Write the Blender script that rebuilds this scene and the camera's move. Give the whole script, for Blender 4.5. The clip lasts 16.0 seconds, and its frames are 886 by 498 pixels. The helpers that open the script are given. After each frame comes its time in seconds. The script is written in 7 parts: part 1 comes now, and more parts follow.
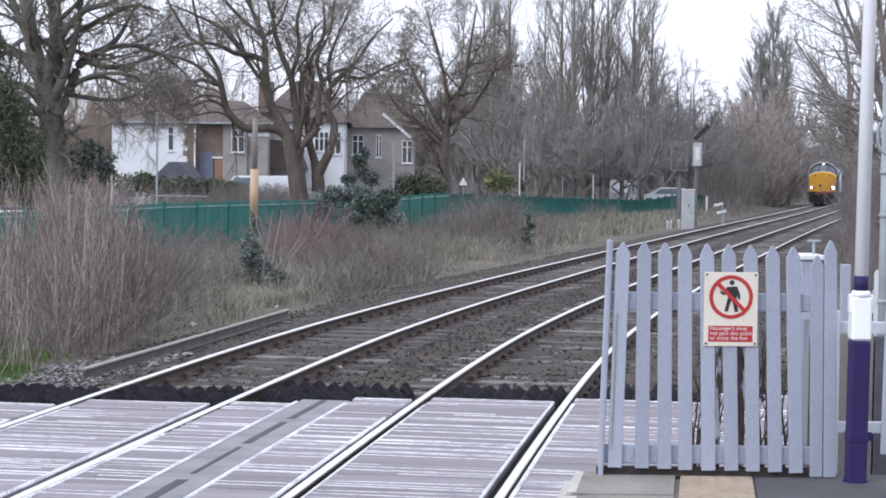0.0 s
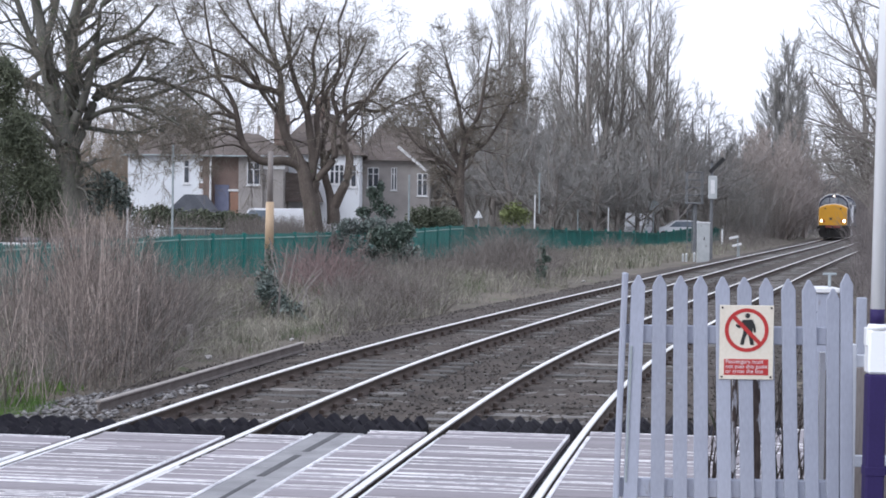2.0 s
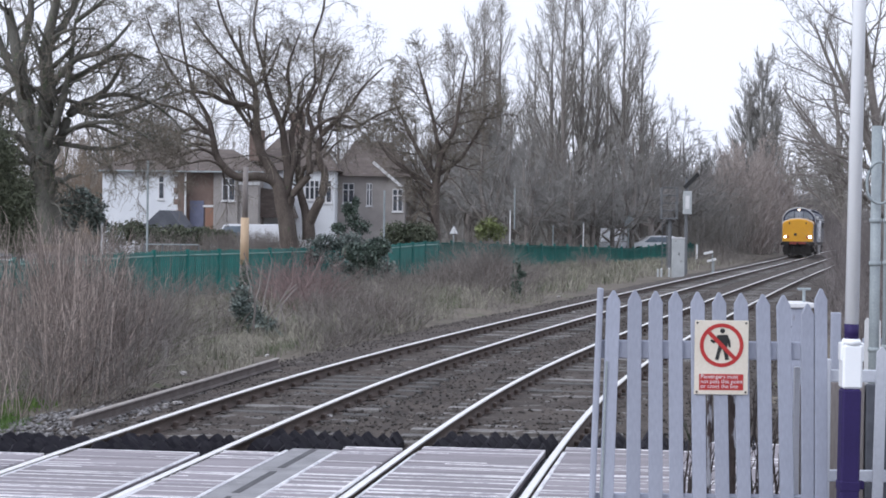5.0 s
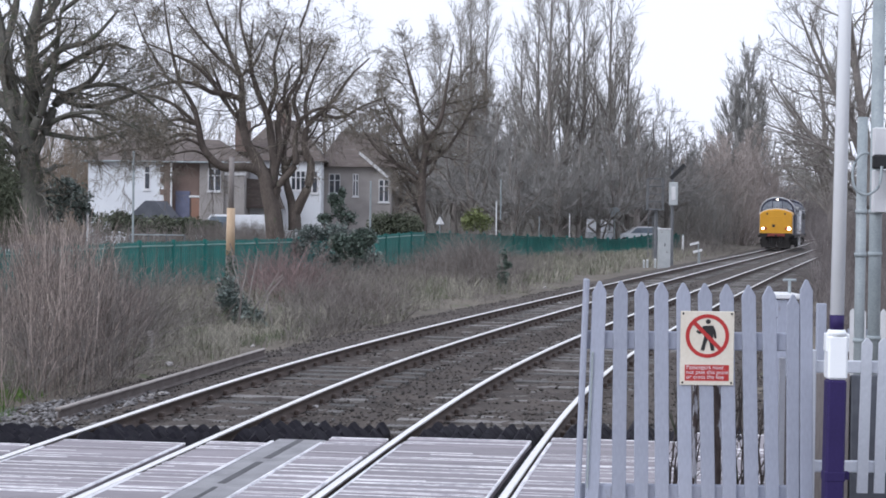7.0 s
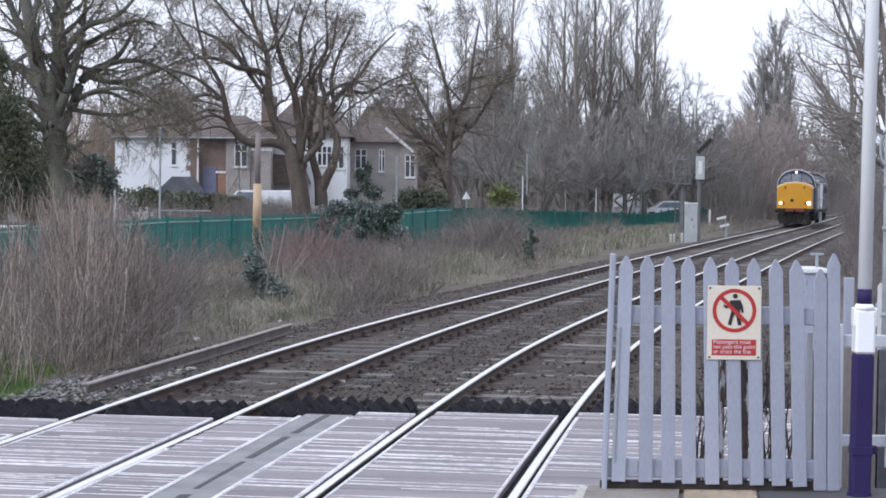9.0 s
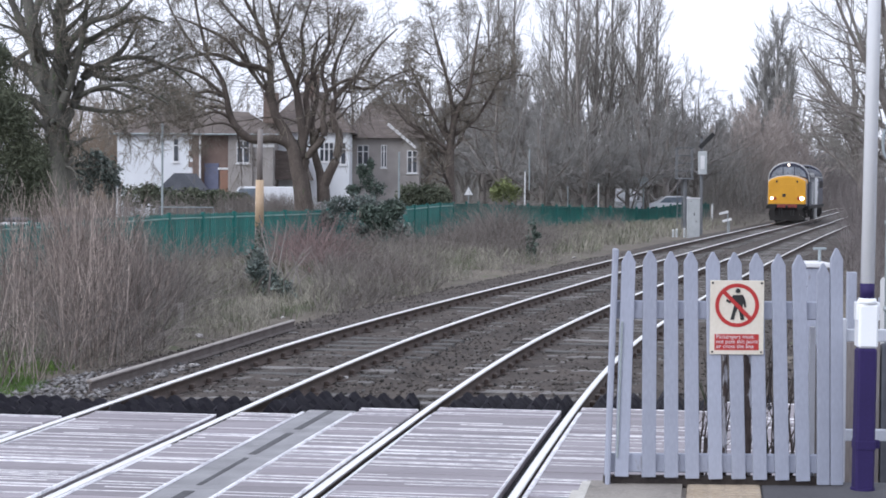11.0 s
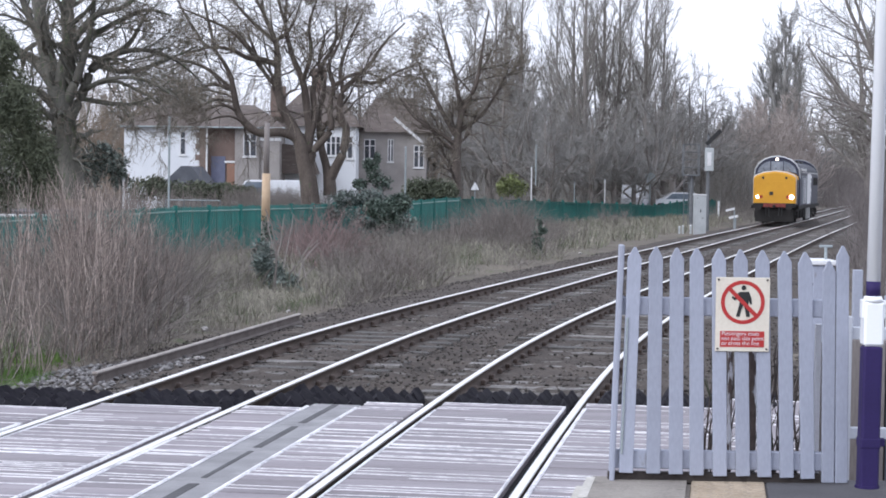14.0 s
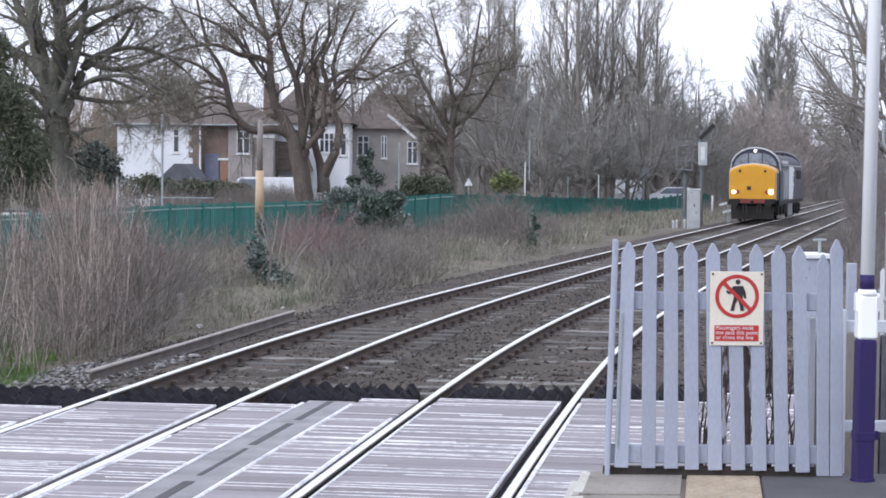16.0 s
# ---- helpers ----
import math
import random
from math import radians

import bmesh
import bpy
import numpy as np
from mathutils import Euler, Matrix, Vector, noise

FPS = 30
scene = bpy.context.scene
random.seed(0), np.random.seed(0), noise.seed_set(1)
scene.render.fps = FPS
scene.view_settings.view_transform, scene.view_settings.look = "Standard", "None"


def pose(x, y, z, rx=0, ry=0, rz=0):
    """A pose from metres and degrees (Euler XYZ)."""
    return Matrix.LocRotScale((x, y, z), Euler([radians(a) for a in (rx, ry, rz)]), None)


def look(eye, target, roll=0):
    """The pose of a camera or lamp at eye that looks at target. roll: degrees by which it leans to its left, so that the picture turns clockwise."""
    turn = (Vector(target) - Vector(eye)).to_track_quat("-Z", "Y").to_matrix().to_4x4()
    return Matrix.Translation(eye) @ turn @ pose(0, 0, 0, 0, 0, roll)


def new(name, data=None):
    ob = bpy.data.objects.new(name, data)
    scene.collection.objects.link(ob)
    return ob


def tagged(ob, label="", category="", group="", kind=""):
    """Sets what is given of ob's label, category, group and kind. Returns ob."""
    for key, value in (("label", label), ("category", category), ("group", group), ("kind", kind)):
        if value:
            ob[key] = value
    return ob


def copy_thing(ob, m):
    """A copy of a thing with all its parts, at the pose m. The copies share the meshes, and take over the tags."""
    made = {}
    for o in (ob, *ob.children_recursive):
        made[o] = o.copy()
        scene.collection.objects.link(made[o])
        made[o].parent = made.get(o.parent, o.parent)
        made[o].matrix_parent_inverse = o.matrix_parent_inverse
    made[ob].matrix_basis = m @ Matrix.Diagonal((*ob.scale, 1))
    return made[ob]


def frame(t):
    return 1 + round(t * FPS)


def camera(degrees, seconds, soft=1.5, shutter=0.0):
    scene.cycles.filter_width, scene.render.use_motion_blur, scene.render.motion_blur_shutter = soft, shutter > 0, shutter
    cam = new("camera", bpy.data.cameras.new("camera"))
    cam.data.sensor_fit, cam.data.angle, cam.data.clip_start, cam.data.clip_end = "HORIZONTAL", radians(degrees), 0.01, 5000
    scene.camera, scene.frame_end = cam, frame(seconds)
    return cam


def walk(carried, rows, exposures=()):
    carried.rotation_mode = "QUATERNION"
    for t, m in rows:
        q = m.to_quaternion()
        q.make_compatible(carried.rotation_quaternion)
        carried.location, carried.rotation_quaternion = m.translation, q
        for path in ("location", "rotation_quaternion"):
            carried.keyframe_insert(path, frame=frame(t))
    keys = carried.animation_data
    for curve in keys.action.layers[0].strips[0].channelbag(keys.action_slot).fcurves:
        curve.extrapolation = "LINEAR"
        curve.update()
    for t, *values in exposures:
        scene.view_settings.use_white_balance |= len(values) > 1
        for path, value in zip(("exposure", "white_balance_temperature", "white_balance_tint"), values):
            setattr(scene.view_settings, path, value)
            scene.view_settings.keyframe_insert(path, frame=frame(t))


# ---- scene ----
# the eye stands on the platform; z = 0 is the top of the rails, y runs away from the eye
EYE = Vector((0, 0, 2.33))


def aim(yaw, pitch, roll):
    a, b = radians(yaw), radians(pitch)
    way = Vector((-math.sin(a) * math.cos(b), math.cos(a) * math.cos(b), math.sin(b)))
    return look(EYE, EYE + way * 50, roll)


cam = camera(28.0, 16.0, soft=1.75)
walk(cam, [
    (0.0, aim(-0.174, -2.378, 0.689)),
    (0.5, aim(-0.091, -2.368, 0.678)),
    (1.0, aim(0.004, -2.071, 0.451)),
    (1.5, aim(0.088, -1.705, 0.5)),
    (2.0, aim(0.326, -1.329, 0.724)),
    (2.5, aim(0.219, -1.183, 0.784)),
    (3.0, aim(0.257, -0.977, 0.719)),
    (3.5, aim(-0.001, -0.808, 0.556)),
    (4.0, aim(-0.441, -0.841, 0.577)),
    (6.5, aim(-0.459, -0.768, 0.78)),
    (7.0, aim(-0.912, -1.111, 0.726)),
    (7.5, aim(-0.827, -1.348, 0.627)),
    (8.0, aim(-0.518, -1.63, 0.423)),
    (8.5, aim(-0.267, -1.784, 0.502)),
    (9.0, aim(-0.07, -1.924, 0.563)),
    (11.3, aim(-0.02, -2.093, 0.34)),
    (11.5, aim(-0.177, -2.111, 0.292)),
    (12.0, aim(-0.221, -2.09, 0.337)),
    (12.5, aim(-0.197, -2.154, 0.483)),
    (13.0, aim(0.016, -2.238, 0.556)),
    (13.5, aim(0.01, -2.206, 0.53)),
    (14.0, aim(0.2, -2.234, 0.784)),
    (14.5, aim(0.161, -2.246, 0.645)),
    (15.0, aim(0.11, -2.208, 0.548)),
    (15.5, aim(0.027, -2.265, 0.526)),
    (16.0, aim(0.008, -2.36, 0.431)),
], exposures=[(0, 0.2, 5800, 10), (2, 0.13, 5800, 10), (3.5, 0.01, 5800, 10), (6.5, 0.01, 5800, 10), (9, 0.05, 5800, 10), (12, 0.15, 5800, 10), (16, 0.23, 5800, 10)])

# ---- light: a bright, even overcast ----
world = bpy.data.worlds.new("overcast_sky")
scene.world = world
world.use_nodes = True
wn, wl = world.node_tree.nodes, world.node_tree.links
wn.clear()
sky = wn.new("ShaderNodeTexSky")
sky.sky_type, sky.sun_disc = "NISHITA", False
sky.sun_elevation, sky.sun_rotation = radians(31.5), radians(-130)
sky.air_density, sky.dust_density = 1.5, 4.0
cloud = wn.new("ShaderNodeMixRGB")
cloud.inputs[0].default_value = 0.93
cloud.inputs[2].default_value = (10.1, 9.95, 10.5, 1)
wl.new(sky.outputs[0], cloud.inputs[1])
bg = wn.new("ShaderNodeBackground")
bg.inputs[1].default_value = 0.11
wl.new(cloud.outputs[0], bg.inputs[0])
wout = wn.new("ShaderNodeOutputWorld")
wl.new(bg.outputs[0], wout.inputs[0])
sun_data = bpy.data.lights.new("sun", "SUN")
sun_data.energy, sun_data.angle, sun_data.color = 1.4, radians(30), (1, 0.97, 0.93)
sun = new("sun", sun_data)
sun.matrix_world = look((-60, -50, 48), (0, 0, 0))


# ---- materials ----
def surf(name, c1, c2, scale=6.0, rough=0.8, bump=0.3, fine=60.0, metal=0.0, stretch=(1, 1, 1), vary=0.0, island=0.0, lo=0.35, hi=0.65, c3=None, at3=0.62):
    """Two-scale mottled surface; c3 adds sparse patches; vary: tone by object, island: tone by piece."""
    m = bpy.data.materials.new(name)
    m.use_nodes = True
    n, l = m.node_tree.nodes, m.node_tree.links
    b = n["Principled BSDF"]
    tc = n.new("ShaderNodeTexCoord")
    mp = n.new("ShaderNodeMapping")
    mp.inputs["Scale"].default_value = stretch
    l.new(tc.outputs["Object"], mp.inputs[0])
    big, small = n.new("ShaderNodeTexNoise"), n.new("ShaderNodeTexNoise")
    for t, s, d in ((big, scale, 4), (small, fine, 3)):
        t.inputs["Scale"].default_value, t.inputs["Detail"].default_value = s, d
        l.new(mp.outputs[0], t.inputs["Vector"])
    add = n.new("ShaderNodeMath")
    add.operation = "MULTIPLY_ADD"
    add.inputs[1].default_value = 0.45
    l.new(small.outputs[0], add.inputs[0])
    mul = n.new("ShaderNodeMath")
    mul.operation = "MULTIPLY"
    mul.inputs[1].default_value = 0.55
    l.new(big.outputs[0], mul.inputs[0])
    l.new(mul.outputs[0], add.inputs[2])
    ramp = n.new("ShaderNodeValToRGB")
    ramp.color_ramp.elements[0].position, ramp.color_ramp.elements[1].position = lo, hi
    ramp.color_ramp.elements[0].color, ramp.color_ramp.elements[1].color = (*c1, 1), (*c2, 1)
    l.new(add.outputs[0], ramp.inputs[0])
    col = ramp.outputs[0]
    if c3:
        third = n.new("ShaderNodeTexNoise")
        third.inputs["Scale"].default_value, third.inputs["Detail"].default_value = scale * 2.3, 6
        l.new(mp.outputs[0], third.inputs["Vector"])
        r3 = n.new("ShaderNodeValToRGB")
        r3.color_ramp.elements[0].position, r3.color_ramp.elements[1].position = at3, at3 + 0.05
        l.new(third.outputs[0], r3.inputs[0])
        mx = n.new("ShaderNodeMixRGB")
        mx.inputs[2].default_value = (*c3, 1)
        l.new(r3.outputs[0], mx.inputs[0])
        l.new(col, mx.inputs[1])
        col = mx.outputs[0]
    for amount, node, out in ((vary, "ShaderNodeObjectInfo", "Random"), (island, "ShaderNodeNewGeometry", "Random Per Island")):
        if amount:
            oi = n.new(node)
            mr = n.new("ShaderNodeMapRange")
            mr.inputs[3].default_value, mr.inputs[4].default_value = 1 - amount, 1 + amount
            l.new(oi.outputs[out], mr.inputs[0])
            hs = n.new("ShaderNodeHueSaturation")
            l.new(mr.outputs[0], hs.inputs["Value"])
            l.new(col, hs.inputs["Color"])
            col = hs.outputs[0]
    l.new(col, b.inputs["Base Color"])
    b.inputs["Roughness"].default_value, b.inputs["Metallic"].default_value = rough, metal
    if bump:
        bp = n.new("ShaderNodeBump")
        bp.inputs["Strength"].default_value, bp.inputs["Distance"].default_value = bump, 0.02
        l.new(add.outputs[0], bp.inputs["Height"])
        l.new(bp.outputs[0], b.inputs["Normal"])
    return m


def glow(name, color, strength):
    m = bpy.data.materials.new(name)
    m.use_nodes = True
    b = m.node_tree.nodes["Principled BSDF"]
    b.inputs["Base Color"].default_value = (*color, 1)
    b.inputs["Emission Color"].default_value, b.inputs["Emission Strength"].default_value = (*color, 1), strength
    return m


M_SOIL = surf("verge_soil", (0.085, 0.072, 0.058), (0.18, 0.155, 0.12), 0.6, 0.95, 0.6, 9, c3=(0.09, 0.105, 0.05), at3=0.62)
M_BALLAST = surf("ballast", (0.030, 0.023, 0.019), (0.094, 0.076, 0.064), 1.0, 0.95, 1.0, 28, c3=(0.15, 0.137, 0.127), at3=0.64)
M_STONE = surf("ballast_stone", (0.036, 0.031, 0.028), (0.115, 0.10, 0.09), 3, 0.85, 0.3, 40, island=0.75)
M_PALE = surf("pale_stone", (0.33, 0.31, 0.30), (0.48, 0.46, 0.44), 8, 0.8)
M_RUBBLE = surf("grey_rubble", (0.12, 0.115, 0.115), (0.27, 0.26, 0.26), 5, 0.9, 0.3, 40, island=0.5)
M_SLEEPER = surf("sleeper_timber", (0.05, 0.045, 0.042), (0.31, 0.296, 0.284), 3, 0.8, 0.5, 40, stretch=(0.4, 8, 8), vary=0.45, lo=0.4, hi=0.7)
M_RAILTOP = surf("polished_rail_head", (0.93, 0.91, 0.88), (1.0, 0.985, 0.96), 3, 0.42, 0.03, 50, metal=1.0)
M_RUST = surf("rusty_rail", (0.05, 0.037, 0.031), (0.10, 0.073, 0.06), 4, 0.85, 0.3, 60)
M_OLDRAIL = surf("old_rail", (0.085, 0.07, 0.064), (0.17, 0.146, 0.135), 3, 0.8, 0.3, 50)
M_OLDHEAD = surf("pale_rail_head", (0.27, 0.235, 0.215), (0.42, 0.38, 0.35), 3, 0.5, 0.2, 50)
M_DECK = surf("crossing_panel", (0.17, 0.15, 0.164), (0.305, 0.275, 0.297), 1.1, 0.55, 0.25, 30, stretch=(0.35, 3.0, 1), vary=0.16, c3=(0.40, 0.37, 0.392), at3=0.66)
# near-white colour paints the sky's shine onto the worn steel edges
M_STRIP = surf("sky_shine_edge_strip", (0.46, 0.45, 0.49), (0.92, 0.91, 0.93), 2.0, 0.3, 0.1, 25, stretch=(0.5, 1, 1), lo=0.38, hi=0.54)
M_ASPHALT = surf("asphalt", (0.06, 0.06, 0.064), (0.115, 0.112, 0.12), 2.0, 0.9, 0.5, 120)
M_INFILL = surf("crossing_infill", (0.20, 0.197, 0.206), (0.33, 0.325, 0.336), 3.0, 0.85, 0.5, 90, c3=(0.36, 0.355, 0.36), at3=0.66)
M_GUARD = surf("black_guard", (0.010, 0.009, 0.013), (0.022, 0.02, 0.028), 5, 0.95, 0.2, 50)
M_GUARD.node_tree.nodes["Principled BSDF"].inputs["Specular IOR Level"].default_value = 0.28
M_CONC = surf("platform_coping", (0.20, 0.18, 0.16), (0.335, 0.305, 0.27), 2.5, 0.9, 0.4, 60, c3=(0.16, 0.15, 0.13), at3=0.64)
M_EDGE = surf("white_edge_paint", (0.40, 0.38, 0.34), (0.60, 0.575, 0.53), 6, 0.8, 0.3, 50)
M_TACT = surf("buff_tactile", (0.32, 0.26, 0.19), (0.46, 0.38, 0.29), 3, 0.9, 0.3, 70)
M_WHITE = surf("white_fence_paint", (0.308, 0.327, 0.398), (0.378, 0.40, 0.487), 2.0, 0.65, 0.1, 50, stretch=(1.4, 1.4, 0.5), vary=0.08, c3=(0.20, 0.18, 0.15), at3=0.645)
M_WHITER = surf("clean_white_paint", (0.50, 0.52, 0.575), (0.60, 0.62, 0.675), 2.0, 0.6, 0.1, 50, vary=0.06, c3=(0.38, 0.37, 0.36), at3=0.66)
M_PEEL = surf("peeling_paint", (0.06, 0.045, 0.04), (0.15, 0.115, 0.10), 9, 0.85, 0.8, 70, stretch=(1, 1, 0.28), c3=(0.66, 0.66, 0.70), at3=0.53)
M_DARKWOOD = surf("dark_timber", (0.025, 0.02, 0.02), (0.055, 0.045, 0.04), 5, 0.9)
M_POSTW = surf("lamp_post_white", (0.90, 0.92, 0.95), (0.94, 0.955, 0.975), 3, 0.25, 0.05, 60)
M_PURPLE = surf("purple_paint", (0.015, 0.006, 0.070), (0.022, 0.010, 0.092), 3, 0.7, 0.05, 60)
M_SIGN = surf("cream_sign_face", (0.66, 0.60, 0.50), (0.74, 0.69, 0.60), 5, 0.5, 0.05)
M_RED = surf("sign_red", (0.38, 0.022, 0.022), (0.46, 0.034, 0.032), 8, 0.45, 0.0)
M_BLACK = surf("black_paint", (0.012, 0.012, 0.013), (0.025, 0.024, 0.025), 5, 0.55, 0.05)
M_GREY = surf("galvanised_grey", (0.25, 0.285, 0.30), (0.36, 0.40, 0.415), 4, 0.5, 0.1, 50)
M_STEEL = surf("dull_signal_steel", (0.11, 0.115, 0.125), (0.18, 0.187, 0.197), 4, 0.6, 0.1, 50)
M_CAB = surf("cabinet_grey", (0.37, 0.39, 0.40), (0.50, 0.52, 0.53), 2, 0.6, 0.1, 40, c3=(0.27, 0.27, 0.27), at3=0.68)
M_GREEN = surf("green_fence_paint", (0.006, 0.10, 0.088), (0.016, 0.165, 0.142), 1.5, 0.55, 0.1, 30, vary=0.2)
# paler green for the top rail, painting in light that catches the fence tops
M_GREENTOP = surf("highlit_green", (0.16, 0.30, 0.27), (0.32, 0.42, 0.39), 2, 0.6, 0.1)
M_BLUEGREY = surf("blue_grey_panel", (0.085, 0.125, 0.14), (0.14, 0.19, 0.205), 1.2, 0.7, 0.2, 20, vary=0.1)
M_BARK = surf("bark", (0.15, 0.135, 0.124), (0.29, 0.26, 0.242), 2.5, 0.95, 0.8, 25, stretch=(1, 1, 0.3), c3=(0.16, 0.175, 0.12), at3=0.64)
M_OLIVEBARK = surf("olive_bark", (0.082, 0.08, 0.07), (0.18, 0.172, 0.15), 2.5, 0.95, 0.8, 25, stretch=(1, 1, 0.3), c3=(0.10, 0.12, 0.075), at3=0.58)
M_DARKBARK = surf("dark_bark", (0.065, 0.053, 0.046), (0.155, 0.127, 0.11), 2.5, 0.95, 0.8, 25, stretch=(1, 1, 0.3), c3=(0.10, 0.11, 0.07), at3=0.64)
M_DARKTWIG = surf("dark_hedge_twigs", (0.135, 0.12, 0.116), (0.24, 0.213, 0.206), 0.8, 0.95, 0.0, 9, island=0.3)
M_OCHRE = surf("ochre_brown_twigs", (0.20, 0.155, 0.115), (0.33, 0.265, 0.205), 0.5, 0.95, 0.0, 5, island=0.3)
M_TWIG = surf("twigs", (0.225, 0.211, 0.19), (0.365, 0.342, 0.31), 0.8, 0.95, 0.0, 9, island=0.25)
M_OLIVETWIG = surf("olive_brown_twigs", (0.165, 0.145, 0.117), (0.28, 0.248, 0.204), 0.6, 0.95, 0.0, 7, island=0.3)
# distance haze is put into this base colour: far twigs lightened and greyed
M_TWIGHAZE = surf("haze_lightened_twigs", (0.25, 0.242, 0.231), (0.355, 0.343, 0.328), 0.5, 0.95, 0.0, 5, island=0.2)
M_TWIGWARM = surf("russet_twigs", (0.325, 0.285, 0.262), (0.46, 0.405, 0.375), 0.5, 0.95, 0.0, 5, island=0.2)
M_REED = surf("dead_stems", (0.125, 0.10, 0.088), (0.41, 0.345, 0.31), 0.8, 0.95, 0.0, 9, island=0.7)
M_STRAW = surf("dry_grass", (0.145, 0.136, 0.105), (0.35, 0.33, 0.275), 0.35, 0.95, 0.0, 4, island=0.45, c3=(0.115, 0.13, 0.08), at3=0.54)
M_GRASS = surf("green_grass", (0.06, 0.12, 0.025), (0.14, 0.22, 0.05), 0.7, 0.9, 0.0, 6, island=0.3)
M_BRAMBLE = surf("bramble_stems", (0.138, 0.123, 0.112), (0.27, 0.243, 0.222), 0.6, 0.95, 0.0, 6, island=0.45)
M_BRAMBLEDARK = surf("dark_bramble_stems", (0.095, 0.078, 0.07), (0.18, 0.152, 0.138), 0.6, 0.95, 0.0, 6, island=0.45)
M_REDSTEM = surf("red_stems", (0.17, 0.125, 0.118), (0.29, 0.215, 0.205), 0.6, 0.95, 0.0, 6, island=0.35)
M_IVY = surf("dark_evergreen_leaf", (0.05, 0.075, 0.06), (0.125, 0.16, 0.125), 0.8, 0.45, 0.0, 8, island=0.6)
M_SHRUB = surf("grey_green_leaf", (0.075, 0.10, 0.09), (0.19, 0.22, 0.195), 0.8, 0.45, 0.0, 8, island=0.6)
M_CONIFER = surf("conifer_green", (0.058, 0.07, 0.045), (0.15, 0.162, 0.105), 0.6, 0.8, 0.0, 8, island=0.5)
M_YELLEAF = surf("yellow_green_leaf", (0.11, 0.135, 0.045), (0.21, 0.235, 0.095), 0.8, 0.7, 0.0, 8, island=0.4)
M_HEDGE = surf("hedge_leaf", (0.065, 0.08, 0.05), (0.14, 0.15, 0.105), 0.6, 0.8, 0.0, 8, island=0.5)
M_POLEWOOD = surf("bare_pole_wood", (0.42, 0.30, 0.19), (0.60, 0.46, 0.32), 3, 0.85, 0.4, 40, stretch=(2, 2, 0.3))
M_POLEGREY = surf("weathered_pole_wood", (0.17, 0.15, 0.14), (0.27, 0.245, 0.235), 3, 0.9, 0.4, 40, stretch=(2, 2, 0.3))
M_RENDER = surf("white_render", (0.66, 0.68, 0.72), (0.78, 0.80, 0.83), 0.5, 0.85, 0.2, 14)
M_BRICK = surf("brown_brick", (0.16, 0.115, 0.10), (0.25, 0.185, 0.16), 1.2, 0.9, 0.3, 20)
M_PEBBLE = surf("grey_pebbledash", (0.27, 0.25, 0.24), (0.38, 0.355, 0.34), 1.0, 0.95, 0.4, 25)
M_ROOF = surf("roof_tiles", (0.085, 0.068, 0.06), (0.155, 0.127, 0.113), 1.0, 0.85, 0.5, 12, stretch=(1, 1, 5), c3=(0.20, 0.185, 0.17), at3=0.62)
M_GLASS = surf("window_glass", (0.03, 0.035, 0.045), (0.07, 0.075, 0.09), 0.7, 0.08, 0.0, 3)
M_CARGLASS = surf("car_glass", (0.14, 0.17, 0.21), (0.24, 0.28, 0.33), 0.7, 0.1, 0.0, 3)
M_FRAMEW = surf("white_window_frame", (0.65, 0.65, 0.66), (0.75, 0.75, 0.76), 4, 0.5, 0.0)
M_BLUEDOOR = surf("blue_grey_door", (0.12, 0.13, 0.20), (0.17, 0.18, 0.26), 2, 0.6)
M_TERRA = surf("russet_brick", (0.24, 0.13, 0.09), (0.32, 0.19, 0.14), 2, 0.8)
M_CARW = surf("white_car_paint", (0.70, 0.71, 0.74), (0.78, 0.79, 0.82), 1, 0.2, 0.0, 5)
M_CARB = surf("blue_van_paint", (0.10, 0.14, 0.24), (0.14, 0.19, 0.31), 1, 0.25, 0.0, 5)
M_TYRE = surf("tyre", (0.015, 0.015, 0.015), (0.03, 0.03, 0.03), 5, 0.85)
M_YELLOW = surf("loco_yellow", (0.55, 0.265, 0.010), (0.64, 0.325, 0.016), 1.4, 0.45, 0.05, 20, c3=(0.50, 0.25, 0.02), at3=0.68)
M_BLUE = surf("loco_dark_blue", (0.012, 0.015, 0.036), (0.024, 0.028, 0.060), 1.2, 0.5, 0.05, 14)
M_LBLUE = surf("loco_grey_side", (0.075, 0.095, 0.13), (0.15, 0.18, 0.22), 1.0, 0.3, 0.05, 14)
M_PALEPANEL = surf("loco_white_panel", (0.80, 0.81, 0.84), (0.88, 0.89, 0.92), 1.0, 0.35, 0.05, 14)
M_CANT = surf("pale_trim", (0.5, 0.5, 0.5), (0.62, 0.62, 0.62), 3, 0.5)
M_REDBEAM = surf("red_buffer_beam", (0.15, 0.028, 0.02), (0.25, 0.05, 0.04), 4, 0.7)
M_UNDER = surf("grimy_underframe", (0.010, 0.009, 0.009), (0.028, 0.025, 0.024), 3, 0.85, 0.3)
M_LAMP = glow("lit_headlight", (1.0, 0.92, 0.78), 7)
M_LAMPDIM = glow("lit_marker", (1.0, 0.80, 0.60), 5)
# the sky's reflection in the panes is put into this base colour
M_SCREEN = surf("cab_windscreen", (0.13, 0.15, 0.19), (0.24, 0.28, 0.34), 1.6, 0.12, 0.0, 5)
M_SLATE = surf("dark_slate", (0.07, 0.075, 0.09), (0.12, 0.125, 0.145), 1.0, 0.8, 0.4, 14)
M_TAIL = surf("tail_lamp", (0.25, 0.02, 0.015), (0.32, 0.03, 0.02), 6, 0.3)


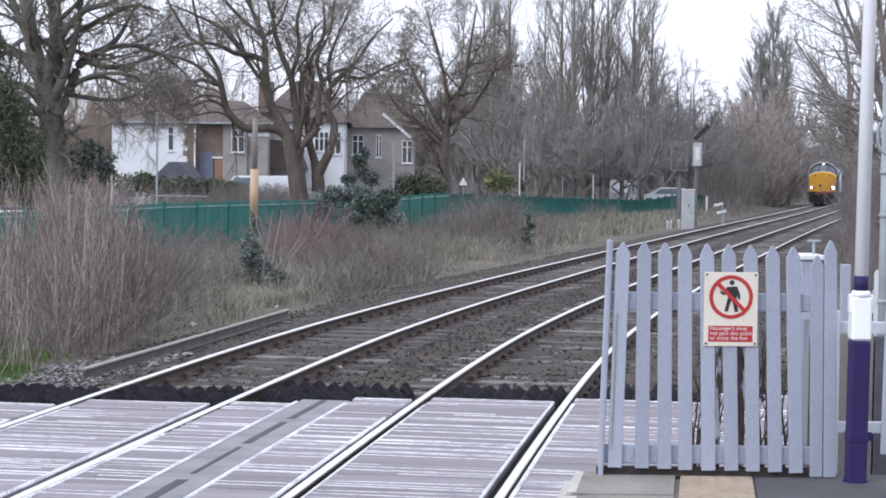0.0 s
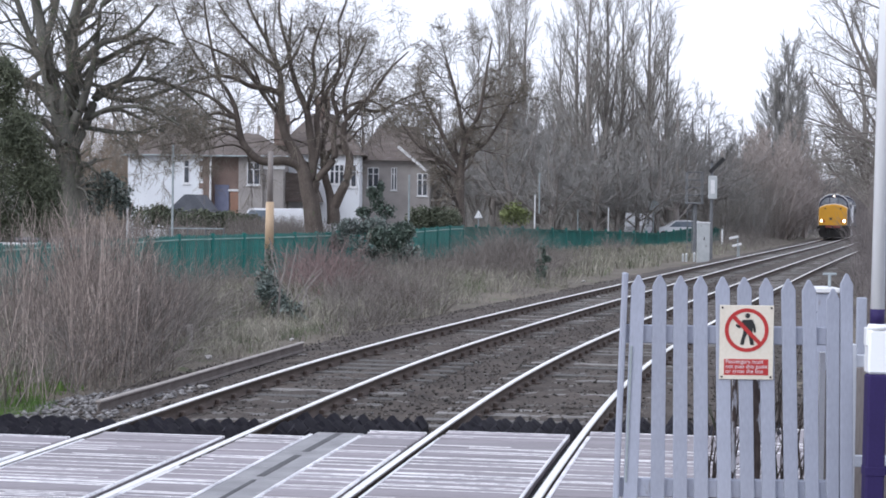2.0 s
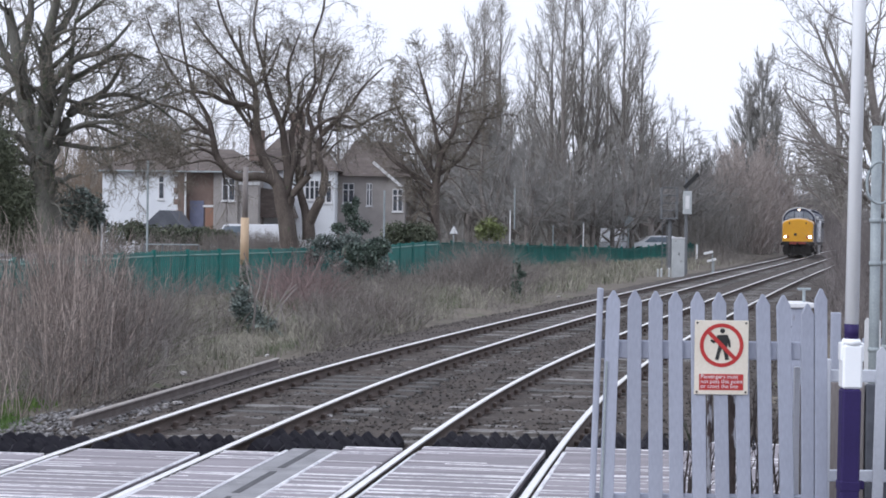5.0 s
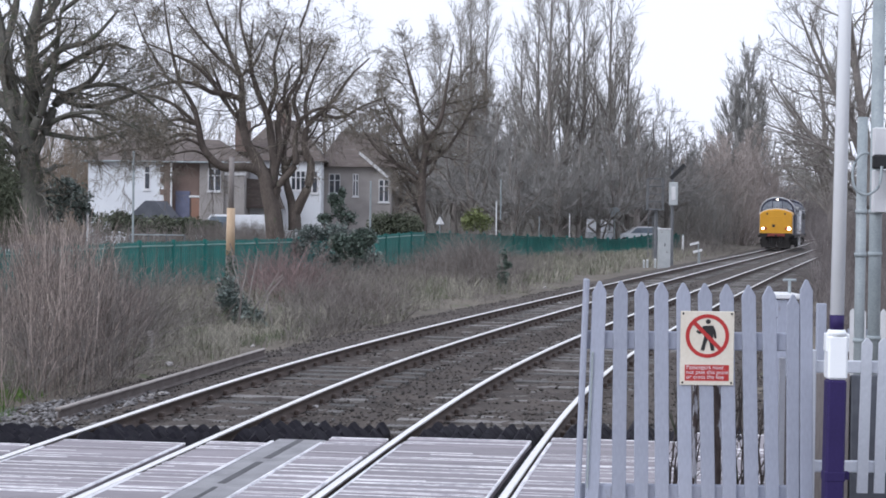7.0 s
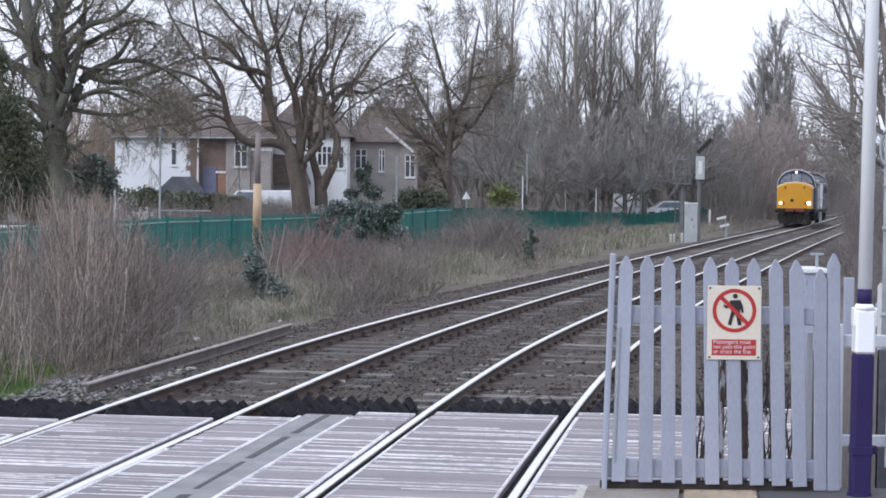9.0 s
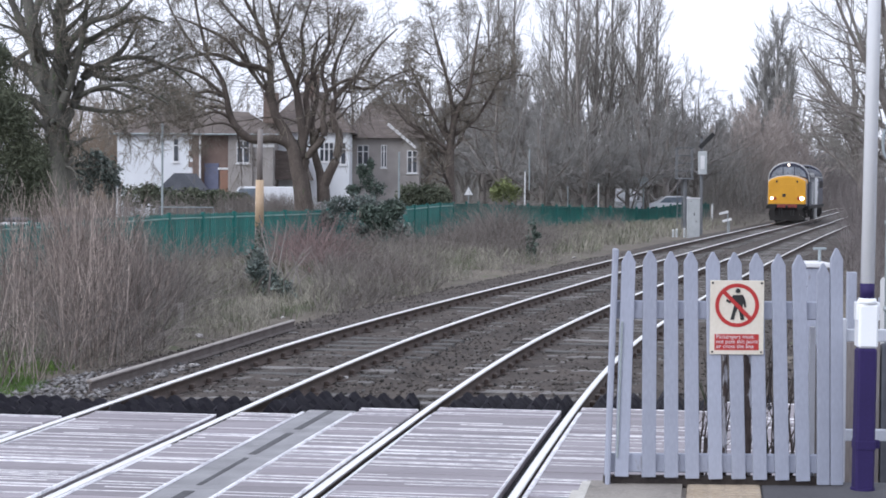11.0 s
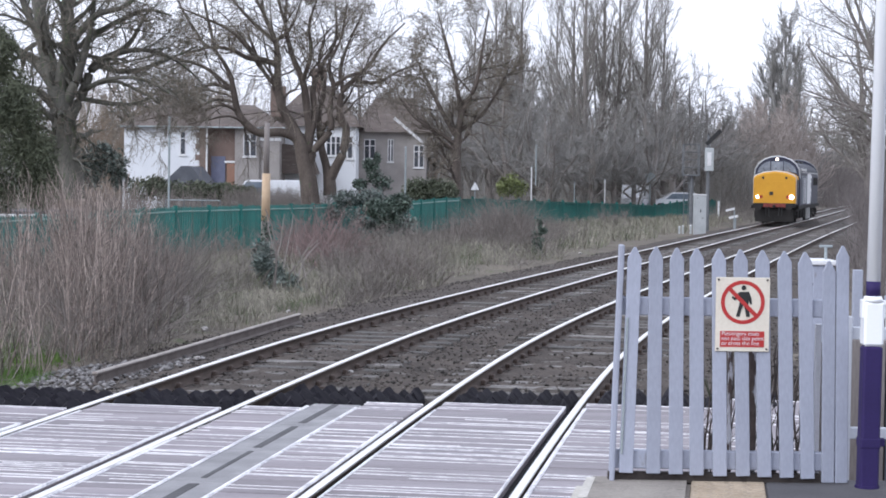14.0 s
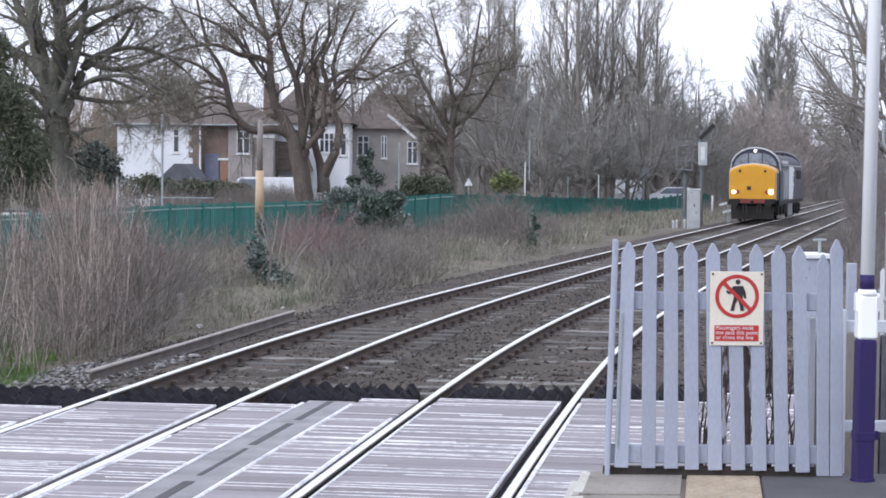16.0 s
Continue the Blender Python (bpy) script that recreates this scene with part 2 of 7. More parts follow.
# ---- building tools ----
def mesh_of(bm, mat, smooth=False):
    me = bpy.data.meshes.new("m")
    bmesh.ops.recalc_face_normals(bm, faces=bm.faces)
    bm.to_mesh(me)
    bm.free()
    me.materials.append(mat)
    if smooth:
        me.polygons.foreach_set("use_smooth", [True] * len(me.polygons))
    return me


def part(name, bm, mat, parent=None, label="", smooth=False, at=None):
    ob = new(name, bm if isinstance(bm, bpy.types.Mesh) else mesh_of(bm, mat, smooth))
    ob.parent = parent
    if at is not None:
        ob.matrix_basis = at
    if label:
        ob["label"] = label
    return ob


def thing(name, label, category, m=None, group="", kind=""):
    ob = new(name)
    if m is not None:
        ob.matrix_basis = m
    return tagged(ob, label, category, group, kind)


def box(x0, x1, y0, y1, z0, z1, bev=0.0, bm=None):
    bm = bm or bmesh.new()
    r = bmesh.ops.create_cube(bm, size=1)
    bmesh.ops.transform(bm, matrix=Matrix.Translation(((x0 + x1) / 2, (y0 + y1) / 2, (z0 + z1) / 2)) @ Matrix.Diagonal((x1 - x0, y1 - y0, z1 - z0, 1)), verts=r["verts"])
    if bev:
        es = {e for v in r["verts"] for e in v.link_edges}
        bmesh.ops.bevel(bm, geom=list(es), offset=bev, segments=1, affect="EDGES")
    return bm


def rod(p, q, r0, r1=None, sides=10, bm=None):
    bm = bm or bmesh.new()
    p, q = Vector(p), Vector(q)
    d = q - p
    m = Matrix.Translation((p + q) / 2) @ d.to_track_quat("Z", "Y").to_matrix().to_4x4()
    bmesh.ops.create_cone(bm, cap_ends=True, segments=sides, radius1=r0, radius2=r0 if r1 is None else r1, depth=d.length, matrix=m)
    return bm


def prism(outline, axis, a, b, bm=None):
    """A flat outline pushed from a to b along an axis (0 x, 1 y, 2 z)."""
    bm = bm or bmesh.new()
    rings = []
    for v in (a, b):
        ring = []
        for p in outline:
            c = list(p)
            c.insert(axis, v)
            ring.append(bm.verts.new(c))
        rings.append(ring)
    n = len(outline)
    bm.faces.new(rings[0])
    bm.faces.new(rings[1])
    for i in range(n):
        bm.faces.new((rings[0][i], rings[0][(i + 1) % n], rings[1][(i + 1) % n], rings[1][i]))
    return bm


def raw_mesh(verts, quads, mat, smooth=False):
    """A mesh from arrays; quads of n corners each."""
    me = bpy.data.meshes.new("m")
    n = quads.shape[1]
    me.vertices.add(len(verts))
    me.vertices.foreach_set("co", np.asarray(verts, np.float32).ravel())
    me.loops.add(quads.size)
    me.loops.foreach_set("vertex_index", quads.astype(np.int32).ravel())
    me.polygons.add(len(quads))
    me.polygons.foreach_set("loop_start", np.arange(0, quads.size, n, dtype=np.int32))
    me.polygons.foreach_set("loop_total", np.full(len(quads), n, np.int32))
    if smooth:
        me.polygons.foreach_set("use_smooth", np.ones(len(quads), bool))
    me.materials.append(mat)
    me.update(calc_edges=True)
    return me


def unit(v):
    return v / np.maximum(np.linalg.norm(v, axis=-1, keepdims=True), 1e-9)


class Tubes:
    """Collects many tapered tubes into one mesh."""

    def __init__(self):
        self.v, self.f, self.n = [], [], 0

    def add(self, nodes, radii, k):
        N, s, _ = nodes.shape
        t = np.gradient(nodes, axis=1)
        t = unit(t)
        ref = np.where(np.abs(t[..., 2:3]) > 0.9, np.array([1.0, 0, 0]), np.array([0, 0, 1.0]))
        a = unit(np.cross(t, ref))
        b = np.cross(t, a)
        ang = np.arange(k) * 2 * np.pi / k
        ring = nodes[:, :, None] + radii[:, :, None, None] * (a[:, :, None] * np.cos(ang)[:, None] + b[:, :, None] * np.sin(ang)[:, None])
        i = np.arange(N * s * k).reshape(N, s, k) + self.n
        j = np.roll(i, -1, axis=2)
        self.f.append(np.stack([i[:, :-1], j[:, :-1], j[:, 1:], i[:, 1:]], -1).reshape(-1, 4))
        self.v.append(ring.reshape(-1, 3))
        self.n += N * s * k

    def mesh(self, mat, smooth=True):
        return raw_mesh(np.concatenate(self.v), np.concatenate(self.f), mat, smooth)


def grow(rng, start, way, length, radius, seg, wander, rise, tip=0.35):
    """Nodes and radii of branches that leave start along way, wandering, bending up by rise."""
    N = len(start)
    nodes = np.empty((N, seg + 1, 3))
    nodes[:, 0] = start
    d = unit(way)
    for i in range(seg):
        d = unit(d + rng.normal(0, wander, (N, 3)) + np.array([0, 0, rise]) / seg)
        nodes[:, i + 1] = nodes[:, i] + d * (length / seg)[:, None]
    radii = radius[:, None] * np.linspace(1, tip, seg + 1)[None]
    return nodes, radii


def sprout(rng, nodes, radii, per, angle, spread, ratio, rratio, t0=0.25, shrink=0.55):
    """Children of branches: starts, ways, lengths, radii."""
    N, s, _ = nodes.shape
    L = np.linalg.norm(np.diff(nodes, axis=1), axis=2).sum(1)
    idx = np.repeat(np.arange(N), per)
    t = t0 + (1 - t0) * (np.tile(np.arange(per), N) + rng.random(N * per)) / per
    u = np.minimum(t * (s - 1), s - 1.001)
    i = u.astype(int)
    w = (u - i)[:, None]
    start = nodes[idx, i] * (1 - w) + nodes[idx, i + 1] * w
    d = unit(nodes[idx, i + 1] - nodes[idx, i])
    side = unit(np.cross(d, rng.normal(0, 1, d.shape)))
    a = np.radians(angle + rng.normal(0, spread, len(idx)))[:, None]
    way = d * np.cos(a) + side * np.sin(a)
    length = L[idx] * ratio * (1 - shrink * (t - t0) / (1 - t0)) * rng.uniform(0.7, 1.25, len(idx))
    r = (radii[idx, i] * (1 - w[:, 0]) + radii[idx, i + 1] * w[:, 0]) * rratio
    return start, way, length, r


def smooth_line(points, radii, n):
    """A limb through a few knots, resampled."""
    p = np.array(points, float)
    t = np.linspace(0, len(p) - 1, n)
    i = np.minimum(t.astype(int), len(p) - 2)
    w = (t - i)[:, None]
    p0, p1, p2, p3 = p[np.maximum(i - 1, 0)], p[i], p[i + 1], p[np.minimum(i + 2, len(p) - 1)]
    c = 0.5 * (2 * p1 + (p2 - p0) * w + (2 * p0 - 5 * p1 + 4 * p2 - p3) * w**2 + (3 * p1 - p0 - 3 * p2 + p3) * w**3)
    return c[None], np.interp(t, np.arange(len(radii)), radii)[None]


def bare_tree(name, label, at, limbs, levels, seed, twig=M_TWIG, bark=M_BARK, group="bare winter trees", least=0.012, woody=1):
    """limbs: (knots, radii) in the tree's space; levels: (per, angle, spread, ratio, rratio, seg, wander, rise, start)."""
    rng = np.random.default_rng(seed)
    tree = thing(name, label, "tree", at, group)
    wood, crown = Tubes(), Tubes()
    cur = [smooth_line(k, r, 40) for k, r in limbs]
    for n, r in cur:
        wood.add(n, r, 9)
    nodes = np.concatenate([c[0] for c in cur])
    radii = np.concatenate([c[1] for c in cur])
    for depth, (per, ang, spr, ratio, rr, seg, wan, rise, t0) in enumerate(levels):
        s, w, l, r = sprout(rng, nodes, radii, per, ang, spr, ratio, rr, t0)
        nodes, radii = grow(rng, s, w, l, np.maximum(r, least), seg, wan, rise)
        (wood if depth < woody else crown).add(nodes, radii, 6 if depth == 0 else 4 if depth < woody else 3)
    part("trunk", wood.mesh(bark), None, tree)
    part("crown", crown.mesh(twig), None, tree)
    return tree


def leaves(rng, centres, sizes, count, leaf, mat, shell=0.45, slim=0.45):
    """Many small leaf blades in uneven clumps."""
    c = np.array(centres, float)
    s = np.array(sizes, float)
    which = rng.integers(0, len(c), count)
    d = unit(rng.normal(0, 1, (count, 3)))
    rad = (shell + (1 - shell) * rng.random(count)) ** 0.5 * rng.uniform(0.55, 1.25, count)
    p = c[which] + d * s[which] * rad[:, None]
    a = unit(rng.normal(0, 1, (count, 3)))
    b = unit(np.cross(a, rng.normal(0, 1, (count, 3))))
    L = leaf * rng.uniform(0.6, 1.4, count)[:, None]
    v = np.stack([p - a * L, p + b * L * slim, p + a * L, p - b * L * slim], 1).reshape(-1, 3)
    return raw_mesh(v, np.arange(count * 4).reshape(-1, 4), mat)


# ---- the line of the tracks ----
KNOTS = (8, 18, 26, 36, 50, 75, 115, 170)
BENDS = (0.00011, 0.00232, 0.00741, 0.00203, 0.00003, 0.00047, -0.0002, -0.0002)
_g = np.arange(-60, 420, 0.5)
_k = np.interp(_g, KNOTS, BENDS)
_k[_g > 175] = 0.0018
_k[_g < 8] = 0
_d = np.concatenate([[0], np.cumsum((_k[1:] + _k[:-1]) / 4)])
_d += 0.1513 - np.interp(0, _g, _d)
_x = np.concatenate([[0], np.cumsum((_d[1:] + _d[:-1]) / 4)])
_x += -6.4315 - np.interp(0, _g, _x)
GAUGE, SIX = 1.505, 1.8837
RAILS = (0.0, GAUGE, GAUGE + SIX, 2 * GAUGE + SIX)
_s = np.concatenate([[0], np.cumsum(np.hypot(0.5, np.diff(_x)))])
_s -= np.interp(0, _g, _s)


def line(y, off=0.0):
    """The point off metres to the right of the outermost rail where that rail passes y, and the slope there."""
    x, d = np.interp(y, _g, _x), np.interp(y, _g, _d)
    n = np.sqrt(1 + d * d)
    return x + off / n, y - off * d / n, d


def on_track(s, off):
    """Pose on the line s metres along it; local y runs away along the line."""
    y = float(np.interp(s, _s, _g))
    x, yy, d = line(y, off)
    return Matrix.Translation((float(x), float(yy), 0)) @ Matrix.Rotation(-math.atan(float(d)), 4, "Z")


def ribbon(profile, y0, y1, step, off0=0.0):
    """Sweeps an outline (off, z) along the line; closed."""
    ys = np.arange(y0, y1 + 1e-6, step)
    pr = np.array(profile)
    x, y, _ = line(ys[:, None], off0 + pr[None, :, 0])
    v = np.stack([x, y, np.broadcast_to(pr[None, :, 1], x.shape)], -1).reshape(-1, 3)
    n, k = len(ys), len(pr)
    i = np.arange(n * k).reshape(n, k)
    j = np.roll(i, -1, axis=1)
    return v, np.stack([i[:-1], j[:-1], j[1:], i[1:]], -1).reshape(-1, 4)


# ---- ground ----
def ground_z(x, y):
    """Gentle verge; lower under the ballast."""
    e = np.interp(y, _g, _x) - x
    z = -0.42 + 0.16 * np.clip((e - 2.2) / 4, 0, 1) + 0.10 * np.sin(x * 0.35 + 1) * np.cos(y * 0.21) * np.clip(e / 6, 0, 1)
    right = -e - 5.0
    z += np.clip((right - 1.6) / 5, 0, 1) * 0.5 * np.clip((y - 24) / 10, 0, 1)
    return z


def build_ground():
    xs = np.concatenate([[-3000, -900, -350, -160], np.arange(-90, 90.1, 1.0), [160, 350, 900, 3000]])
    ys = np.concatenate([[-1500, -300, -80], np.arange(-30, 180.1, 1.0), np.arange(190, 420, 20), [600, 1200, 4000]])
    gx, gy = np.meshgrid(xs, ys)
    gz = ground_z(gx, gy)
    rng = np.random.default_rng(3)
    gz = gz + rng.normal(0, 0.03, gz.shape) * (np.abs(gx) < 95)
    i = np.arange(gx.size).reshape(gx.shape)
    q = np.stack([i[:-1, :-1], i[:-1, 1:], i[1:, 1:], i[1:, :-1]], -1).reshape(-1, 4)
    g = part("ground", raw_mesh(np.stack([gx, gy, gz], -1).reshape(-1, 3), q, M_SOIL, True), None)
    tagged(g, "rough winter verge of brown soil and thin grass", "ground", kind="structure")


build_ground()

FARSTEP = 0.40  # the panels of the second track end farther out
FAR0, FARS = 17.93, 0.0205  # far edge of the crossing deck: y = FAR0 + FARS * (x + 4.5)


def build_track_bed():
    rng = np.random.default_rng(5)
    offs = np.concatenate([[-3.2, -2.2, -1.3], np.arange(-0.9, 6.0, 0.15), [6.4, 7.0, 7.8]])
    ys = np.concatenate([np.arange(17.2, 60, 0.2), np.arange(60, 330, 1.0)])
    x, y, _ = line(ys[:, None], offs[None])
    z = np.interp(offs, [-3.2, -1.3, -0.5, 5.5, 6.4, 7.8], [-0.5, -0.22, -0.168, -0.168, -0.23, -0.5])[None] + rng.normal(0, 0.016, x.shape)
    mid = (GAUGE + SIX / 2)
    z = z - 0.05 * np.exp(-((offs[None] - mid) / 0.5) ** 2)
    i = np.arange(x.size).reshape(x.shape)
    q = np.stack([i[:-1, :-1], i[:-1, 1:], i[1:, 1:], i[1:, :-1]], -1).reshape(-1, 4)
    bed = part("ballast_bed", raw_mesh(np.stack([x, y, z], -1).reshape(-1, 3), q, M_BALLAST, False), None)
    tagged(bed, "dirty brown-grey ballast under two railway tracks", "ballast", kind="structure")
    ys = np.arange(-24, 7.6, 0.5)
    x, y, _ = line(ys[:, None], offs[None])
    z = np.broadcast_to(np.interp(offs, [-3.2, -1.3, -0.5, 5.5, 5.55, 7.8], [-0.5, -0.22, -0.168, -0.168, -0.4, -0.5])[None], x.shape) + rng.normal(0, 0.014, x.shape)
    i = np.arange(x.size).reshape(x.shape)
    q = np.stack([i[:-1, :-1], i[:-1, 1:], i[1:, 1:], i[1:, :-1]], -1).reshape(-1, 4)
    bed = part("ballast_bed", raw_mesh(np.stack([x, y, z], -1).reshape(-1, 3), q, M_BALLAST, False), None)
    tagged(bed, "dirty brown-grey ballast beside the platform", "ballast", kind="structure")
    # loose stones of the nearer stretch
    N = 17000
    yy = 19.7 + 47 * rng.random(N) ** 1.8
    oo = rng.uniform(-2.9, 7.2, N)
    px, py, _ = line(yy, oo)
    pz = np.interp(oo, [-3.2, -1.3, -0.5, 5.5, 6.4, 7.8], [-0.47, -0.21, -0.165, -0.165, -0.22, -0.47])
    base = np.array([[1, 0, 0], [-1, 0, 0], [0, 1, 0], [0, -1, 0], [0, 0, 0.8], [0, 0, -0.6]], float)
    tri = np.array([[0, 2, 4], [2, 1, 4], [1, 3, 4], [3, 0, 4], [2, 0, 5], [1, 2, 5], [3, 1, 5], [0, 3, 5]])
    size = rng.uniform(0.014, 0.034, N)[:, None, None]
    v = base[None] * rng.uniform(0.6, 1.4, (N, 6, 1)) * size
    a = rng.random(N) * 6.28
    c, s = np.cos(a)[:, None], np.sin(a)[:, None]
    v = np.stack([v[..., 0] * c - v[..., 1] * s, v[..., 0] * s + v[..., 1] * c, v[..., 2]], -1)
    v += np.stack([px, py, pz], -1)[:, None]
    f = (tri[None] + np.arange(N)[:, None, None] * 6).reshape(-1, 3)
    st = part("ballast_stones", raw_mesh(v.reshape(-1, 3), f, M_STONE), None)
    tagged(st, "loose dusty grey and brown ballast stones", "ballast", kind="stuff")


build_track_bed()

HEAD = [(-0.036, -0.022), (-0.032, -0.004), (-0.02, 0.0), (0.02, 0.0), (0.032, -0.004), (0.036, -0.022)]
WEB = [(-0.035, -0.0225), (0.035, -0.0225), (0.03, -0.045), (0.009, -0.055), (0.009, -0.13), (0.065, -0.15), (0.065, -0.16), (-0.065, -0.16), (-0.065, -0.15), (-0.009, -0.13), (-0.009, -0.055), (-0.03, -0.045)]


def build_tracks():
    chair_bm = box(-0.17, 0.17, -0.1, 0.1, -0.175, -0.145, 0.01)
    box(-0.11, -0.05, -0.05, 0.05, -0.15, -0.085, 0.012, chair_bm)
    box(0.05, 0.11, -0.05, 0.05, -0.15, -0.085, 0.012, chair_bm)
    chair = mesh_of(chair_bm, M_RUST)
    sleeper = mesh_of(box(-1.28, 1.28, -0.125, 0.125, -0.30, -0.165, 0.012), M_SLEEPER)
    rng = random.Random(4)
    for name, a, b, label in (("railway_track_1", 0, 1, "railway track of worn steel rails on timber sleepers, curving away"),
                              ("railway_track_2", 2, 3, "second railway track with polished rails on timber sleepers")):
        tr = thing(name, label, "railway track", kind="structure")
        for r in (a, b):
            v, q = ribbon(WEB, -20, 330, 1.0, RAILS[r])
            rail = part("rail", raw_mesh(v, q, M_RUST, False), None, tr, "rusty steel rail with a polished head")
            v, q = ribbon(HEAD, -20, 330, 1.0, RAILS[r])
            part("rail_head", raw_mesh(v, q, M_RAILTOP, False), None, rail, "bright polished running surface")
        mid = (RAILS[a] + RAILS[b]) / 2
        s, n = 19.6, 0
        for k in range(42):
            part("sleeper", sleeper, None, tr, at=on_track(-21.5 + 0.68 * k, mid) @ pose(0, 0, rng.uniform(-0.012, 0.014)))
        while s < 190:
            m = on_track(s, mid)
            part("sleeper", sleeper, None, tr, at=m @ pose(rng.uniform(-0.03, 0.03), 0, rng.uniform(-0.022, 0.020), 0, 0, rng.uniform(-0.8, 0.8)))
            if n < 55:
                for o in (-GAUGE / 2, GAUGE / 2):
                    part("rail_chair", chair, None, tr, at=m @ pose(o, 0, 0))
            s, n = s + 0.68, n + 1


build_tracks()


# ---- level crossing ----
def build_crossing():
    deck = thing("crossing_deck", "grey level crossing deck of long panels, worn edges painted bright for sky shine", "level crossing", kind="structure")
    rng = random.Random(8)
    # strips across the line: (offset from, to, panel length)
    bands = [(-9.0, -3.2, 1.8), (-3.2, -0.075, 0.6), (0.115, GAUGE - 0.115, 0.6), (GAUGE + 0.075, GAUGE + 0.66, 0.6), (GAUGE + 1.21, GAUGE + SIX - 0.075, 0.6),
             (GAUGE + SIX + 0.115, 2 * GAUGE + SIX - 0.115, 0.6), (2 * GAUGE + SIX + 0.075, 2 * GAUGE + SIX + 1.5, 0.6), (2 * GAUGE + SIX + 1.5, 14.0, 1.8)]

    def far_y(off):
        y = 18.0
        for _ in range(4):
            x, yy, d = line(y, off)
            y += FAR0 + FARS * (float(x) + 4.5) - float(yy)
        return y + (FARSTEP if off > GAUGE + 0.67 else 0.0)

    def slab(o0, o1, y0, y1, z0, z1, tilt=0.0):
        bm = bmesh.new()
        vs = []
        for z in (z0, z1):
            for o, y in ((o0, y0 - tilt), (o1, y0 + tilt), (o1, y1 + tilt), (o0, y1 - tilt)):
                x, yy, _ = line(y, o)
                vs.append(bm.verts.new((float(x), float(yy), z)))
        for f in ((0, 1, 2, 3), (4, 5, 6, 7), (0, 1, 5, 4), (1, 2, 6, 5), (2, 3, 7, 6), (3, 0, 4, 7)):
            bm.faces.new([vs[i] for i in f])
        es = [e for e in bm.edges if e.verts[0].co.z > z1 - 0.001 and e.verts[1].co.z > z1 - 0.001]
        bmesh.ops.bevel(bm, geom=es, offset=0.012 if y1 - y0 > 0.1 else 0.002, segments=1, affect="EDGES")
        return bm

    # lines across the deck, white for sky shine on worn edges: depth below the far edge, from, to, width
    lines = [(0.0, -9, 14, 0.014), (3.02, -9, 14, 0.010), (3.14, -9, 14, 0.007), (1.2, -9, 0.6, 0.007), (4.6, -9, 14, 0.006), (2.0, -9, 14, 0.005)]
    at = 0.12
    while at < 10:
        a = rng.uniform(-6, 5)
        lines.append((at, a, a + rng.uniform(1.5, 9.0), rng.uniform(0.0014, 0.0038)))
        at += rng.uniform(0.05, 0.2)
    for o0, o1, step in bands:
        for depth, a, b, w in lines:
            a, b = max(a, o0), min(b, o1)
            if b - a < 0.12:
                continue
            y = far_y((o0 + o1) / 2) - depth - 0.004
            slope = rng.uniform(-0.035, 0.035) if depth else 0.0
            while a < b - 0.1:
                e = min(b, a + rng.uniform(0.8, 3.0))
                proud = (0.004 if w > 0.009 else 0.0012) + rng.uniform(-0.001, 0.0008)
                part("edge_strip", slab(a, e, y - w, y, -0.05, proud, slope * (e - a) / 2), M_STRIP, deck)
                y += slope * (e - a)
                a = e
        top = (far_y(o0) + far_y(o1)) / 2
        y = top
        while y > 7.5:
            z = -0.004 + rng.uniform(-0.003, 0.002)
            part("deck_panel", slab(o0, o1, y - step + 0.008, y, -0.14, z), M_DECK, deck)
            y -= step
    # flangeway floors and the bright kerb strips along the rails
    for r, side in ((0, 1), (1, -1), (2, 1), (3, -1)):
        v, q = ribbon([(0.04 * side, -0.1), (0.112 * side, -0.1), (0.112 * side, -0.06), (0.04 * side, -0.06)], 7.5, far_y(RAILS[r]) - 0.02, 0.5, RAILS[r])
        part("flangeway", raw_mesh(v, q, M_GUARD), None, deck)
        o = 0.116 * side
        v, q = ribbon([(o, -0.05), (o + 0.018 * side, -0.05), (o + 0.018 * side, 0.0055), (o, 0.0055)], 7.5, far_y(RAILS[r]), 0.5, RAILS[r])
        part("flange_edge", raw_mesh(v, q, M_STRIP), None, deck)
        o = -0.076 * side
        v, q = ribbon([(o, -0.05), (o - (0.036 if r == 3 else 0.026) * side, -0.05), (o - (0.036 if r == 3 else 0.026) * side, 0.0055), (o, 0.0055)], 7.5, far_y(RAILS[r]) - (0.1 if r == 3 else 1.0 + 0.8 * (r % 2)), 0.5, RAILS[r])
        part("flange_edge", raw_mesh(v, q, M_STRIP), None, deck)
    # six-foot infill between two bright lines
    o0, o1 = GAUGE + 0.68, GAUGE + 1.19
    for i in range(7):
        y1 = far_y(o0) - i * 1.6
        part("infill_slab", slab(o0, o1, y1 - 1.59, y1, -0.14, -0.012), M_INFILL, deck)
        part("infill_slab", slab(o0 + rng.uniform(0.19, 0.22), o0 + rng.uniform(0.27, 0.31), y1 - rng.uniform(1.45, 1.59), y1 - rng.uniform(0.01, 0.12), -0.05, -0.0075), M_ASPHALT, deck, "dark asphalt patch")
    for o in (o0, o1):
        v, q = ribbon([(o - 0.014, -0.05), (o + 0.014, -0.05), (o + 0.014, 0.0), (o - 0.014, 0.0)], 7.5, far_y(o), 0.5)
        part("edge_strip", raw_mesh(v, q, M_STRIP), None, deck)
    # base and road on either side
    base = part("road", slab(-60, 60, 7.3, 17.6, -0.30, -0.145), M_ASPHALT)
    tagged(base, "dark asphalt road under and beside the crossing deck", "road", kind="structure")

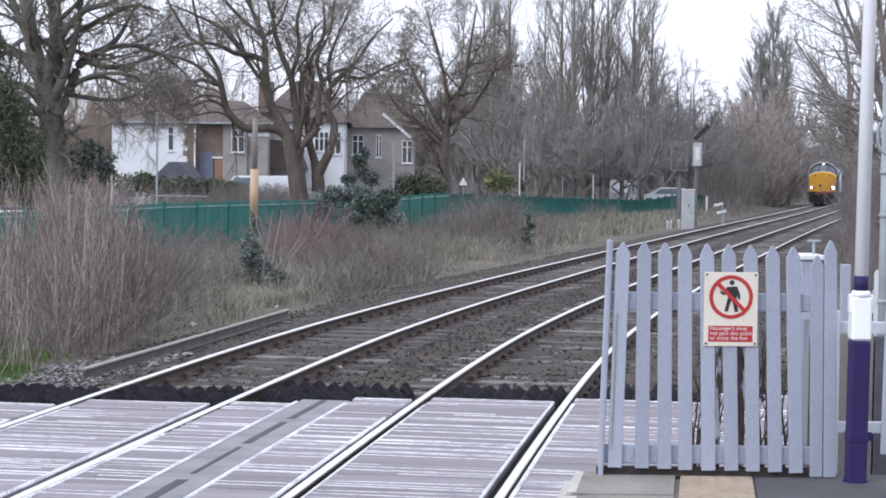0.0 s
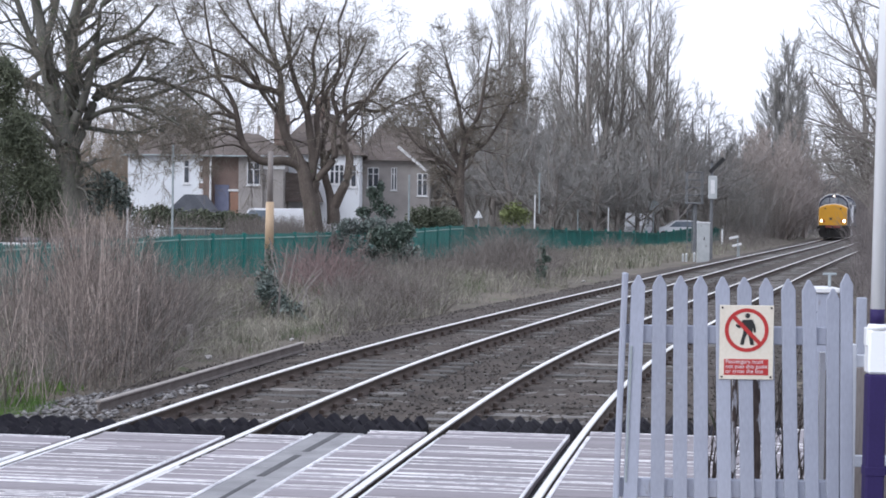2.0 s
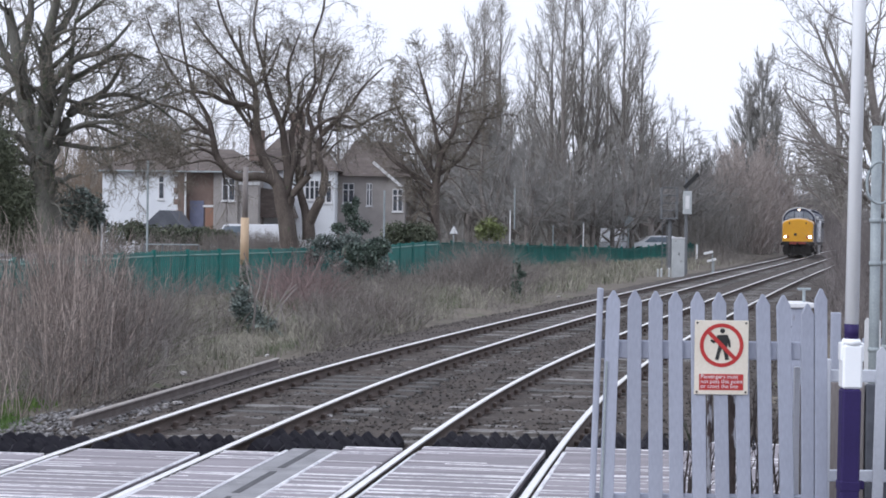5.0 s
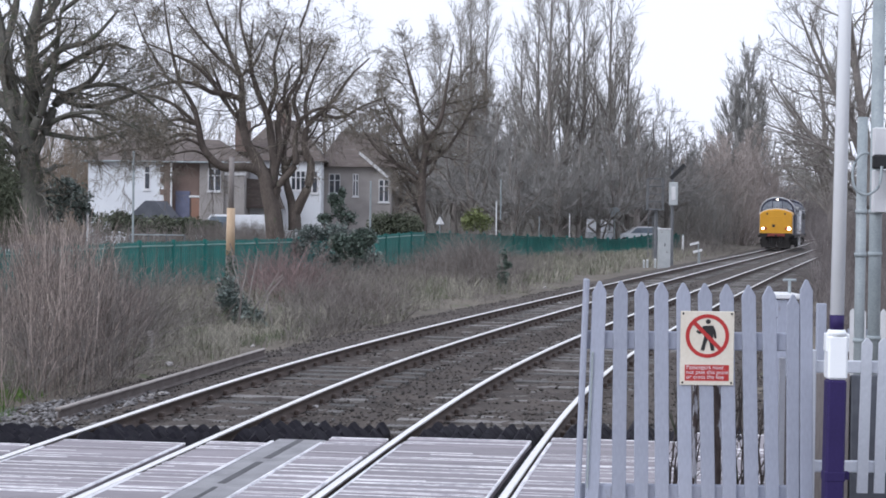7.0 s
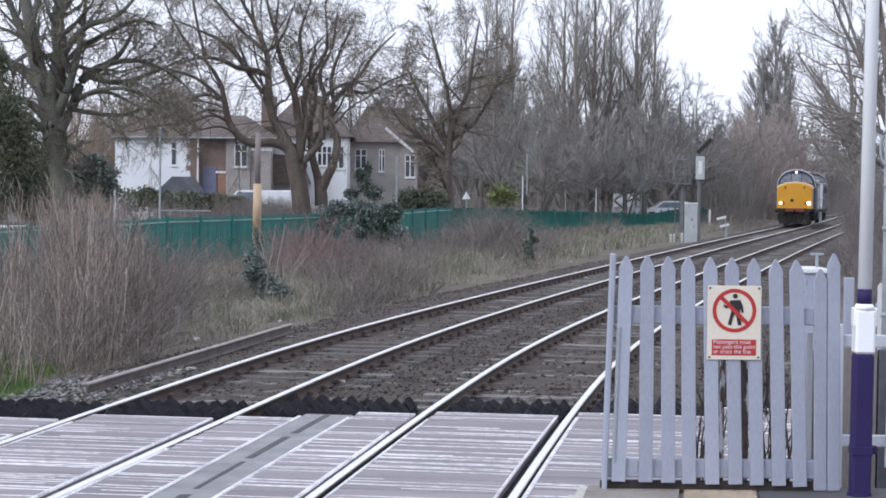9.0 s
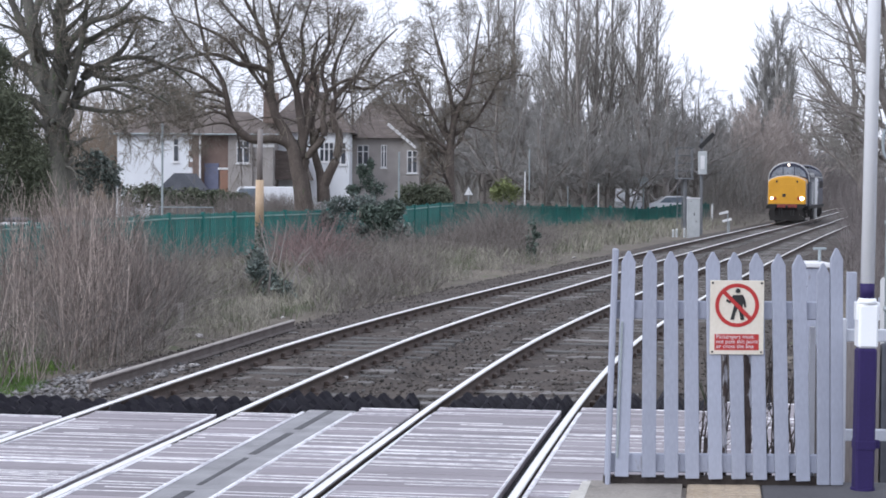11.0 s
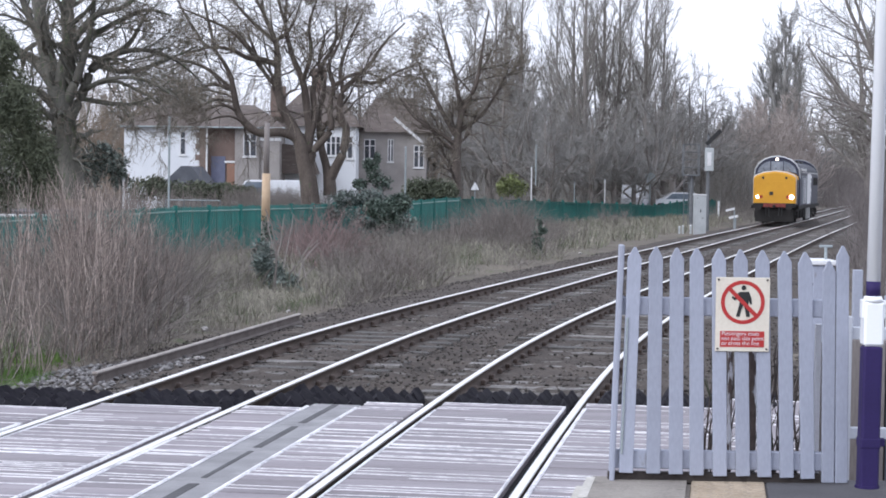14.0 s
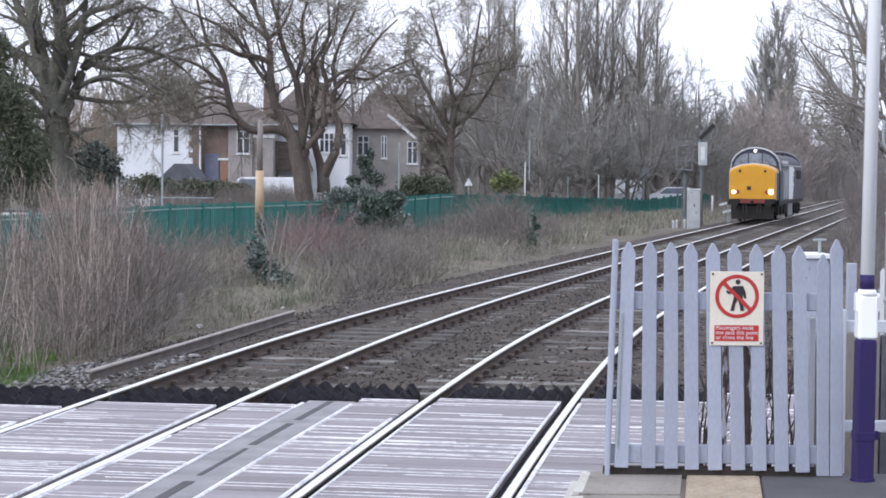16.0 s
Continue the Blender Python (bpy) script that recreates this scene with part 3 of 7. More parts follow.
    # black ribbed anti-trespass panels beyond the deck
    def guard(o0, o1, label):
        g = thing("trespass_guard", label, "trespass guard", group="black ridged guard panels")
        o, y0 = o0, max(far_y(o0), far_y(o1)) + 0.03
        while o < o1 - 0.1:
            w = min(0.165, o1 - o)
            for ya, yb in ((y0, y0 + 0.42), (y0 + 0.45, y0 + 0.87), (y0 + 0.9, y0 + 1.3)):
                bm = bmesh.new()
                h = rng.uniform(0.085, 0.125)
                rows = []
                for y, k in ((ya, 0.75), (ya + 0.12, 1.0), (yb - 0.12, 1.0), (yb, 0.75)):
                    row = []
                    for oo, z in ((o, -0.17), (o, -0.09), (o + w / 2 + rng.uniform(-0.02, 0.02), -0.09 + h * k), (o + w, -0.09), (o + w, -0.17)):
                        x, yy, _ = line(y, oo)
                        row.append(bm.verts.new((float(x), float(yy), z)))
                    rows.append(row)
                for r0, r1 in zip(rows, rows[1:]):
                    for i in range(4):
                        bm.faces.new((r0[i], r0[i + 1], r1[i + 1], r1[i]))
                bm.faces.new(rows[0])
                bm.faces.new(rows[-1])
                part("ridge", bm, M_GUARD, g)
            o += w

    guard(-4.6, -0.12, "black ridged rubber guard panel on the ballast outside the rail")
    guard(0.12, GAUGE - 0.12, "black ridged rubber guard panel between the rails")
    guard(GAUGE + 0.12, GAUGE + SIX - 0.3, "long black ridged rubber guard panel between the two tracks")
    guard(GAUGE + SIX + 0.12, 2 * GAUGE + SIX - 0.12, "black ridged rubber guard panel between the rails")
    guard(2 * GAUGE + SIX + 0.12, 2 * GAUGE + SIX + 2.2, "black ridged rubber guard panel on the ballast outside the rail")


build_crossing()

# ---- platform ----
PZ, PEND = 0.69, 9.86


def edge_x(y):
    return -0.725 + 0.1513 * y


def build_platform():
    pf = thing("platform", "low station platform end with pale coping, buff tactile strip and asphalt", "platform", kind="structure")
    rng = random.Random(2)

    def slab(a, b, y0, y1, z0, z1, bev=0.008):
        bm = bmesh.new()
        vs = [bm.verts.new((edge_x(y) + o, y, z)) for z in (z0, z1) for o, y in ((a, y0), (b, y0), (b, y1), (a, y1))]
        for f in ((0, 1, 2, 3), (4, 5, 6, 7), (0, 1, 5, 4), (1, 2, 6, 5), (2, 3, 7, 6), (3, 0, 4, 7)):
            bm.faces.new([vs[i] for i in f])
        es = [e for e in bm.edges if min(v.co.z for v in e.verts) > z1 - 0.001]
        bmesh.ops.bevel(bm, geom=es, offset=bev, segments=4, affect="EDGES")
        return bm

    part("platform_body", slab(0.09, 16, -25, PEND - 0.05, -0.35, PZ - 0.06), M_CONC, pf)
    y, k = PEND, 0
    while y > -6:
        step = 0.75
        part("coping_slab", slab(0.0 if k else 0.03, 0.60, y - step + 0.006, y, PZ - 0.16, PZ + rng.uniform(-0.003, 0.003), 0.018 if k else 0.022), M_CONC, pf)
        part("white_edge", slab(-0.04, 0.13, y - step + 0.006, y - (0.006 if k else -0.004), PZ - 0.14, PZ + 0.0035, 0.045 if k else 0.06), M_EDGE, pf, "worn white painted platform edge")
        y, k = y - step, k + 1
    y = PEND
    while y > -6:
        tile = slab(0.604, 1.004, y - 0.396, y, PZ - 0.05, PZ, 0.004)
        for i in range(6):
            yy = y - 0.035 - i * 0.066
            for j in range(4):
                o = 0.62 + j * 0.096 + (0.02 if i % 2 else 0)
                box(edge_x(yy) + o, edge_x(yy) + o + 0.07, yy - 0.013, yy + 0.013, PZ - 0.01, PZ + 0.005, 0.003, tile)
        part("tactile_tile", tile, M_TACT, pf)
        y -= 0.4
    part("asphalt_surface", slab(1.008, 16, -25, PEND, PZ - 0.1, PZ - 0.002), M_ASPHALT, pf, "dark worn asphalt")


build_platform()


# ---- platform end fence with its sign ----
def picket_mesh(h, w=0.078, t=0.022, top=0.06):
    return prism([(-w / 2, 0), (w / 2, 0), (w / 2, h - top), (0.006, h), (-0.006, h), (-w / 2, h - top)], 1, -t / 2, t / 2)


def build_end_fence():
    fence = thing("picket_fence", "white painted wooden picket fence with a dirty foot", "fence")
    D = 9.72
    rng = random.Random(5)
    # picket centres at the head and foot, placed to fit the camera's view
    heads = [(1.017, 1.976), (1.132, 1.98), (1.246, 1.975), (1.354, 1.976), (1.475, 1.973), (1.593, 1.971), (1.713, 1.969), (1.834, 1.964), (1.946, 1.961), (2.080, 1.915), (2.152, 1.998)]
    feet = [(0.988, 0.734), (1.138, 0.732), (1.262, 0.73), (1.377, 0.725), (1.505, 0.723), (1.632, 0.724), (1.75, 0.721), (1.872, 0.719), (1.987, 0.714), (2.098, 0.695), (2.172, 0.695)]
    for (xt, zt), (xb, zb) in zip(heads, feet):
        h = math.hypot(xt - xb, zt - zb)
        bm = picket_mesh(h, 0.069 if xt > 2.0 else 0.076)
        bmesh.ops.bevel(bm, geom=bm.edges, offset=0.003, segments=1, affect="EDGES")
        part("picket", bm, M_WHITE, fence, at=pose(xb, D, zb, 0, math.degrees(math.atan2(xt - xb, zt - zb)), rng.uniform(-2, 2)))
    for x0, x1, z0, z1 in [(0.944, 2.16, 1.602, 1.702), (0.913, 2.175, 0.755, 0.858)]:
        part("cross_rail", box(x0, x1, D + 0.014, D + 0.06, z0, z1, 0.006), M_WHITE, fence)
    # end post and closing post
    part("end_post", box(-0.013, 0.013, -0.05, 0.06, 0, 1.318, 0.006), M_WHITE, fence, "white post with a worn grey arris", at=pose(0.911, D + 0.03, PZ - 0.02, 0, 1.58, 0))
    part("strap", box(-0.006, 0.006, -0.02, 0.04, 0, 0.75, 0.002), M_GREY, fence, "grey metal strap", at=pose(0.911 + 0.05, D + 0.0, PZ + 0.15, 0, 1.58, 0))
    # dark strip that stands in for the shaded gap under the pickets
    part("gap_strip", box(0.892, 2.08, D + 0.02, D + 0.07, PZ - 0.02, PZ + 0.045, 0.006), M_DARKWOOD, fence, "dark strip standing in for the shaded gap")
    # weathered boards behind
    for i, (x0, x1, z0, z1) in enumerate([(1.669, 1.716, 0.72, 1.469), (1.557, 1.582, 0.72, 1.469)]):
        part("back_board", box(x0, x1, D + 0.10, D + 0.125, z0, z1, 0.004), M_PEEL, fence, "dark board with peeling white paint")
    x0, x1, z0, z1 = (2.034, 2.068, 0.677, 1.559)
    part("back_board", box(x0, x1, D + 0.10, D + 0.12, z0, z1, 0.004), M_FRAMEW, fence, "bright white board behind")
    vine = thing("climbing_stems", "bare dark climbing stems behind the picket fence", "climber")
    vr = np.random.default_rng(17)
    for x0, x1, z1 in [(1.431, 1.475, 1.466), (1.545, 1.595, 1.434), (1.664, 1.721, 1.434), (1.79, 1.84, 1.843), (1.909, 1.957, 1.623)]:
        N = 9
        n, r = grow(vr, np.c_[vr.uniform(x0, x1, N), np.full(N, D + 0.14) + vr.uniform(0, 0.05, N), np.full(N, 0.66)], np.c_[vr.normal(0, 0.02, N), np.zeros(N), np.ones(N)], vr.uniform(0.6, 1.0, N) * (z1 - 0.66), vr.uniform(0.004, 0.0085, N), 12, 0.09, 0.25)
        n[..., 1] = np.clip(n[..., 1], D + 0.135, D + 0.22)
        t = Tubes()
        t.add(n, r, 5)
        s, w, l, q = sprout(vr, n, r, 4, 40, 12, 0.15, 0.7, 0.2)
        n, r = grow(vr, s, w, l, q, 4, 0.15, 0.3)
        n[..., 1] = np.clip(n[..., 1], D + 0.135, D + 0.25)
        t.add(n, r, 4)
        part("stem", t.mesh(M_DARKBARK), None, vine)

    sign = thing("warning_sign", "cream metal sign with a red prohibition ring, screwed to the pickets", "sign")
    X0, X1, Z0, Z1 = (1.461, 1.756, 1.413, 1.819)
    w, h = X1 - X0, Z1 - Z0
    sign.matrix_basis = pose((X0 + X1) / 2, D - 0.019, (Z0 + Z1) / 2)
    part("plate", box(-w / 2, w / 2, -0.003, 0.003, -h / 2, h / 2, 0.002), M_SIGN, sign)
    cz, R = h * 0.165, w * 0.405

    def disc(r0, r1, n=48):
        bm = bmesh.new()
        ri = [[bm.verts.new((r * math.cos(a), y, r * math.sin(a))) for a in (i * 2 * math.pi / n for i in range(n))] for r, y in ((r0, -0.0055), (r1, -0.0055), (r1, -0.003), (r0, -0.003))]
        for a, b in zip(ri, ri[1:] + ri[:1]):
            for i in range(n):
                bm.faces.new((a[i], a[(i + 1) % n], b[(i + 1) % n], b[i]))
        return bm

    part("ring", disc(R * 0.83, R), M_RED, sign, "red prohibition ring", at=pose(0, 0, cz))
    part("ring_bar", box(-R * 0.88, R * 0.88, -0.0075, -0.0035, -R * 0.09, R * 0.09), M_RED, sign, "red diagonal bar", at=pose(0, 0, cz, 0, 45, 0))
    sh = bmesh.new()
    prism([(-0.026, 0.056), (0.028, 0.058), (0.042, 0.024), (0.046, -0.010), (0.036, -0.012), (0.029, 0.012), (0.026, -0.012), (0.031, -0.050), (0.036, -0.080), (0.016, -0.080), (0.009, -0.042), (0.0, -0.016), (-0.012, -0.042), (-0.020, -0.080), (-0.040, -0.078), (-0.030, -0.040), (-0.022, -0.006), (-0.020, 0.024), (-0.048, 0.010), (-0.066, 0.024), (-0.060, 0.034), (-0.048, 0.025)], 1, -0.006, -0.0035, sh)
    part("symbol", sh, M_BLACK, sign, "plain black symbol", at=pose(0.004, 0, cz))
    part("symbol", rod((0, -0.006, 0), (0, -0.0035, 0), 0.0135, sides=20), M_BLACK, sign, at=pose(0.004, 0, cz + 0.079))
    part("red_panel", box(-w * 0.41, w * 0.41, -0.005, -0.003, -h * 0.44, -h * 0.225), M_RED, sign, "red text panel")
    for sx in (-1, 1):
        for sz in (-1, 1):
            part("screw", rod((sx * (w / 2 - 0.014), -0.006, sz * (h / 2 - 0.014)), (sx * (w / 2 - 0.014), -0.002, sz * (h / 2 - 0.014)), 0.006), M_UNDER, sign)
    for i, words in enumerate(("Passengers must", "not pass this point", "or cross the line")):
        fc = bpy.data.curves.new("t", "FONT")
        fc.body, fc.size, fc.extrude = words, 0.031, 0.0006
        tmp = bpy.data.objects.new("t", fc)
        scene.collection.objects.link(tmp)
        me = bpy.data.meshes.new_from_object(tmp.evaluated_get(bpy.context.evaluated_depsgraph_get()))
        bpy.data.objects.remove(tmp)
        me.materials.append(M_FRAMEW)
        part("lettering", me, None, sign, "white lettering", at=pose(-w * 0.385, -0.0058, -h * 0.282 - i * 0.0265, 90, 0, 0))


build_end_fence()


def build_lamp_post():
    D = 9.62
    p = thing("lamp_post", "tubular lamp post in white and purple bands, standing on the platform", "lamp post", pose(2.291, D, PZ, 0, 0.52, 0))
    z = [0.772, 1.012, 1.122]  # heights of the colour changes
    part("lower_casing", box(-0.052, 0.052, -0.052, 0.052, -0.02, z[0], 0.012), M_PURPLE, p, "purple lower casing")
    part("sleeve", box(-0.054, 0.054, -0.054, 0.054, z[0], z[1], 0.012), M_POSTW, p, "white sleeve")
    part("shoulder", rod((0, 0, z[1]), (0, 0, z[1] + 0.03), 0.06, 0.045, sides=24), M_POSTW, p, "", True)
    part("band", rod((0, 0, z[1] + 0.03), (0, 0, z[2]), 0.0385, sides=24), M_PURPLE, p, "purple band", True)
    part("upper_tube", rod((0, 0, z[2]), (0, 0, 5.2), 0.038, 0.032, sides=24), M_POSTW, p, "white upper tube", True)
    part("clamp", box(-0.055, 0.055, -0.055, 0.055, 0.215, 0.275, 0.008), M_PURPLE, p)
    part("clamp_bolt", box(0.055, 0.085, -0.02, 0.02, 0.225, 0.27, 0.004), M_PURPLE, p)
    part("base_collar", rod((0, 0, -0.01), (0, 0, 0.012), 0.066, sides=24), M_PURPLE, p)
    part("lantern", box(-0.12, 0.12, -0.5, 0.05, 5.2, 5.32, 0.03), M_GREY, p)
    for sx in (-1, 1):
        part("label_plate", box(sx * 0.050 - 0.014, sx * 0.050 + 0.014, -0.03, 0.03, z[1] - 0.09, z[1] + 0.01, 0.004), M_POSTW, p)


build_lamp_post()


def build_far_side():
    """Things beyond the fence, on the far side of the road."""
    f = thing("picket_fence", "low white picket fence beside the crossing, farther off", "fence", group="white fences")
    D = 21.5
    pm = mesh_of(picket_mesh(1.12, 0.07, 0.02, 0.04), M_FRAMEW)
    x = 5.335
    x0 = x
    while x < x0 + 4.2:
        part("picket", pm, None, f, at=pose(x, D, 0.129))
        x += 0.125
    for zz in (0.25, 0.8):
        part("cross_rail", box(x0 - 0.05, x0 + 4.2, D + 0.012, D + 0.05, 0.129 + zz, 0.129 + zz + 0.07, 0.004), M_WHITE, f)
    part("fence_post", box(x0 - 0.44, x0 - 0.33, D - 0.05, D + 0.05, 0.129 - 0.4, 0.129 + 1.18, 0.008), M_WHITE, f)
    part("fence_base", box(x0 - 0.3, x0 + 4.3, D - 0.1, D + 0.1, -0.5, 0.129, 0.01), M_CONC, f)

    g = thing("picket_fence", "white picket fence beside the lamp post on the platform", "fence", group="white fences")
    near = mesh_of(picket_mesh(0.931, 0.062, 0.02, 0.03), M_WHITER)
    for k in range(18):
        part("picket", near, None, g, at=pose(2.704 + k * 0.102, 10.6, PZ, 0, 1.0, 0))
    part("cross_rail", box(2.413, 2.704 + 1.9, 10.612, 10.65, 1.448 - 0.04, 1.448 + 0.035, 0.005), M_WHITER, g)
    part("cross_rail", box(2.413, 2.704 + 1.9, 10.612, 10.65, PZ + 0.12, PZ + 0.19, 0.005), M_WHITER, g)
    part("end_post", box(2.413 - 0.05, 2.413 + 0.0, 10.58, 10.68, PZ - 0.75, 1.448 + 0.1, 0.006), M_WHITER, g)
    for k in range(3):
        part("footing", box(2.704 + k * 0.9 - 0.4, 2.704 + k * 0.9 - 0.3, 10.62, 10.72, -0.2, PZ + 0.3, 0.006), M_DARKWOOD, g)

    h = thing("equipment_housing", "dark grey boarded equipment housing behind the white fence", "cabinet")
    for k in range(7):
        part("board", box(2.413 + 0.05 + k * 0.34, 2.413 + 0.38 + k * 0.34, 11.3, 11.34, -0.14, 1.448 - 0.10 - 0.01 * (k % 3), 0.006), M_SLATE if k % 3 else M_POLEGREY, h)
    part("frame", box(2.413 + 0.05, 2.413 + 2.4, 11.345, 11.75, -0.14, 1.448 - 0.16, 0.01), M_DARKWOOD, h)

    c = thing("barrier_cabinet", "white painted crossing equipment cabinet with a flat lid", "cabinet")
    D = 13.4
    X0, X1, ZT = (2.743, 2.901, 1.763)
    part("body", box(X0, X1, D, D + 0.34, -0.15, ZT - 0.04, 0.01), M_WHITE, c)
    part("lid", box(X0 - 0.02, X1 + 0.02, D - 0.02, D + 0.36, ZT - 0.04, ZT, 0.008), M_FRAMEW, c)
    part("spindle", rod(((X0 + X1) / 2 + 0.05, D + 0.15, ZT), ((X0 + X1) / 2 + 0.05, D + 0.15, ZT + 0.1), 0.012), M_GREY, c)
    part("crossbar", rod(((X0 + X1) / 2, D + 0.15, ZT + 0.1), ((X0 + X1) / 2 + 0.1, D + 0.15, ZT + 0.1), 0.01), M_GREY, c)

    for k, (x, w, top, lab) in enumerate([(5.189, 0.12, 3.524, 'grey galvanised post with looped cable by the crossing'), (5.489, 0.15, 5.0, 'tall grey post with white equipment boxes')]):
        g = thing("signal_post", lab, "post", group="grey crossing posts")
        part("tube", rod((x, 20.6 + k * 0.5, -0.45), (x, 20.6 + k * 0.5, top), w / 2, sides=16), M_GREY, g, "", True)
        for zz in (0.9, 1.9, 2.4):
            part("band_clamp", rod((x, 20.6 + k * 0.5, zz), (x, 20.6 + k * 0.5, zz + 0.05), w / 2 + 0.012, sides=16), M_GREY, g, "", True)
        if k == 1:
            part("box_face", box(x - 0.09, x + 0.5, 20.85, 20.98, 3.08, 3.42, 0.01), M_FRAMEW, g, "white equipment box")
            part("lower_box", box(x - 0.09, x + 0.3, 20.85, 20.98, 2.42, 2.92, 0.01), M_FRAMEW, g, "white lower box")
            part("dark_bracket", box(x - 0.12, x + 0.5, 20.78, 20.87, 2.93, 3.10, 0.02), M_BLACK, g, "black bracket")
            part("lamp_hood", box(x + 0.06, x + 0.13, 20.70, 20.86, 2.62, 2.95, 0.02), M_BLACK, g, "black lamp hood")
        else:
            cable = Tubes()
            n, r = smooth_line([(x + 0.05, 20.5, 3.1), (x - 0.06, 20.46, 3.08), (x - 0.14, 20.45, 2.93), (x - 0.12, 20.45, 2.7), (x + 0.02, 20.46, 2.62), (x + 0.16, 20.45, 2.72), (x + 0.2, 20.48, 2.95)], [0.017] * 7, 30)
            cable.add(n, r, 6)
            part("cable", cable.mesh(M_GREY), None, g, "looped grey cable")


build_far_side()


# ---- trackside things ----
def build_old_rail():
    (xa, ya), (xb, yb) = ((-4.249, 21.319), (-2.612, 31.021))
    L = math.hypot(xb - xa, yb - ya)
    r = thing("spare_rail", "length of old brown rail lying beside the track", "rail", pose(xa, ya, -0.14, 0, 0, -math.degrees(math.atan2(xb - xa, yb - ya))))
    pr = [(o, z + 0.10) for o, z in WEB]
    part("web", prism(pr, 1, 0, L), M_OLDRAIL, r)
    part("head", prism([(o, z + 0.1) for o, z in HEAD], 1, 0, L), M_OLDHEAD, r, "pale rail head")
    for k in (0.06, 0.5, 0.93):
        b = thing("timber_packer", "short dark timber packer under the spare rail", "timber", pose(xa + (xb - xa) * k, ya + (yb - ya) * k, -0.26, 0, 0, 12), "timber packers")
        part("block", box(-0.25, 0.25, -0.08, 0.08, -0.04, 0.055, 0.01), M_SLEEPER, b)


build_old_rail()


def build_pale_stones():
    rng = random.Random(9)
    for x, y, s in [(-1.243, 22.725, 0.055), (-2.409, 19.635, 0.05), (4.161, 50.615, 0.07), (-3.96, 28.816, 0.09), (-2.978, 32.993, 0.05), (-3.42, 24.217, 0.06), (-3.525, 23.982, 0.05), (-1.421, 31.145, 0.04), (4.526, 61.303, 0.08), (3.712, 66.307, 0.07), (-1.881, 19.369, 0.03)]:
        bm = bmesh.new()
        bmesh.ops.create_icosphere(bm, subdivisions=1, radius=s)
        for v in bm.verts:
            v.co = v.co * rng.uniform(0.7, 1.2)
            v.co.z *= 0.6
        ob = part("pale_stone", bm, M_PALE, at=pose(x, y, -0.17 + s * 0.3, 0, 0, rng.uniform(0, 180)))
        tagged(ob, "pale stone lying on the ballast", "stone", "pale stones")


build_pale_stones()


def build_rubble():
    rng = np.random.default_rng(27)
    N = 900
    y = rng.uniform(18.6, 24.5, N)
    off = rng.uniform(-2.9, -0.75, N)
    px, py, _ = line(y, off)
    pz = np.interp(off, [-3.2, -1.3, -0.5], [-0.44, -0.19, -0.15])
    base = np.array([[1, 0, 0], [-1, 0, 0], [0, 1, 0], [0, -1, 0], [0, 0, 0.6], [0, 0, -0.5]], float)
    tri = np.array([[0, 2, 4], [2, 1, 4], [1, 3, 4], [3, 0, 4], [2, 0, 5], [1, 2, 5], [3, 1, 5], [0, 3, 5]])
    v = base[None] * rng.uniform(0.6, 1.4, (N, 6, 1)) * rng.uniform(0.02, 0.05, N)[:, None, None] + np.stack([px, py, pz], -1)[:, None]
    ob = part("rubble", raw_mesh(v.reshape(-1, 3), (tri[None] + np.arange(N)[:, None, None] * 6).reshape(-1, 3), M_RUBBLE), None)
    tagged(ob, "pale grey broken stone on the track shoulder", "rubble", kind="stuff")


build_rubble()


def build_cabinet():
    D = 94.0
    X0, X1, ZB, ZT = (12.934, 13.562, -0.169, 1.744)
    c = thing("relay_cabinet", "tall pale grey trackside equipment cabinet", "cabinet")
    part("body", box(X0, X1, D, D + 0.5, ZB - 0.3, ZT - 0.06, 0.02), M_CAB, c)
    part("cap", box(X0 - 0.03, X1 + 0.03, D - 0.03, D + 0.53, ZT - 0.06, ZT, 0.02), M_FRAMEW, c)
    part("door", box(X0 + 0.05, X1 - 0.22, D - 0.015, D, ZB + 0.15, ZT - 0.15, 0.008), M_CAB, c)
    part("handle", box(X1 - 0.32, X1 - 0.28, D - 0.04, D - 0.015, (ZB + ZT) / 2, (ZB + ZT) / 2 + 0.16, 0.005), M_UNDER, c)
    for x, y, h in [(11.9, 92, 0.35), (12.076, 92, 0.38), (12.485, 92, 0.42)]:
        s = thing("marker_post", "short pale marker stub beside the track", "post", pose(x, y, -0.3), "marker stubs")
        part("stub", rod((0, 0, 0), (0, 0, h), 0.06, 0.055), M_CAB, s)
        part("cap", rod((0, 0, h), (0, 0, h + 0.06), 0.065, 0.03), M_FRAMEW, s)
    x, y = (-4.956, 33.498)
    s = thing("marker_post", "weathered grey concrete marker stub on the verge", "post", pose(x, y, -0.4), "marker stubs")
    part("stub", box(-0.05, 0.05, -0.05, 0.05, 0, 0.46, 0.012), M_PEBBLE, s)
    for x, z in [(15.68, 0.86), (15.76, 0.44)]:
        s = thing("track_sign", "small white angled board on a short stake", "sign", pose(x, 98, 0), "small white boards")
        part("stake", rod((0, 0, -0.4), (0, 0, z), 0.03), M_GREY, s)
        part("board", box(-0.26, 0.26, -0.02, 0.02, z, z + 0.13, 0.01), M_FRAMEW, s, at=pose(0, 0, 0, 0, -14, 0))


build_cabinet()


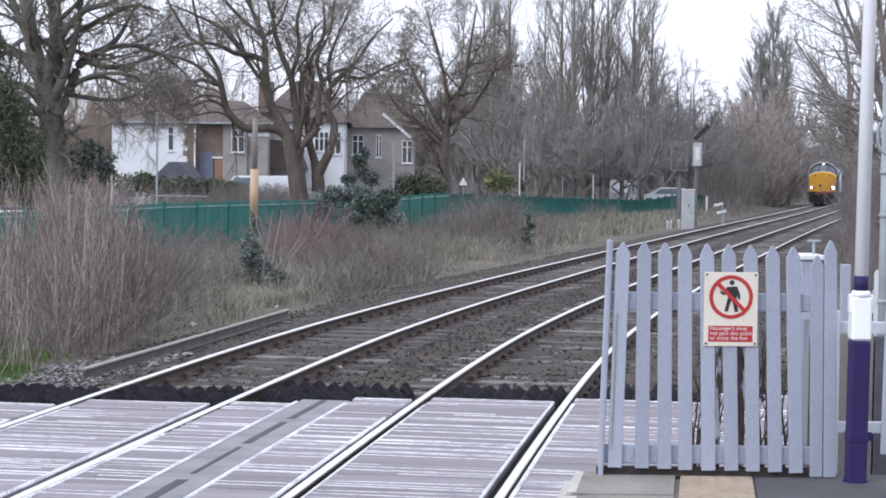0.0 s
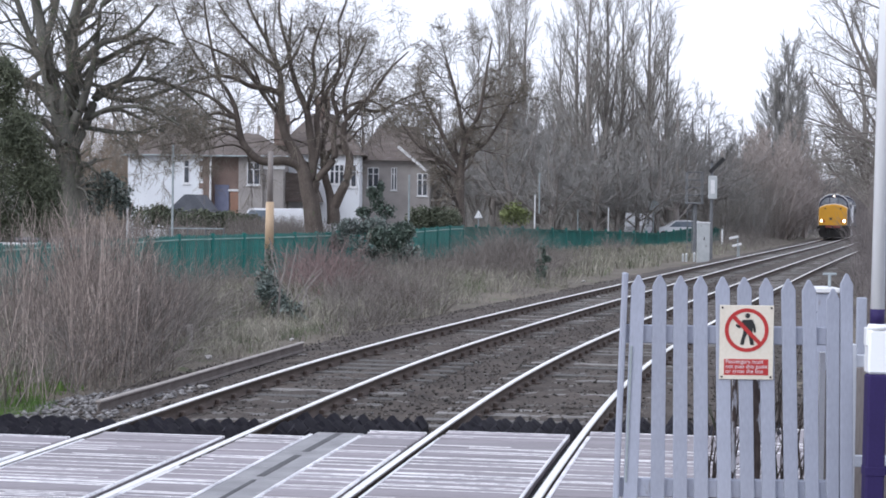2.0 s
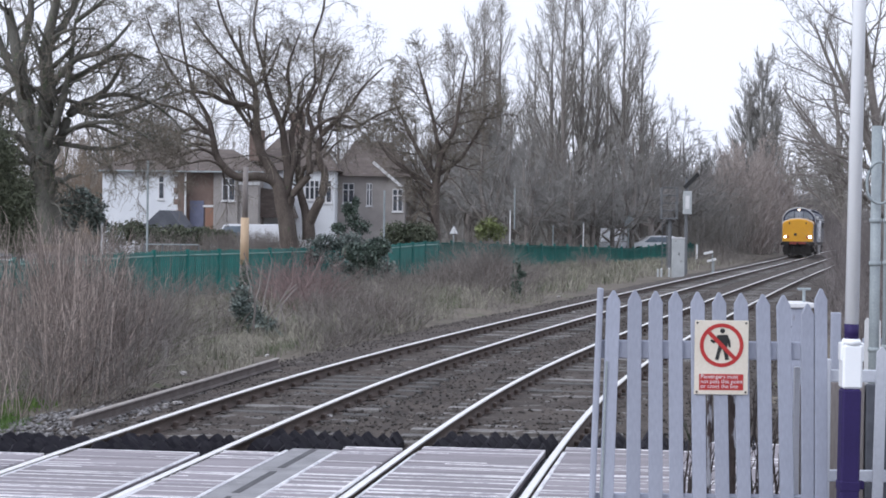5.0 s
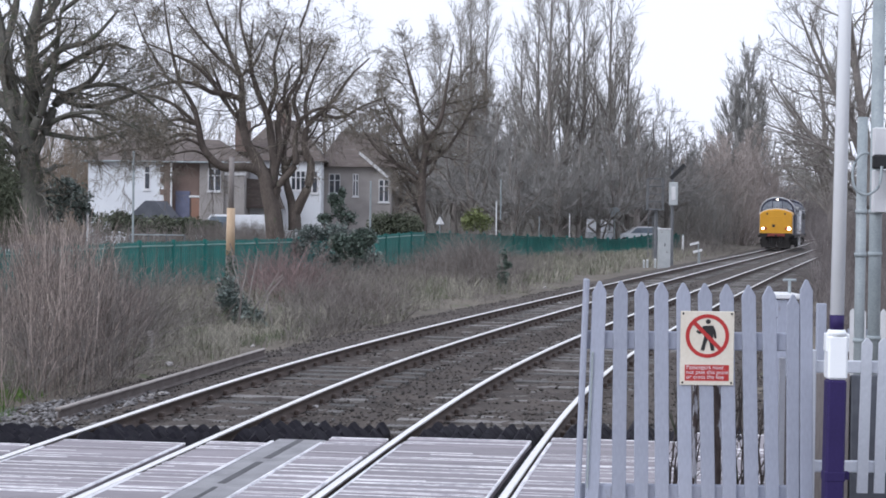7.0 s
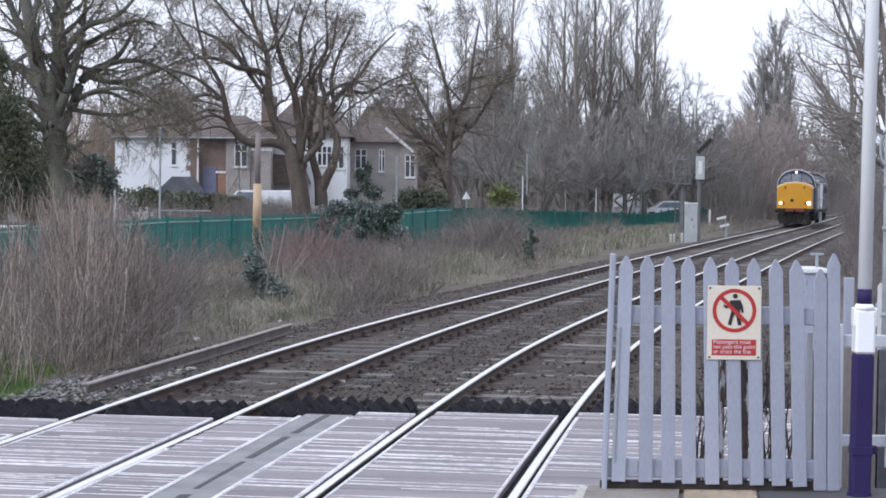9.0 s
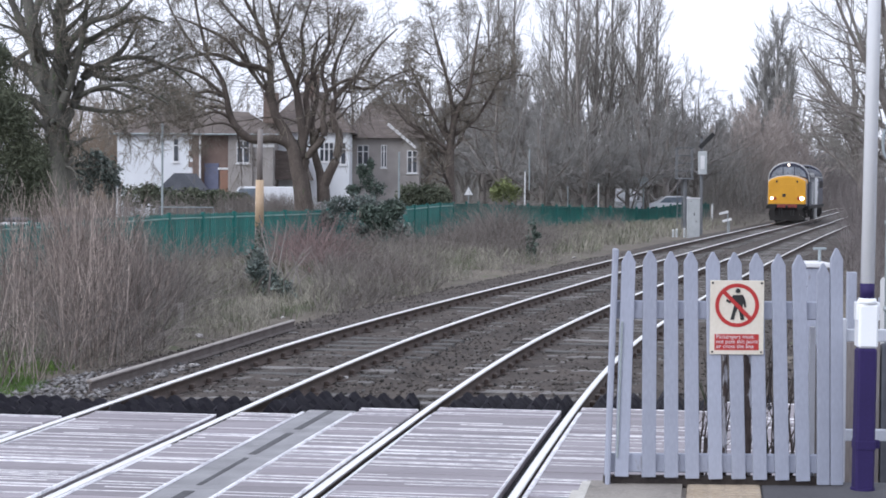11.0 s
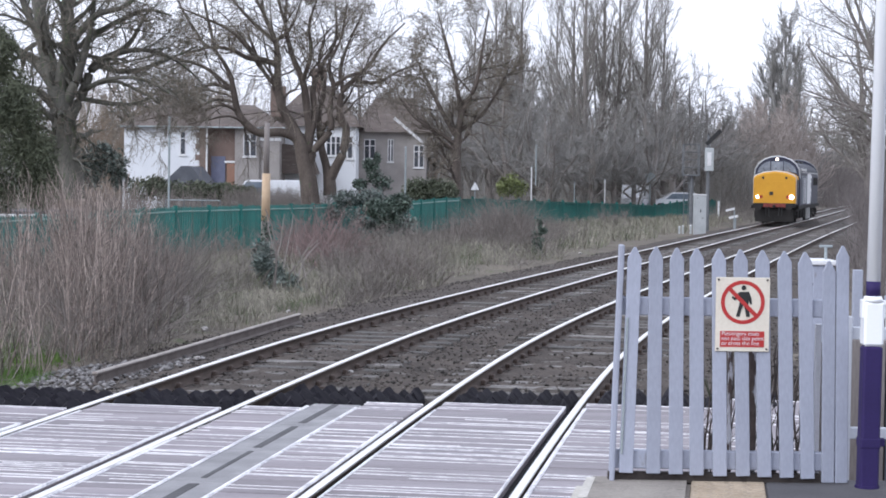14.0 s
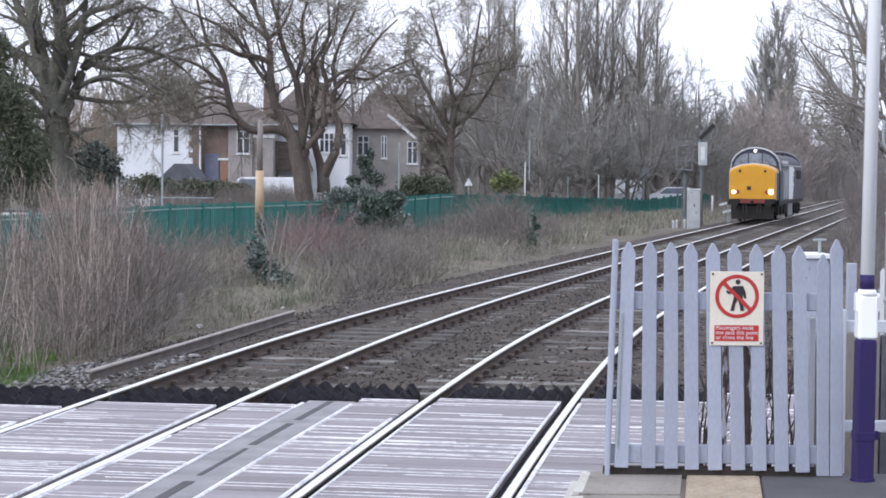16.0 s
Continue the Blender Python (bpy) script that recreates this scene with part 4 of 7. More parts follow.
def build_semaphore():
    D = 102.0
    X, ZA, ZB0, ZB1 = (14.775, 4.641, 3.024, 4.351)
    s = thing("semaphore_signal", "semaphore signal seen from behind, dark arm raised", "signal", pose(X, D, 0))
    part("mast", rod((0, 0, -0.5), (0, 0, ZA + 0.45), 0.11, 0.08), M_STEEL, s)
    part("finial", rod((0, 0, ZA + 0.45), (0, 0, ZA + 0.62), 0.09, 0.01), M_BLACK, s)
    part("arm", box(-0.12, 1.02, -0.03, 0.02, -0.12, 0.12, 0.02), M_BLACK, s, "black back of the signal arm", at=pose(-0.05, -0.12, ZA, 0, -45, 0))
    part("lamp_case", box(-0.22, 0.28, -0.28, -0.11, ZB0, ZB1, 0.03), M_CAB, s, "pale lamp case")
    part("case_face", box(-0.10, 0.14, -0.31, -0.28, ZB0 + 0.3, ZB1 - 0.25, 0.01), M_FRAMEW, s)
    X2, Z0, Z1 = (13.871, 2.793, 4.55)
    c = thing("signal_ladder_cage", "grey tubular signal platform and ladder cage", "signal", pose(X2, D + 0.6, 0))
    for x in (-0.45, 0.45):
        for y in (-0.3, 0.3):
            part("upright", rod((x, y, Z0), (x, y, Z1), 0.028), M_STEEL, c)
    for k in range(5):
        z = Z0 + (Z1 - Z0) * k / 4
        for y in (-0.3, 0.3):
            part("hoop", rod((-0.45, y, z), (0.45, y, z), 0.022), M_STEEL, c)
    part("deck", box(-0.5, 0.5, -0.35, 0.35, Z0 - 0.06, Z0, 0.01), M_STEEL, c)
    part("column", rod((0.05, 0, -0.5), (0.05, 0, Z0), 0.12), M_STEEL, c)
    for k in range(9):
        part("rung", rod((-0.38, 0, 0.2 + k * 0.3), (-0.12, 0, 0.2 + k * 0.3), 0.018), M_STEEL, c)
    for x in (-0.38, -0.12):
        part("ladder_rail", rod((x, 0, -0.4), (x, 0, Z0), 0.022), M_STEEL, c)


build_semaphore()


def build_pole():
    D = 51.0
    X, ZG, ZC, ZT = (-5.292, -0.3, 2.438, 3.893)
    p = thing("wooden_pole", "old wooden pole, bleached below and grey above, ivy at the foot", "pole", pose(X, D, 0, 0, 0.4, 0))
    part("upper_shaft", rod((0, 0, ZC), (0, 0, ZT), 0.085, 0.075, 14), M_POLEGREY, p, "grey weathered upper shaft", True)
    part("lower_shaft", rod((0, 0, ZC - 1.35), (0, 0, ZC), 0.125, 0.118, 14), M_POLEWOOD, p, "bare pale wood", True)
    part("foot", rod((0, 0, -0.6), (0, 0, ZC - 1.35), 0.14, 0.125, 14), M_BARK, p, "", True)
    rng = np.random.default_rng(6)
    part("ivy", leaves(rng, [(0.02, -0.1, 0.0), (0.12, -0.12, -0.1), (0.35, -0.2, -0.45), (-0.15, -0.1, -0.3), (0.03, -0.1, 0.6), (0.6, -0.3, -0.8)],
                       [(0.28, 0.22, 0.5), (0.35, 0.3, 0.45), (0.5, 0.4, 0.35), (0.4, 0.3, 0.3), (0.16, 0.16, 0.6), (0.45, 0.4, 0.3)], 2300, 0.05, M_IVY), None, p, "dark ivy")
    s = thing("ivy_stump", "ivy-covered dead stump at the trackside", "stump", pose(3.074, 62, 0))
    part("stem", rod((0, 0, -0.9), (0, 0, 0.95), 0.11, 0.08), M_BARK, s)
    part("ivy", leaves(rng, [(0, 0, -0.5), (0, 0, -0.1), (0.02, 0, 0.35), (0.04, 0, 0.8), (0.2, 0, 0.6), (0.05, 0, -0.75)], [(0.2, 0.2, 0.35), (0.2, 0.2, 0.4), (0.22, 0.2, 0.4), (0.12, 0.12, 0.3), (0.14, 0.12, 0.1), (0.26, 0.22, 0.16)], 1900, 0.05, M_IVY), None, s)



build_pole()


def build_green_fence():
    knots = [(-12.794, 46, 1.155), (-12.225, 49, 1.182), (-10.896, 54, 1.221), (-9.245, 60, 1.291), (-7.022, 66, 1.294), (-5.889, 70, 1.287), (-2.207, 82, 1.3), (-0.135, 90, 1.416), (2.012, 97, 1.423), (4.387, 102, 1.263), (9.171, 113, 1.072), (11.828, 118, 0.958), (14.285, 123, 0.837), (17.767, 133, 1.113), (22.756, 150, 0.977)]
    f = thing("palisade_fence", "long green steel palisade fence behind the verge, top rail painted pale as a highlight", "fence")
    xs, ys, zs = (np.array(c) for c in zip(*knots))
    d = np.concatenate([[0], np.cumsum(np.hypot(np.diff(xs), np.diff(ys)))])
    rng = np.random.default_rng(12)
    n = int(d[-1] / 2.4)
    P, Q = [], []
    pale = mesh_of(picket_mesh(1.95, 0.11, 0.02, 0.06), M_GREEN)
    for i in range(n):
        t0, t1 = i * 2.4, i * 2.4 + 2.4
        a = np.array([np.interp(t0, d, c) for c in (xs, ys, zs)])
        b = np.array([np.interp(t1, d, c) for c in (xs, ys, zs)])
        along = (b - a) / 2.4
        side = np.array([-along[1], along[0], 0])
        H = 1.95
        for j in range(15):
            c = a + along * (0.16 * j + 0.08)
            tip = rng.normal(0, 0.01)
            if i * 15 + j < 300:
                part("pale", pale, None, f, at=Matrix.Translation((c[0], c[1], c[2] + tip - H)) @ Matrix.Rotation(math.atan2(along[1], along[0]), 4, "Z"))
                continue
            k = len(P)
            w = along * 0.055
            for dep in (0.0, 0.02):
                for o, z in ((-1, -H), (1, -H), (1, -0.08 + tip), (-1, -0.08 + tip)):
                    P.append(c + w * o + side * (dep - 0.03) + np.array([0, 0, z]))
            Q += [(k, k + 1, k + 2, k + 3), (k + 4, k + 5, k + 6, k + 7), (k, k + 1, k + 5, k + 4), (k + 1, k + 2, k + 6, k + 5), (k + 3, k, k + 4, k + 7), (k + 2, k + 3, k + 7, k + 6)]
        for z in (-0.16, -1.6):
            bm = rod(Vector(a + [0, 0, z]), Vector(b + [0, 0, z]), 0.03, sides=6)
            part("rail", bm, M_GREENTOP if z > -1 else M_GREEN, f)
        part("post", rod(Vector(a + [0, 0, -2.2]), Vector(a + [0, 0, 0.04]), 0.075, sides=8), M_GREEN, f)
    tagged(part("far_palisade", raw_mesh(np.array(P), np.array(Q), M_GREEN), None, f), kind="stuff")


build_green_fence()


# ---- houses and street behind ----
def window(parent, x0, x1, z0, z1, y, cols=2):
    w = part("window", box(x0, x1, y - 0.03, y + 0.05, z0, z1, 0.01), M_FRAMEW, parent, "white framed window")
    gap = (x1 - x0) / cols
    for c in range(cols):
        part("pane", box(x0 + gap * c + 0.06, x0 + gap * (c + 1) - 0.04, y - 0.045, y - 0.02, z0 + 0.07, z1 - 0.5, 0.004), M_GLASS, w)
        part("pane", box(x0 + gap * c + 0.06, x0 + gap * (c + 1) - 0.04, y - 0.045, y - 0.02, z1 - 0.44, z1 - 0.06, 0.004), M_GLASS, w)
    part("sill", box(x0 - 0.06, x1 + 0.06, y - 0.1, y, z0 - 0.09, z0, 0.01), M_FRAMEW, w)


def hip_roof(x0, x1, y0, y1, z, top, over=0.4, hip=2.5):
    bm = bmesh.new()
    x0, x1, y0, y1 = x0 - over, x1 + over, y0 - over, y1 + over
    ym = (y0 + y1) / 2
    lo = [bm.verts.new(p) for p in ((x0, y0, z), (x1, y0, z), (x1, y1, z), (x0, y1, z))]
    hi = [bm.verts.new(p) for p in ((x0 + hip, ym, top), (x1 - hip, ym, top))]
    for f in ((lo[0], lo[1], hi[1], hi[0]), (lo[1], lo[2], hi[1]), (lo[2], lo[3], hi[0], hi[1]), (lo[3], lo[0], hi[0]), (lo[3], lo[2], lo[1], lo[0])):
        bm.faces.new(f)
    return bm


def build_houses():
    D = 118.0
    X = [-21.671, -16.649, -16.237, -14.326, -12.715, -11.366]  # edges: white wall, brick, recess, bay, end
    zg, ze, zr = -0.3, 5.604, 7.258
    h = thing("semi_house", "white rendered house with brick quoins and a tiled hip roof", "house")
    part("wall", box(X[0], X[1], D, D + 8, zg, ze, 0.02), M_RENDER, h, "white render")
    part("quoin", box(X[1], X[2], D - 0.06, D + 8, zg, ze, 0.02), M_BRICK, h, "toothed brown brick corner")
    for k in range(7):
        part("quoin_block", box(X[1] - 0.28, X[1], D - 0.05, D + 0.2, 0.4 + k * 0.75, 0.4 + k * 0.75 + 0.36, 0.01), M_BRICK, h)
    part("downpipe", rod((X[2] + 0.08, D - 0.12, zg), (X[2] + 0.08, D - 0.12, ze), 0.07), M_FRAMEW, h, "white downpipe")
    part("wall", box(X[2], X[3], D + 0.5, D + 8, zg, ze, 0.02), M_BRICK, h, "brown brick recess")
    part("door", box(X[2] + 0.3, X[2] + 1.25, D + 0.42, D + 0.5, 1.501, 3.682, 0.02), M_BLUEDOOR, h, "blue-grey door")
    part("porch_panel", box(X[2] + 1.35, X[3], D + 0.36, D + 0.5, 1.508, 3.238, 0.02), M_TERRA, h, "russet panel")
    part("porch_sill", box(X[2] + 1.2, X[3] + 0.1, D + 0.3, D + 0.5, 3.238, 3.389, 0.02), M_FRAMEW, h)
    part("wall", box(X[3], X[4], D + 0.1, D + 8, zg, ze, 0.02), M_PEBBLE, h, "grey pebbledash bay")
    part("wall", box(X[4], X[5], D + 0.3, D + 8, zg, ze, 0.02), M_PEBBLE, h, "grey hung tiles")
    window(h, *(-17.96, -17.586, 3.735, 5.306), D, 1)
    window(h, *(-13.763, -12.901, 3.691, 5.188), D + 0.1, 2)
    part("band", box(X[4] + 0.02, X[5] + 0.1, D + 0.22, D + 0.3, 4.75, 4.95, 0.01), M_FRAMEW, h, "white fascia band")
    part("roof", hip_roof(X[0], X[5], D, D + 8, ze, zr), M_ROOF, h, "weathered brown-grey tiles")
    part("gutter", rod((X[0] - 0.4, D - 0.42, ze - 0.03), (X[5] + 0.4, D - 0.42, ze - 0.03), 0.06), M_GREY, h)
    part("chimney", box(-11.825 - 0.5, -11.825 + 0.5, D + 3.4, D + 4.4, zr - 0.8, zr + 1.3, 0.04), M_BRICK, h)

    g = thing("garage", "low dark-roofed garage beside the white house", "garage")
    xa, xb = (-17.544, -15.409)
    part("wall", box(xa, xb, D - 8, D - 3, zg, 1.9, 0.02), M_PEBBLE, g)
    part("roof", prism([(xa - 0.2, 1.9), (xb + 0.2, 1.9), (xb - 0.6, 2.957), (xa + 0.9, 2.957)], 1, D - 8.2, D - 2.8), M_SLATE, g, "dark slate roof")

    D2 = 122.0
    Y = [-12.216, -6.483]
    h2 = thing("semi_house", "white rendered house with dark hanging tiles behind a twisted tree", "house")
    part("wall", box(Y[0], Y[1], D2, D2 + 8, zg, 5.863, 0.02), M_RENDER, h2, "white render")
    part("lean_to", prism([(Y[0] - 0.2, 2.595), (Y[0] - 0.2, 4.727), (Y[0] + 2.6, 4.727 - 0.3), (Y[0] + 3.3, 2.595)], 1, D2 - 2.2, D2 - 0.01), M_ROOF, h2, "dark hanging tiles")
    window(h2, *(-8.534, -7.565, 3.857, 5.211), D2, 3)
    window(h2, *(-7.487, -6.712, 3.671, 5.218), D2, 2)
    part("roof", hip_roof(Y[0], Y[1], D2, D2 + 8, 5.863, 5.863 + 3.0), M_ROOF, h2)
    part("chimney", box((Y[0] + Y[1]) / 2 - 0.5, (Y[0] + Y[1]) / 2 + 0.5, D2 + 3.4, D2 + 4.4, 5.863 + 2, 5.863 + 4.2, 0.04), M_BRICK, h2)

    D3 = 126.0
    Z = [-6.535, -1.734]
    h3 = thing("detached_house", "brown pebbledashed house with a pale-edged gable", "house")
    part("wall", box(Z[0], Z[1], D3, D3 + 8, zg, 5.618, 0.02), M_PEBBLE, h3)
    window(h3, *(-6.132, -5.331, 3.727, 5.125), D3, 2)
    window(h3, *(-4.45, -4.05, 3.54, 5.138), D3, 2)
    window(h3, *(-2.606, -1.886, 3.154, 4.752), D3, 2)
    part("roof", hip_roof(Z[0], Z[1], D3, D3 + 8, 5.618, 5.618 + 2.6, 0.5, 1.5), M_ROOF, h3)
    part("barge_board", box(0, 2.7, -0.05, 0.05, -0.1, 0.1, 0.01), M_FRAMEW, h3, "pale barge board", at=pose(-3.988, D3 - 0.6, 6.618, 0, 40, 0))
    r = thing("road", "grey street in front of the houses", "road", kind="structure")
    part("carriageway", box(-70, 5, 104, 112, -0.6, 0.15, 0.01), M_ASPHALT, r)
    r = thing("road", "grey parking lane beyond the green fence", "road", kind="structure")
    part("carriageway", box(6, 19.5, 135, 144, -0.6, 0.1, 0.01), M_ASPHALT, r)


build_houses()


def car(name, label, at, paint, L=4.2, H=1.45, van=False):
    c = thing(name, label, "car", at, "parked cars")
    if van:
        body = [(-L / 2, 0.3), (L / 2, 0.3), (L / 2, H), (-L / 2 + 0.9, H), (-L / 2 + 0.35, 1.15), (-L / 2, 1.0)]
        glass = [(-L / 2 + 0.45, 1.18), (-L / 2 + 0.95, H - 0.12), (-0.2, H - 0.12), (-0.2, 1.15)]
    else:
        body = [(-L / 2, 0.28), (L / 2, 0.28), (L / 2, 0.85), (L / 2 - 0.35, 0.98), (L / 2 - 0.9, H), (-0.5, H), (-L / 2 + 1.1, 0.95), (-L / 2 + 0.1, 0.8)]
        glass = [(-L / 2 + 1.2, 0.96), (-0.48, H - 0.09), (L / 2 - 0.98, H - 0.09), (L / 2 - 0.55, 0.98)]
    bm = prism(body, 1, -0.85, 0.85)
    bmesh.ops.bevel(bm, geom=bm.edges, offset=0.07, segments=2, affect="EDGES")
    part("body", bm, paint, c)
    part("side_glass", prism(glass, 1, -0.86, 0.86), M_CARGLASS, c)
    for x in (-L / 2 + 0.75, L / 2 - 0.75):
        for y in (-0.78, 0.78):
            w = part("wheel", rod((x, y - 0.1, 0.32), (x, y + 0.1, 0.32), 0.32, sides=20), M_TYRE, c)
            part("rim", rod((x, y - 0.11, 0.32), (x, y + 0.11, 0.32), 0.2, sides=14), M_GREY, w)
    return c


def build_street():
    car("parked_van", "white van parked beyond the hedge", pose(-10.809, 107, 0.15), M_CARW, 4.6, 2.02, True)
    car("parked_car", "white estate car parked beyond the green fence", pose(17.9, 140, 0.1), M_CARW, 4.4, 1.48)
    car("parked_van", "white van with dark glass parked beyond the green fence", pose(14.354, 138, 0.1, 0, 0, 78), M_CARW, 4.6, 2.03, True)
    for x, y, z0, z1, r, white in [(-12.661, 80, 0.32, 4.927, 0.05, 0), (-12.856, 70, 0.35, 2.148, 0.05, 1), (-2.419, 96, 0.26, 4.02, 0.05, 0), (5.118, 112, 0.36, 3.188, 0.04, 1), (6.016, 125, 2.01, 4.796, 0.05, 0), (10.883, 125, 0.14, 2.453, 0.035, 1), (8.741, 125, 0.13, 2.239, 0.035, 0), (12.603, 130, 0.22, 2.137, 0.035, 1), (18.9, 125, -0.3, 1.06, 0.07, 1)]:
        p = thing("street_post", "thin pale street post" if white else "thin grey street post", "post", group="thin street posts")
        part("shaft", rod((x, y, z0), (x, y, z1), r, sides=8), M_FRAMEW if white else M_GREY, p)
        part("cap", rod((x, y, z1), (x, y, z1 + 0.08), r * 1.4, r * 0.6, sides=8), M_GREY, p)
    xa, xb, z = (-12.465, -10.084, 1.28)
    rail = thing("street_rail", "low pale metal rail on short posts behind the green fence", "railing")
    for k in range(4):
        part("post", rod((xa + (xb - xa) * k / 3, 78, -0.5), (xa + (xb - xa) * k / 3, 78, z + 0.03), 0.028, sides=8), M_STEEL, rail)
    part("top_rail", rod((xa, 78, z), (xb, 78, z), 0.026, sides=8), M_GREY, rail)
    xa, xb, z = (-15.041, -12.155, 1.007)
    bar = thing("panel_fence", "blue-grey panel fence under a worn white top rail, behind dead stems", "fence")
    n = 6
    for k in range(n):
        x0, x1 = xa + (xb - xa) * k / n, xa + (xb - xa) * (k + 1) / n
        part("panel", box(x0 + 0.01, x1 - 0.01, 55.98, 56.02, z - 1.9, z - 0.09, 0.008), M_BLUEGREY, bar)
        part("post", box(x0 - 0.05, x0 + 0.05, 55.93, 56.06, z - 2.0, z - 0.07, 0.01), M_STEEL, bar)
        part("top_rail", box(x0 + 0.01, x1 - (0.02 if k % 2 else 0.09), 55.94, 56.06, z - 0.065, z + 0.055, 0.012), M_FRAMEW, bar, "worn white rail")
    x, z = (1.514, 2.001)
    t = thing("road_sign", "triangular pale road sign with a grey edge", "sign", pose(x, 108, z))
    part("post", rod((0, 0.05, -3.0), (0, 0.05, -0.3), 0.04), M_GREY, t)
    part("face", prism([(-0.32, -0.3), (0.32, -0.3), (0, 0.3)], 1, 0, 0.03), M_STEEL, t)
    part("inner_face", prism([(-0.26, -0.265), (0.26, -0.265), (0, 0.225)], 1, -0.01, 0.0), M_FRAMEW, t)
    x, z = (14.846, 2.652)
    t = thing("road_sign", "round pale road sign on a post, seen from behind", "sign", pose(x, 132, z))
    part("post", rod((0, 0.05, -3.2), (0, 0.05, 0.3), 0.05), M_GREY, t)
    part("face", rod((0, -0.02, 0), (0, 0.02, 0), 0.4, sides=24), M_GREY, t)


build_street()


# ---- shrubs, hedges ----
def shrub(name, label, at, centres, sizes, count, leaf, mat, seed, stems=0, category="shrub"):
    s = thing(name, label, category, at)
    rng = np.random.default_rng(seed)
    part("foliage", leaves(rng, centres, sizes, count, leaf, mat, slim=0.16 if mat is M_CONIFER else 0.45), None, s)
    if stems:
        t = Tubes()
        N = stems
        n, r = grow(rng, np.c_[rng.normal(0, 0.3, N), rng.normal(0, 0.3, N), np.full(N, -0.5)], np.c_[rng.normal(0, 0.5, N), rng.normal(0, 0.4, N), np.ones(N)], rng.uniform(1.0, 2.2, N), np.full(N, 0.03), 5, 0.15, 0.2)
        t.add(n, r, 4)
        part("stem", t.mesh(M_BARK), None, s)
    return s


def build_shrubs():
    shrub("evergreen_shrub", "dark glossy evergreen shrub in front of the fence", pose(-2.78, 73, 0), [(0.47, 0, 1.13), (-0.57, -0.5, 0.75), (0.94, -0.4, 0.44), (-1.51, 1, 1.44), (-0.58, 0.6, 1.52), (-2.08, 0, 0.88), (-0.11, -0.4, 0.36)],
          [(0.7, 0.49, 0.46), (0.93, 0.65, 0.46), (0.51, 0.36, 0.42), (0.74, 0.52, 0.42), (0.7, 0.49, 0.42), (0.6, 0.42, 0.42), (0.7, 0.49, 0.37)], 6500, 0.07, M_SHRUB, 1, 8)
    shrub("evergreen_shrub", "dark upright evergreen above the thicket", pose(-3.208, 76, 0), [(-0.05, 0, 2.57), (-0.3, 0, 2.93), (0.07, 0, 3.18), (0.31, 0, 2.14), (-0.65, 0, 2.09)],
          [(0.31, 0.34, 0.48), (0.22, 0.2, 0.29), (0.15, 0.19, 0.27), (0.44, 0.3, 0.34), (0.34, 0.24, 0.22)], 2200, 0.07, M_IVY, 2, 8)
    shrub("evergreen_shrub", "dark shrub with leathery leaves", pose(-2.298, 71, 0), [(-0.17, -0.6, 0.94), (0.27, -0.5, 1.39), (-0.63, -0.5, 1.16)],
          [(0.59, 0.41, 0.5), (0.5, 0.35, 0.36), (0.45, 0.32, 0.36)], 4500, 0.07, M_IVY, 12, 8)
    shrub("holly_bush", "evergreen bush beside the white house", pose(-14.07, 72, 0), [(-0.11, 0, 3.16), (0.46, 0, 2.71), (-0.46, 0, 2.36), (0.69, 0, 2.14), (-0.91, 0, 2.7)],
          [(0.6, 0.42, 0.5), (0.55, 0.42, 0.6), (0.55, 0.42, 0.6), (0.37, 0.29, 0.41), (0.46, 0.48, 0.69)], 4500, 0.08, M_SHRUB, 3, 8)
    shrub("conifer", "dense dark conifer beside the bare tree", pose(-15.17, 62, 0), [(-0.29, 0, 2.43), (-0.09, 0, 3.81), (-0.48, 0, 5.18), (0.11, -0.5, 4.6), (-0.68, 0, 6.55), (0.69, 0, 2.83), (0.89, 0, 1.85), (-1.09, 0, 1.44)],
          [(1.38, 0.97, 0.99), (1.22, 0.86, 0.99), (1.08, 0.76, 0.99), (0.79, 0.55, 0.79), (0.79, 0.62, 0.89), (0.79, 0.69, 0.99), (0.69, 0.55, 0.79), (1.18, 0.83, 0.79)], 30000, 0.11, M_CONIFER, 4, 8)
    shrub("garden_hedge", "dark clipped hedge below the white house", pose(-16.026, 104, 0), [(-1.98, 0, 1.51), (-0.33, 0, 1.42), (1.32, 0, 1.5), (2.81, 0, 1.41), (-1.16, 0, 1.74), (3.97, 0, 1.35)],
          [(1.12, 0.79, 0.73), (1.12, 0.79, 0.66), (1.12, 0.79, 0.6), (0.99, 0.69, 0.6), (0.66, 0.46, 0.53), (0.86, 0.6, 0.46)], 7000, 0.1, M_HEDGE, 5, 8)
    shrub("garden_hedge", "clipped green-brown hedge beyond the fence", pose(-1.342, 106, 0), [(-0.67, 0, 1.68), (0.34, 0, 1.68), (1.18, 0, 1.62)],
          [(0.81, 0.57, 0.67), (0.88, 0.61, 0.67), (0.67, 0.47, 0.61)], 5000, 0.1, M_HEDGE, 6, 8)
    shrub("golden_shrub", "yellow-green shrub beyond the fence", pose(3.745, 106, 0), [(-0.21, 0, 2.12), (-0.54, 0, 1.78), (0.3, 0, 1.89)],
          [(0.61, 0.47, 0.67), (0.47, 0.33, 0.47), (0.61, 0.42, 0.54)], 1500, 0.1, M_YELLEAF, 7, 8)
